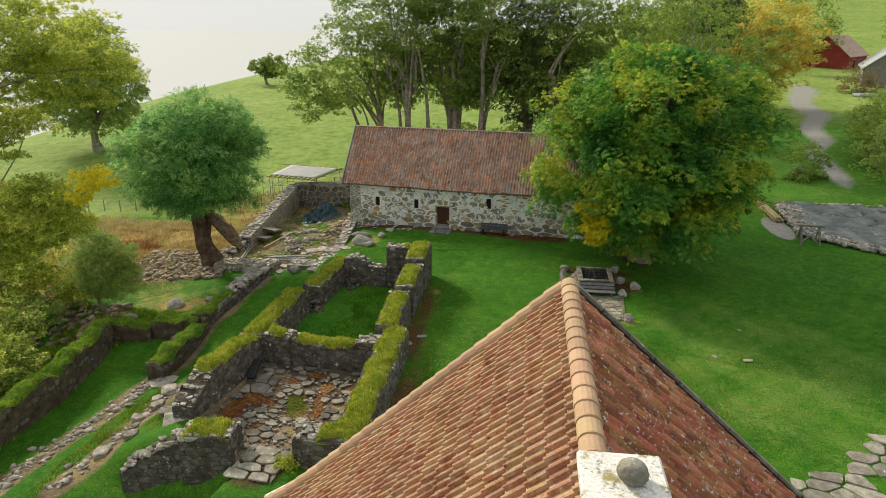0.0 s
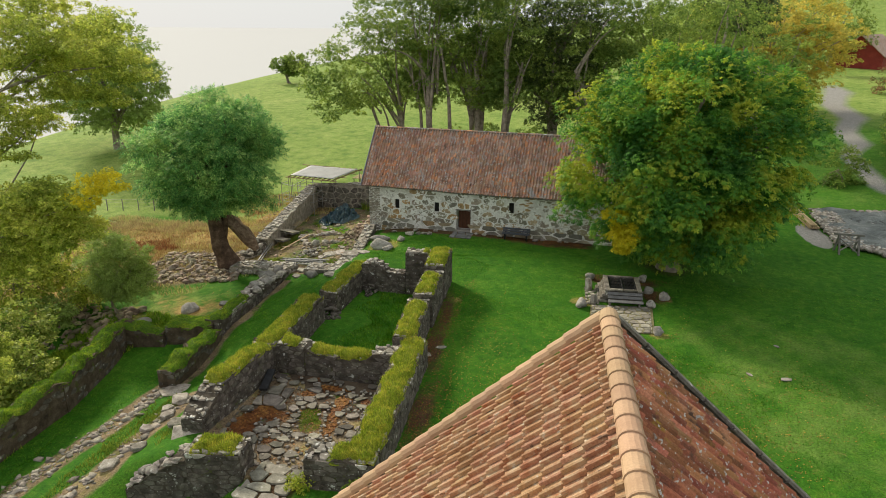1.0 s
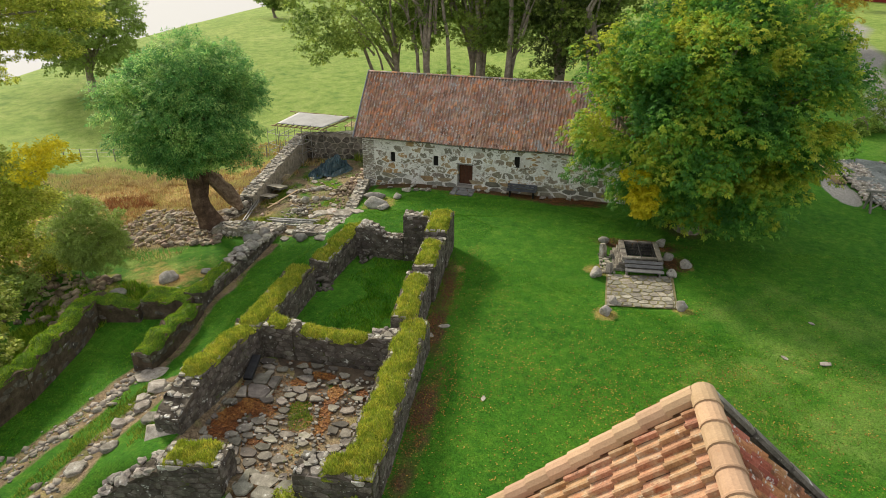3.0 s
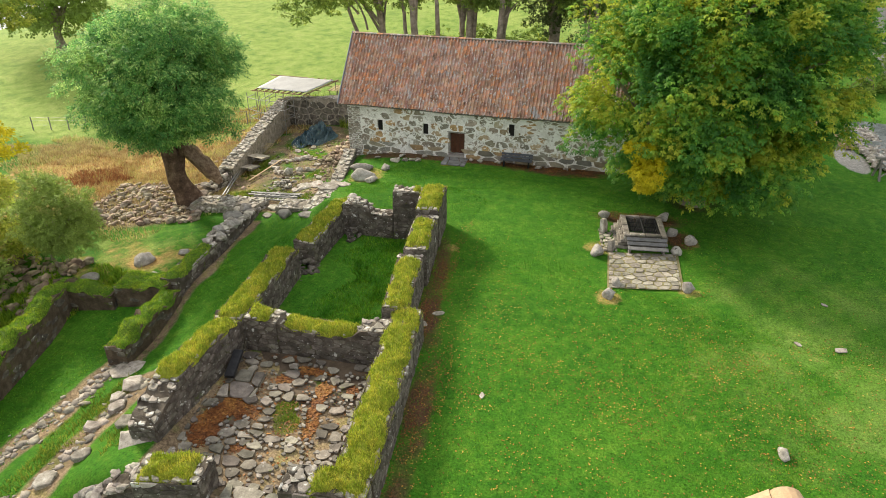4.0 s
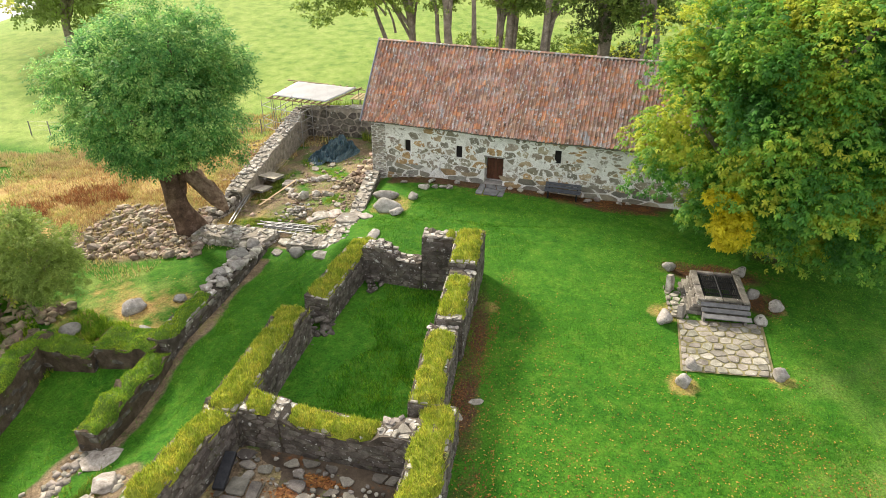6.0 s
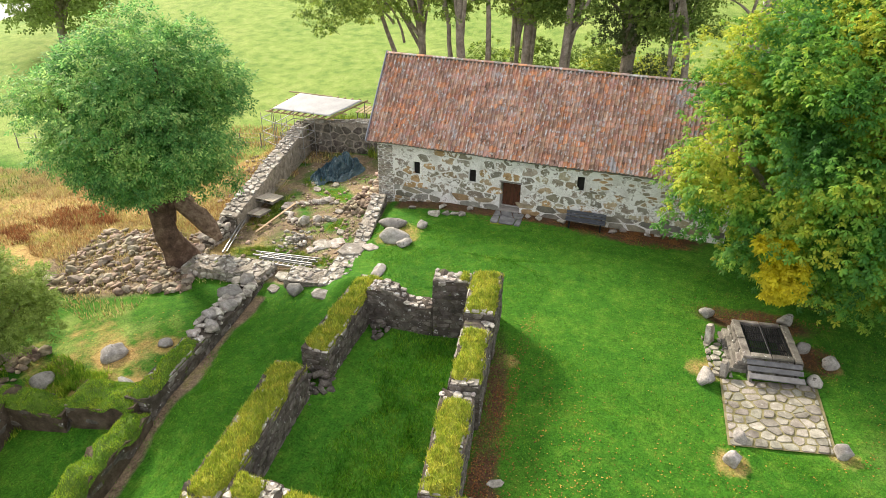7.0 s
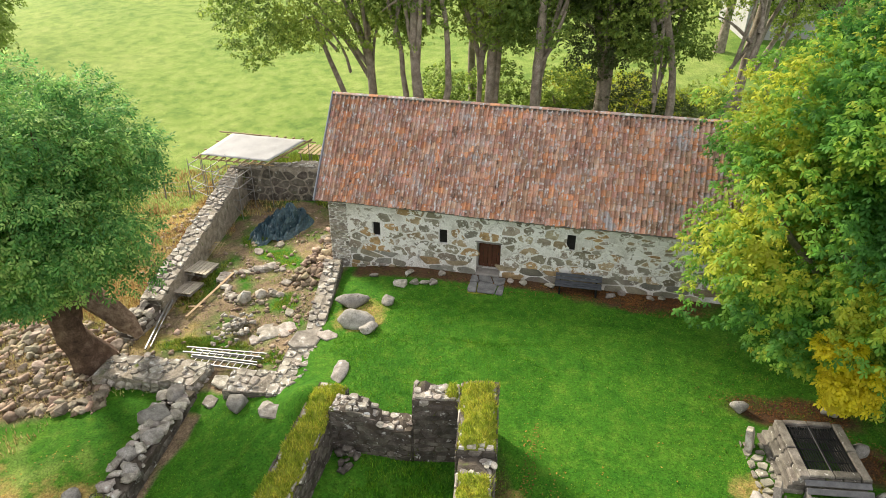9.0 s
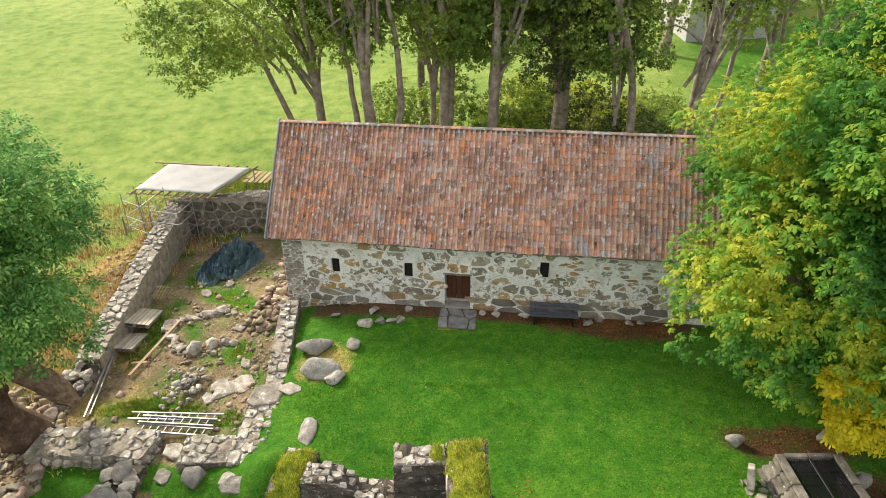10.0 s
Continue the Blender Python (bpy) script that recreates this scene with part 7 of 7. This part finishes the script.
for x, y in ((-14.9, 5.2), (-13.4, 5.0), (-14.8, 6.6), (-13.3, 6.4)):
    gz = float(ground_z(x, y)) - 0.05
    v, f = tube_arrays([(x, y, gz), (x, y, 0.8), (x, y, 1.7)], [0.02] * 3, 8)
    sheet("pole", v, f, m_alu, scaffold, smooth=True)
for z in (-0.2, 0.5, 1.1):
    for a, b in (((-14.9, 5.2), (-13.4, 5.0)), ((-14.8, 6.6), (-13.3, 6.4)), ((-14.9, 5.2), (-14.8, 6.6)), ((-13.4, 5.0), (-13.3, 6.4))):
        bar((*a, z), (*b, z), 0.035, 0.035, "ledger", m_alu, scaffold)

for x, y in ((-17.35, 6.9), (-15.9, 6.2), (-17.2, 7.9), (-15.2, 6.35)):
    gz = float(ground_z(x, y)) - 0.05
    v, f = tube_arrays([(x, y, gz), (x, y, gz + 0.7), (x, y, 1.1)], [0.022] * 3, 8)
    sheet("pole", v, f, m_alu, scaffold, smooth=True)
for z in (-0.75, -0.15, 0.75):
    for a, b in (((-17.35, 6.9), (-15.9, 6.2)), ((-15.9, 6.2), (-15.2, 6.35)), ((-17.35, 6.9), (-17.2, 7.9)), ((-15.2, 6.35), (-14.9, 5.2))):
        bar((*a, z), (*b, z), 0.035, 0.035, "ledger", m_alu, scaffold)
for a, b in (((-13.4, 5.0, -1.0), (-14.9, 5.2, 0.5)), ((-17.35, 6.9, -0.75), (-15.9, 6.2, -0.15))):
    bar(a, b, 0.03, 0.03, "brace", m_alu, scaffold)
platform = holder("platform", "small platform of pale boards beside the sheet roof", "platform")
for i in range(5):
    bar((-11.55 + 0.28 * i, 8.9, 1.12), (-11.3 + 0.28 * i, 10.1, 1.25), 0.2, 0.03, "board", m_pine, platform)
for x, y in ((-11.5, 9.0), (-10.4, 9.0), (-11.3, 10.0), (-10.2, 10.0)):
    bar((x, y, float(ground_z(x, y)) - 0.05), (x, y, 1.1 + 0.1 * (y - 9)), 0.05, 0.05, "post", m_greywood, platform)
bar(shelter_pt(-0.16, 0.98, 0.02), shelter_pt(0.5, 0.97, 0.02), 0.07, 0.07, "pole", m_pine, shelter)

# weeds at the foot of the ruin's end wall
for nm, lb, x, y, h, n, mt in (("shrub", "green leafy weed growing against the ruin's wall", 3.55, -26.2, 0.95, 10, m_chestnut), ("shrub", "yellowing weed at the foot of the ruin's wall", 2.0, -27.2, 0.4, 9, m_turf)):
    weed = holder(nm, lb, "plant")
    gz = float(ground_z(x, y))
    p, o, mids = crown_points([(x, y, gz + h * 0.55, 0.42, 0.4, h * 0.5)], n, 46, 0.22, 801 + n, 0.3)
    leaf_cloud("crown", p, o, 0.085, "plain", mt, weed, 811 + n, 0.25)
    for k, q in enumerate(mids[:6]):
        v, f = tube_arrays([(x, y, gz - 0.05), (x * 0.6 + q[0] * 0.4, y * 0.6 + q[1] * 0.4, gz + h * 0.3), tuple(q)], [0.014, 0.01, 0.005], 6)
        sheet("stem", v, f, m_weed, weed)

# ---- the front room of the ruin ----
room_floor = tagged(sheet("floor", [(-3.0, -26.2, -0.85), (3.2, -26.2, -0.85), (2.6, -19.75, -0.85), (-3.0, -19.75, -0.85)], [(0, 1, 2, 3)], m_floor), "broken flagstone floor strewn with leaves", "floor", kind="structure")
room_floor.location.z = 0.085
LEAFY = [(-2.0, -23.9, 0.5, 0.9), (-1.5, -23.1, 0.75, 0.55), (-1.9, -24.5, 0.5, 0.4), (0.95, -21.6, 0.28, 0.5), (1.0, -22.4, 0.22, 0.6), (1.25, -23.4, 0.2, 0.7), (-0.6, -21.3, 0.35, 0.25), (-0.5, -24.7, 0.4, 0.2), (0.2, -20.7, 0.6, 0.2), (1.9, -21.4, 0.2, 0.35)]
MOSSY = [(0.1, -22.8, 0.42, 0.55), (0.45, -23.4, 0.42, 0.5)]
inside = lambda x, y, spots, k: any(math.hypot((x - a) / c, (y - b) / d) < k for a, b, c, d in spots)
bare = lambda x, y, k: not inside(x, y, LEAFY, 0.85) and not inside(x, y, MOSSY, 0.95) and not (x < -1.3 and -22.9 < y < -21.2) and random.Random(int(x * 91 + y * 37)).random() < k
flat_z = lambda x, y: -0.765
LATER.append((flags, (room_floor, 5.2, 6.2, Matrix.Translation((-2.5, -26.4, 0)) @ Matrix.Rotation(0.06, 4, "Z"), 0.5, 0.4, 71, flat_z), dict(keep=lambda x, y: bare(x, y, 0.56), gap=0.022, proud=(0.012, 0.035), shrink=0.24, rest=m_flag_i)))
LATER.append((flags, (room_floor, 5.2, 6.2, Matrix.Translation((-2.5, -26.4, 0)) @ Matrix.Rotation(-0.05, 4, "Z"), 0.2, 0.17, 73, flat_z), dict(keep=lambda x, y: bare(x, y, 0.4), gap=0.015, proud=(0.01, 0.035), shrink=0.4, most=60, rest=m_flag_i)))
LATER.append((flags, (room_floor, 1.3, 1.5, Matrix.Translation((-2.45, -22.8, 0)) @ Matrix.Rotation(0.12, 4, "Z"), 0.75, 0.8, 74, flat_z), dict(gap=0.02, proud=(0.02, 0.035), shrink=0.1)))
LATER.append((flags, (room_floor, 1.8, 2.0, Matrix.Translation((0.05, -28.2, 0)), 1.05, 0.5, 72, lambda x, y: float(ground_z(x, y)) - 0.02), dict(gap=0.02, proud=(0.02, 0.035), shrink=0.15, mat=m_paving)))
beam = holder("beam", "charred black beam leaning on the ruin wall", "beam")
bar((-2.55, -20.9, -0.15), (-2.35, -22.0, -0.45), 0.34, 0.14, "timber", m_iron, beam, bevel=0.02)


def litter(spots, name, label, size=0.06, mt=None):
    """Fallen leaves: small bent blades flat on the ground. Spots: x, y, rx, ry, count."""
    rng = np.random.default_rng(len(spots) * 17)
    pts = []
    for x, y, rx, ry, n, z in spots:
        a, q = rng.uniform(0, 6.283, n), np.sqrt(rng.uniform(0, 1, n))
        q = q * (1 + 0.28 * np.sin(3 * a + 7 * x) + 0.18 * np.sin(5 * a + 3 * y) + 0.12 * np.sin(9 * a + x))
        px, py = x + rx * q * np.cos(a), y + ry * q * np.sin(a)
        pz = ground_z(px, py) + 0.028 if z is None else np.full(n, z) + rng.uniform(0, 0.05, n)
        pts.append(np.stack([px, py, pz], -1))
    pts = np.concatenate(pts)
    n = len(pts)
    a, t = rng.uniform(0, 6.283, n), rng.uniform(-0.3, 0.3, (n, 2))
    u = np.stack([np.cos(a), np.sin(a), t[:, 0]], -1) * size * rng.uniform(0.6, 1.3, n)[:, None]
    w = np.stack([-np.sin(a), np.cos(a), t[:, 1]], -1) * size * 0.6 * rng.uniform(0.6, 1.3, n)[:, None]
    v = np.stack([pts - u, pts - w, pts + u, pts + w], 1).reshape(-1, 3)
    return tagged(sheet(name, v, np.arange(4 * n).reshape(-1, 4), mt or m_leaf_litter), label, "leaves", kind="stuff")


litter([(a, b, c, d, int(c * d * 3000), -0.755) for a, b, c, d in LEAFY] + [(0, -23.2, 2.3, 2.6, 900, -0.755)], "fallen_leaves", "rust-brown leaves drifted over the ruin floor", 0.055)
litter([(3.2, -14.6, 0.45, 4.6, 1100, None), (3.4, -15.5, 0.9, 4.5, 500, None), (4.5, -22.5, 0.4, 4.5, 700, None), (5.3, -20, 1.8, 7, 350, None), (7.0, -0.8, 2.6, 0.7, 2200, None), (5.0, -0.5, 4.5, 0.35, 900, None), (11.6, -6.1, 2.2, 0.8, 1000, None), (13.3, -8.0, 0.8, 0.9, 300, None), (13, -13, 8, 9, 700, None), (13.5, -19.5, 6, 5, 1500, None), (1.0, -1.0, 3, 0.6, 200, None)], "fallen_leaves", "brown leaves strewn over the lawn", 0.03)
litter([(4.6, -18, 1.6, 9, 900, None), (7.5, -21, 3, 6, 700, None), (13.5, -19, 7, 5, 1500, None), (12, -14, 6, 6, 400, None), (-12, -14, 3, 2.5, 250, None)], "fallen_leaves", "ochre yellow leaves strewn over the lawn", 0.034, mt=m_ochre_leaf)
litter([(9, -14, 14, 13, 1600, None), (2, -5, 8, 4, 500, None)], "clover_flowers", "tiny pale flowers and bright blades in the lawn", 0.022, m_weed)


def tufts(name, label, spots, length, width, mt, seed=0, off=()):
    rng = np.random.default_rng(seed)
    pts = []
    for x, y, rx, ry, n in spots:
        a, q = rng.uniform(0, 6.283, n), np.sqrt(rng.uniform(0, 1, n))
        q = q * (1 + 0.28 * np.sin(3 * a + 7 * x) + 0.18 * np.sin(5 * a + 3 * y) + 0.12 * np.sin(9 * a + x))
        px, py = x + rx * q * np.cos(a), y + ry * q * np.sin(a)
        pts.append(np.stack([px, py, ground_z(px, py) - 0.02], -1))
    pts = np.concatenate(pts)
    for x0, x1, y0, y1 in off:
        pts = pts[~((pts[:, 0] > x0) & (pts[:, 0] < x1) & (pts[:, 1] > y0) & (pts[:, 1] < y1))]
    ob = blades(name, pts, length, width, mt, None, 1.0, label)
    return tagged(ob, category="grass")


tufts("dry_grass", "rank brown grass and bracken on the slope", [(-20, -4, 8, 6, 15000), (-24, -13, 6, 5, 9000), (-17, 6, 5, 4, 7000), (-16.5, 9, 6, 3, 4000)], 0.22, 0.02, m_dry, 3, ((-19.3, -11.5, -10.8, -4.4),))
tufts("hay_grass", "pale golden grass along the field edge", [(-24, 0.5, 7, 1.6, 9000), (-30, -1.5, 5, 1.5, 4000)], 0.3, 0.02, m_straw, 23)
tufts("straw", "pale dead grass beside the yard wall", [(-15.8, 0, 1.4, 7, 7000), (-17, -4.5, 3, 2, 3500), (-16, -7.5, 4, 3, 2500), (-20, -4, 8, 6, 12000)], 0.16, 0.02, m_straw, 13)
tufts("bracken", "rusty dead bracken on the slope", [(-22.4 + 1.9 * math.cos(2.4 * i) * (i / 14) ** 0.5, -4.4 + 1.5 * math.sin(2.4 * i) * (i / 14) ** 0.5, 0.6, 0.4, 150) for i in range(14)] + [(-20.4, -4.4, 0.7, 0.5, 400), (-24.5, -6.5, 1.3, 0.7, 700), (-23.2, -7.2, 0.6, 0.4, 250), (-15.4, 3.5, 0.6, 1.4, 700), (-18.5, -12.6, 1.2, 0.5, 600)], 0.26, 0.022, m_bracken, 14)
tufts("weeds", "green weeds growing through the yard", [(-10.2, -5.5, 1.3, 0.6, 2600), (-6.7, -6.2, 0.5, 0.4, 600), (-12.1, -1.6, 0.4, 1.8, 1800), (-7.7, -2.5, 0.5, 0.5, 500), (-9.6, -7.2, 0.5, 0.4, 400), (-7.6, -6.6, 0.5, 0.4, 350), (-11.7, 2.8, 0.7, 0.6, 800), (-8.5, -5.5, 0.8, 0.4, 500), (-9.5, -1.0, 3.2, 5.0, 1600), (-4.8, -24, 0.5, 1.6, 1200), (-6.9, -22.5, 0.4, 1.2, 600), (-7.2, -25, 0.6, 3.5, 2600)], 0.14, 0.014, m_weed, 4)
tufts("moss", "bright yellow moss cushions in the yard", [(-10.0, 1.6, 0.9, 0.4, 1600), (-9.1, 0.9, 0.5, 0.3, 900), (-7.9, -2.7, 0.4, 0.4, 400)], 0.05, 0.014, m_turf, 8)
tufts("scrub_grass", "long yellow-green grass under the grove", [(7, 22, 6, 4, 14000), (0, 12, 9, 3.5, 14000), (8, 14, 6, 5, 9000), (-10, 11, 4, 3, 7000)], 0.7, 0.03, m_weed, 5)
tufts("room_grass", "rough dark grass growing inside the ruin", [(0.2, -14, 1.8, 4.6, 9000), (-0.6, -11.5, 1.6, 1.8, 2500), (0.2, -17.6, 1.8, 1.5, 2500)], 0.13, 0.014, m_lawn_blade, 16)
tufts("bank_grass", "long green grass on the bank", [(-15, -19, 2, 3, 9000), (-14, -24, 2, 5, 9000), (-12.4, -15.6, 1.6, 0.9, 3000)], 0.25, 0.018, m_turf_green, 6)
ob = blades("moss", np.concatenate([np.stack([a + c * 0.98 * np.sqrt(q) * np.cos(w), b + d * np.sqrt(q) * np.sin(w), np.full(2200, -0.77)], -1) for a, b, c, d in MOSSY for q, w in [np.random.default_rng(int(a * 9) + 5).uniform(0, 1, (2, 2200)) * np.array([[1], [6.283]])]]), 0.07, 0.014, m_weed, None, 1.0, "green moss in the middle of the ruin floor")
tagged(ob, category="moss")
tufts("lawn_grass", "short mown grass blades of the lawn", [(10, -12, 14, 13, 110000), (0.3, -13, 1.4, 4.5, 5000), (-6, -14.5, 2.2, 6, 12000), (-1, -4.5, 6, 3.2, 20000), (-10.5, -24, 1.6, 7, 12000), (17, -20, 7, 6, 20000)], 0.06, 0.016, m_lawn_blade, 9, ((-3.4, 4, -28, -19), (9.5, 13.3, -13, -6.3), (-7, 11, -1.1, 7), (5, 17.5, -60, -33)))

# ---- beyond the lawn ----
basin = holder("foundation_bed", "stone-edged bed under wet grey sheeting", "excavation")
PB = [(25.1, 3.9), (36.0, -2.6), (41.0, 12.6), (25.2, 12.4)]
vs = []
for i in range(15):
    for j in range(13):
        s, t = i / 14, j / 12
        x = (PB[0][0] * (1 - s) + PB[1][0] * s) * (1 - t) + (PB[3][0] * (1 - s) + PB[2][0] * s) * t
        y = (PB[0][1] * (1 - s) + PB[1][1] * s) * (1 - t) + (PB[3][1] * (1 - s) + PB[2][1] * s) * t
        vs.append((x, y, float(ground_z(x, y)) + 0.2 + 0.13 * math.sin(i * 1.9 + j) + 0.1 * math.sin(j * 2.3 - i * 0.7)))
sheet("sheeting", vs, [(i * 13 + j, i * 13 + 13 + j, i * 13 + 14 + j, i * 13 + j + 1) for i in range(14) for j in range(12)], m_pond, basin, smooth=True)
for k in range(4):
    (ax, ay), (bx, by) = PB[k], PB[(k + 1) % 4]
    n = int(math.hypot(bx - ax, by - ay) / 0.5)
    for i in range(n):
        t = (i + 0.5) / n
        x, y = ax + (bx - ax) * t, ay + (by - ay) * t
        ob = new("edge_stone", STONES[(i * 7 + k) % 6])
        ob.parent = basin
        s = rs.uniform(0.15, 0.34)
        ob.matrix_world = pose(x, y, float(ground_z(x, y)) + 0.12, 0, 0, rs.uniform(0, 360)) @ Matrix.Diagonal((s, s * 0.75, s * 0.75, 1))
spots = [(25.6 + rs.uniform(-0.8, 0.9), 4.0 + yy, 0, rs.uniform(0.1, 0.27)) for yy in rs.uniform(0, 8.4, 330)] + [(25.3 + 10.7 * q, 3.8 - 6.4 * q + rs.uniform(-0.3, 0.7), 0, rs.uniform(0.1, 0.34)) for q in rs.uniform(0, 1, 260)]
heap("rubble", "pale rubble round the covered bed", [(x, y, float(ground_z(x, y)) + 0.18, s) for x, y, _, s in spots], 9, material=m_cap_i)
for i in range(7):
    ob = holder("timber", "long yellow timber stacked beside the bed", "timber", "stacked timbers")
    x = 23.7 + 0.17 * (i % 4)
    z = float(ground_z(24, 10)) + 0.12 + 0.16 * (i // 4)
    bar((x + 0.3, 7.4, z), (x - 0.1 + rs.uniform(-0.15, 0.15), 12.9, z), 0.14, 0.14, "balk", m_pine, ob)
trestle = holder("trestle", "grey wooden trestle standing on the lawn's edge", "trestle")
for x in (24.5, 25.6):
    for s in (-1, 1):
        bar((x + 0.05 * s, 2.6 - 0.45 * s, -0.02), (x, 2.6, 1.2), 0.12, 0.08, "leg", m_greywood, trestle)
bar((24.2, 2.6, 1.22), (25.9, 2.6, 1.22), 0.14, 0.12, "top_rail", m_greywood, trestle)
bar((24.5, 2.3, 0.15), (25.6, 2.45, 1.0), 0.09, 0.06, "brace", m_greywood, trestle)
bar((24.5, 2.45, 1.0), (25.6, 2.3, 0.15), 0.09, 0.06, "brace", m_greywood, trestle)
terrace = tagged(sheet("pavement", [(x, y, float(ground_z(x, y)) + 0.004) for x, y in ((18.7, -26.0), (21.1, -26.0), (23.5, -26.0), (23.5, -23.8), (21.1, -23.8), (18.7, -23.8))], [(0, 1, 4, 5), (1, 2, 3, 4)], m_soil_green), "pale irregular flagstones let into the grass", "paving", kind="structure")
LATER.append((flags, (terrace, 5.4, 6.0, Matrix.Translation((18.4, -26.0, 0)), 0.95, 0.7, 75, lambda x, y: float(ground_z(x, y)) + 0.02), dict(gap=0.04, mat=m_paving, proud=(0.02, 0.04), keep=lambda x, y: (y < -23.4 and x > 18.5) or (abs(x - 0.75 * (y + 24) - 19.6) < 0.9 and random.Random(int(x * 31 + y * 57)).random() < 0.75))))


def far_house(name, label, at, yaw, w, d, h, r, wall_m, roof_m, windows=()):
    """A plain gabled building: walls, two roof planes with overhang, window and door openings with frames."""
    ob = holder(name, label, "house" if "house" in name else "barn")
    m = Matrix.Translation(at) @ Matrix.Rotation(radians(yaw), 4, "Z")
    P = lambda x, y, z: tuple(m @ Vector((x, y, z)))
    vs = [P(x, y, z) for x in (-w / 2, w / 2) for y, z in ((-d / 2, -1.5), (d / 2, -1.5), (d / 2, h), (0, r), (-d / 2, h))]
    sheet("wall", vs, [(4, 3, 2, 1, 0), (5, 6, 7, 8, 9), (0, 1, 6, 5), (1, 2, 7, 6), (4, 0, 5, 9)], wall_m, ob)
    k = (r - h) / (d / 2)
    for s in (-1, 1):
        vs = [P(x, s * y, z) for x in (-w / 2 - 0.4, w / 2 + 0.4) for y, z in ((0, r + 0.15), (d / 2 + 0.4, h - 0.4 * k + 0.15), (d / 2 + 0.4, h - 0.4 * k), (0, r))]
        sheet("roof", vs, [(0, 1, 5, 4), (1, 2, 6, 5), (2, 3, 7, 6), (0, 4, 7, 3), (3, 2, 1, 0), (4, 5, 6, 7)], roof_m, ob)
    for x, z, ww, hh in windows:
        fr = part("window", box_bm((ww + 0.2, 0.1, hh + 0.2), m @ pose(x, -d / 2 - 0.02, z), 0.01), m_sheet, ob)
        part("pane", box_bm((ww, 0.06, hh), m @ pose(x, -d / 2 - 0.06, z)), m_dark, fr)
    return ob


far_house("red_barn", "red weatherboarded barn with a rusty roof", (57, 120, 4.3), 60, 14, 9, 3.6, 7.4, m_red, m_tile_b, ((-3, 1.8, 1.4, 1.8), (2, 2.0, 1.0, 1.0)))
far_house("grey_barn", "grey weathered barn with a pale metal roof", (56.2, 84, 3.4), 75, 16, 9, 4.0, 7.6, m_greywood, m_slate, ((-2, 2.0, 1.4, 1.4), (3, 2.2, 1.0, 1.0)))
far_house("white_house", "white wooden house half hidden by trees", (21.0, 46, 2.6), 10, 8, 7, 4.0, 6.4, m_sheet, m_slate, ((-2.5, 2.4, 1.1, 1.4), (0, 2.4, 1.1, 1.4), (2.5, 2.4, 1.1, 1.4)))
# parked van beyond the lawn
van = holder("van", "small white van parked on the far drive", "van")
VM = Matrix.Translation((60, 128, float(ground_z(60, 128)) + 0.35)) @ Matrix.Rotation(radians(20), 4, "Z")
part("body", box_bm((4.4, 1.9, 1.3), VM @ pose(0, 0, 0.75), 0.15), m_sheet, van)
part("cab", box_bm((2.6, 1.7, 0.7), VM @ pose(-0.3, 0, 1.65), 0.2), m_iron, van, "dark glazed cab")
for x in (-1.4, 1.4):
    for y in (-0.92, 0.92):
        bm = bmesh.new()
        bmesh.ops.create_cone(bm, cap_ends=True, segments=18, radius1=0.33, radius2=0.33, depth=0.2, matrix=VM @ pose(x, y, 0.0, 90))
        part("wheel", bm, m_iron, van)
boat = holder("tarp_stack", "blue-grey sheeting stack lying on the grass", "sheeting")
part("sheet", box_bm((3.2, 1.6, 0.5), Matrix.Translation((47, 66, float(ground_z(47, 66)) + 0.2)) @ Matrix.Rotation(0.5, 4, "Z"), 0.15), m_zinc, boat)
# field fence along the dry slope
fence = holder("fence", "thin weathered field fence of posts and wire", "fence")
for i in range(16):
    x, y = -34 + 1.35 * i, 3.0 + 0.35 * i
    gz = float(ground_z(x, y))
    v, f = tube_arrays([(x, y, gz - 0.1), (x + 0.03, y, gz + 0.5), (x + 0.02, y, gz + 1.05)], [0.045, 0.045, 0.04], 7)
    sheet("post", v, f, m_greywood, fence)
for k in (0.4, 0.75, 1.0):
    pts = [(-34 + 1.35 * i, 3.0 + 0.35 * i, float(ground_z(-34 + 1.35 * i, 3.0 + 0.35 * i)) + k) for i in range(16)]
    v, f = tube_arrays(pts, [0.006] * 16, 4)
    sheet("wire", v, f, m_alu, fence)


# ---- stones, tiles and slabs, laid last ----
for job, args, more in LATER:
    job(*args, **more)
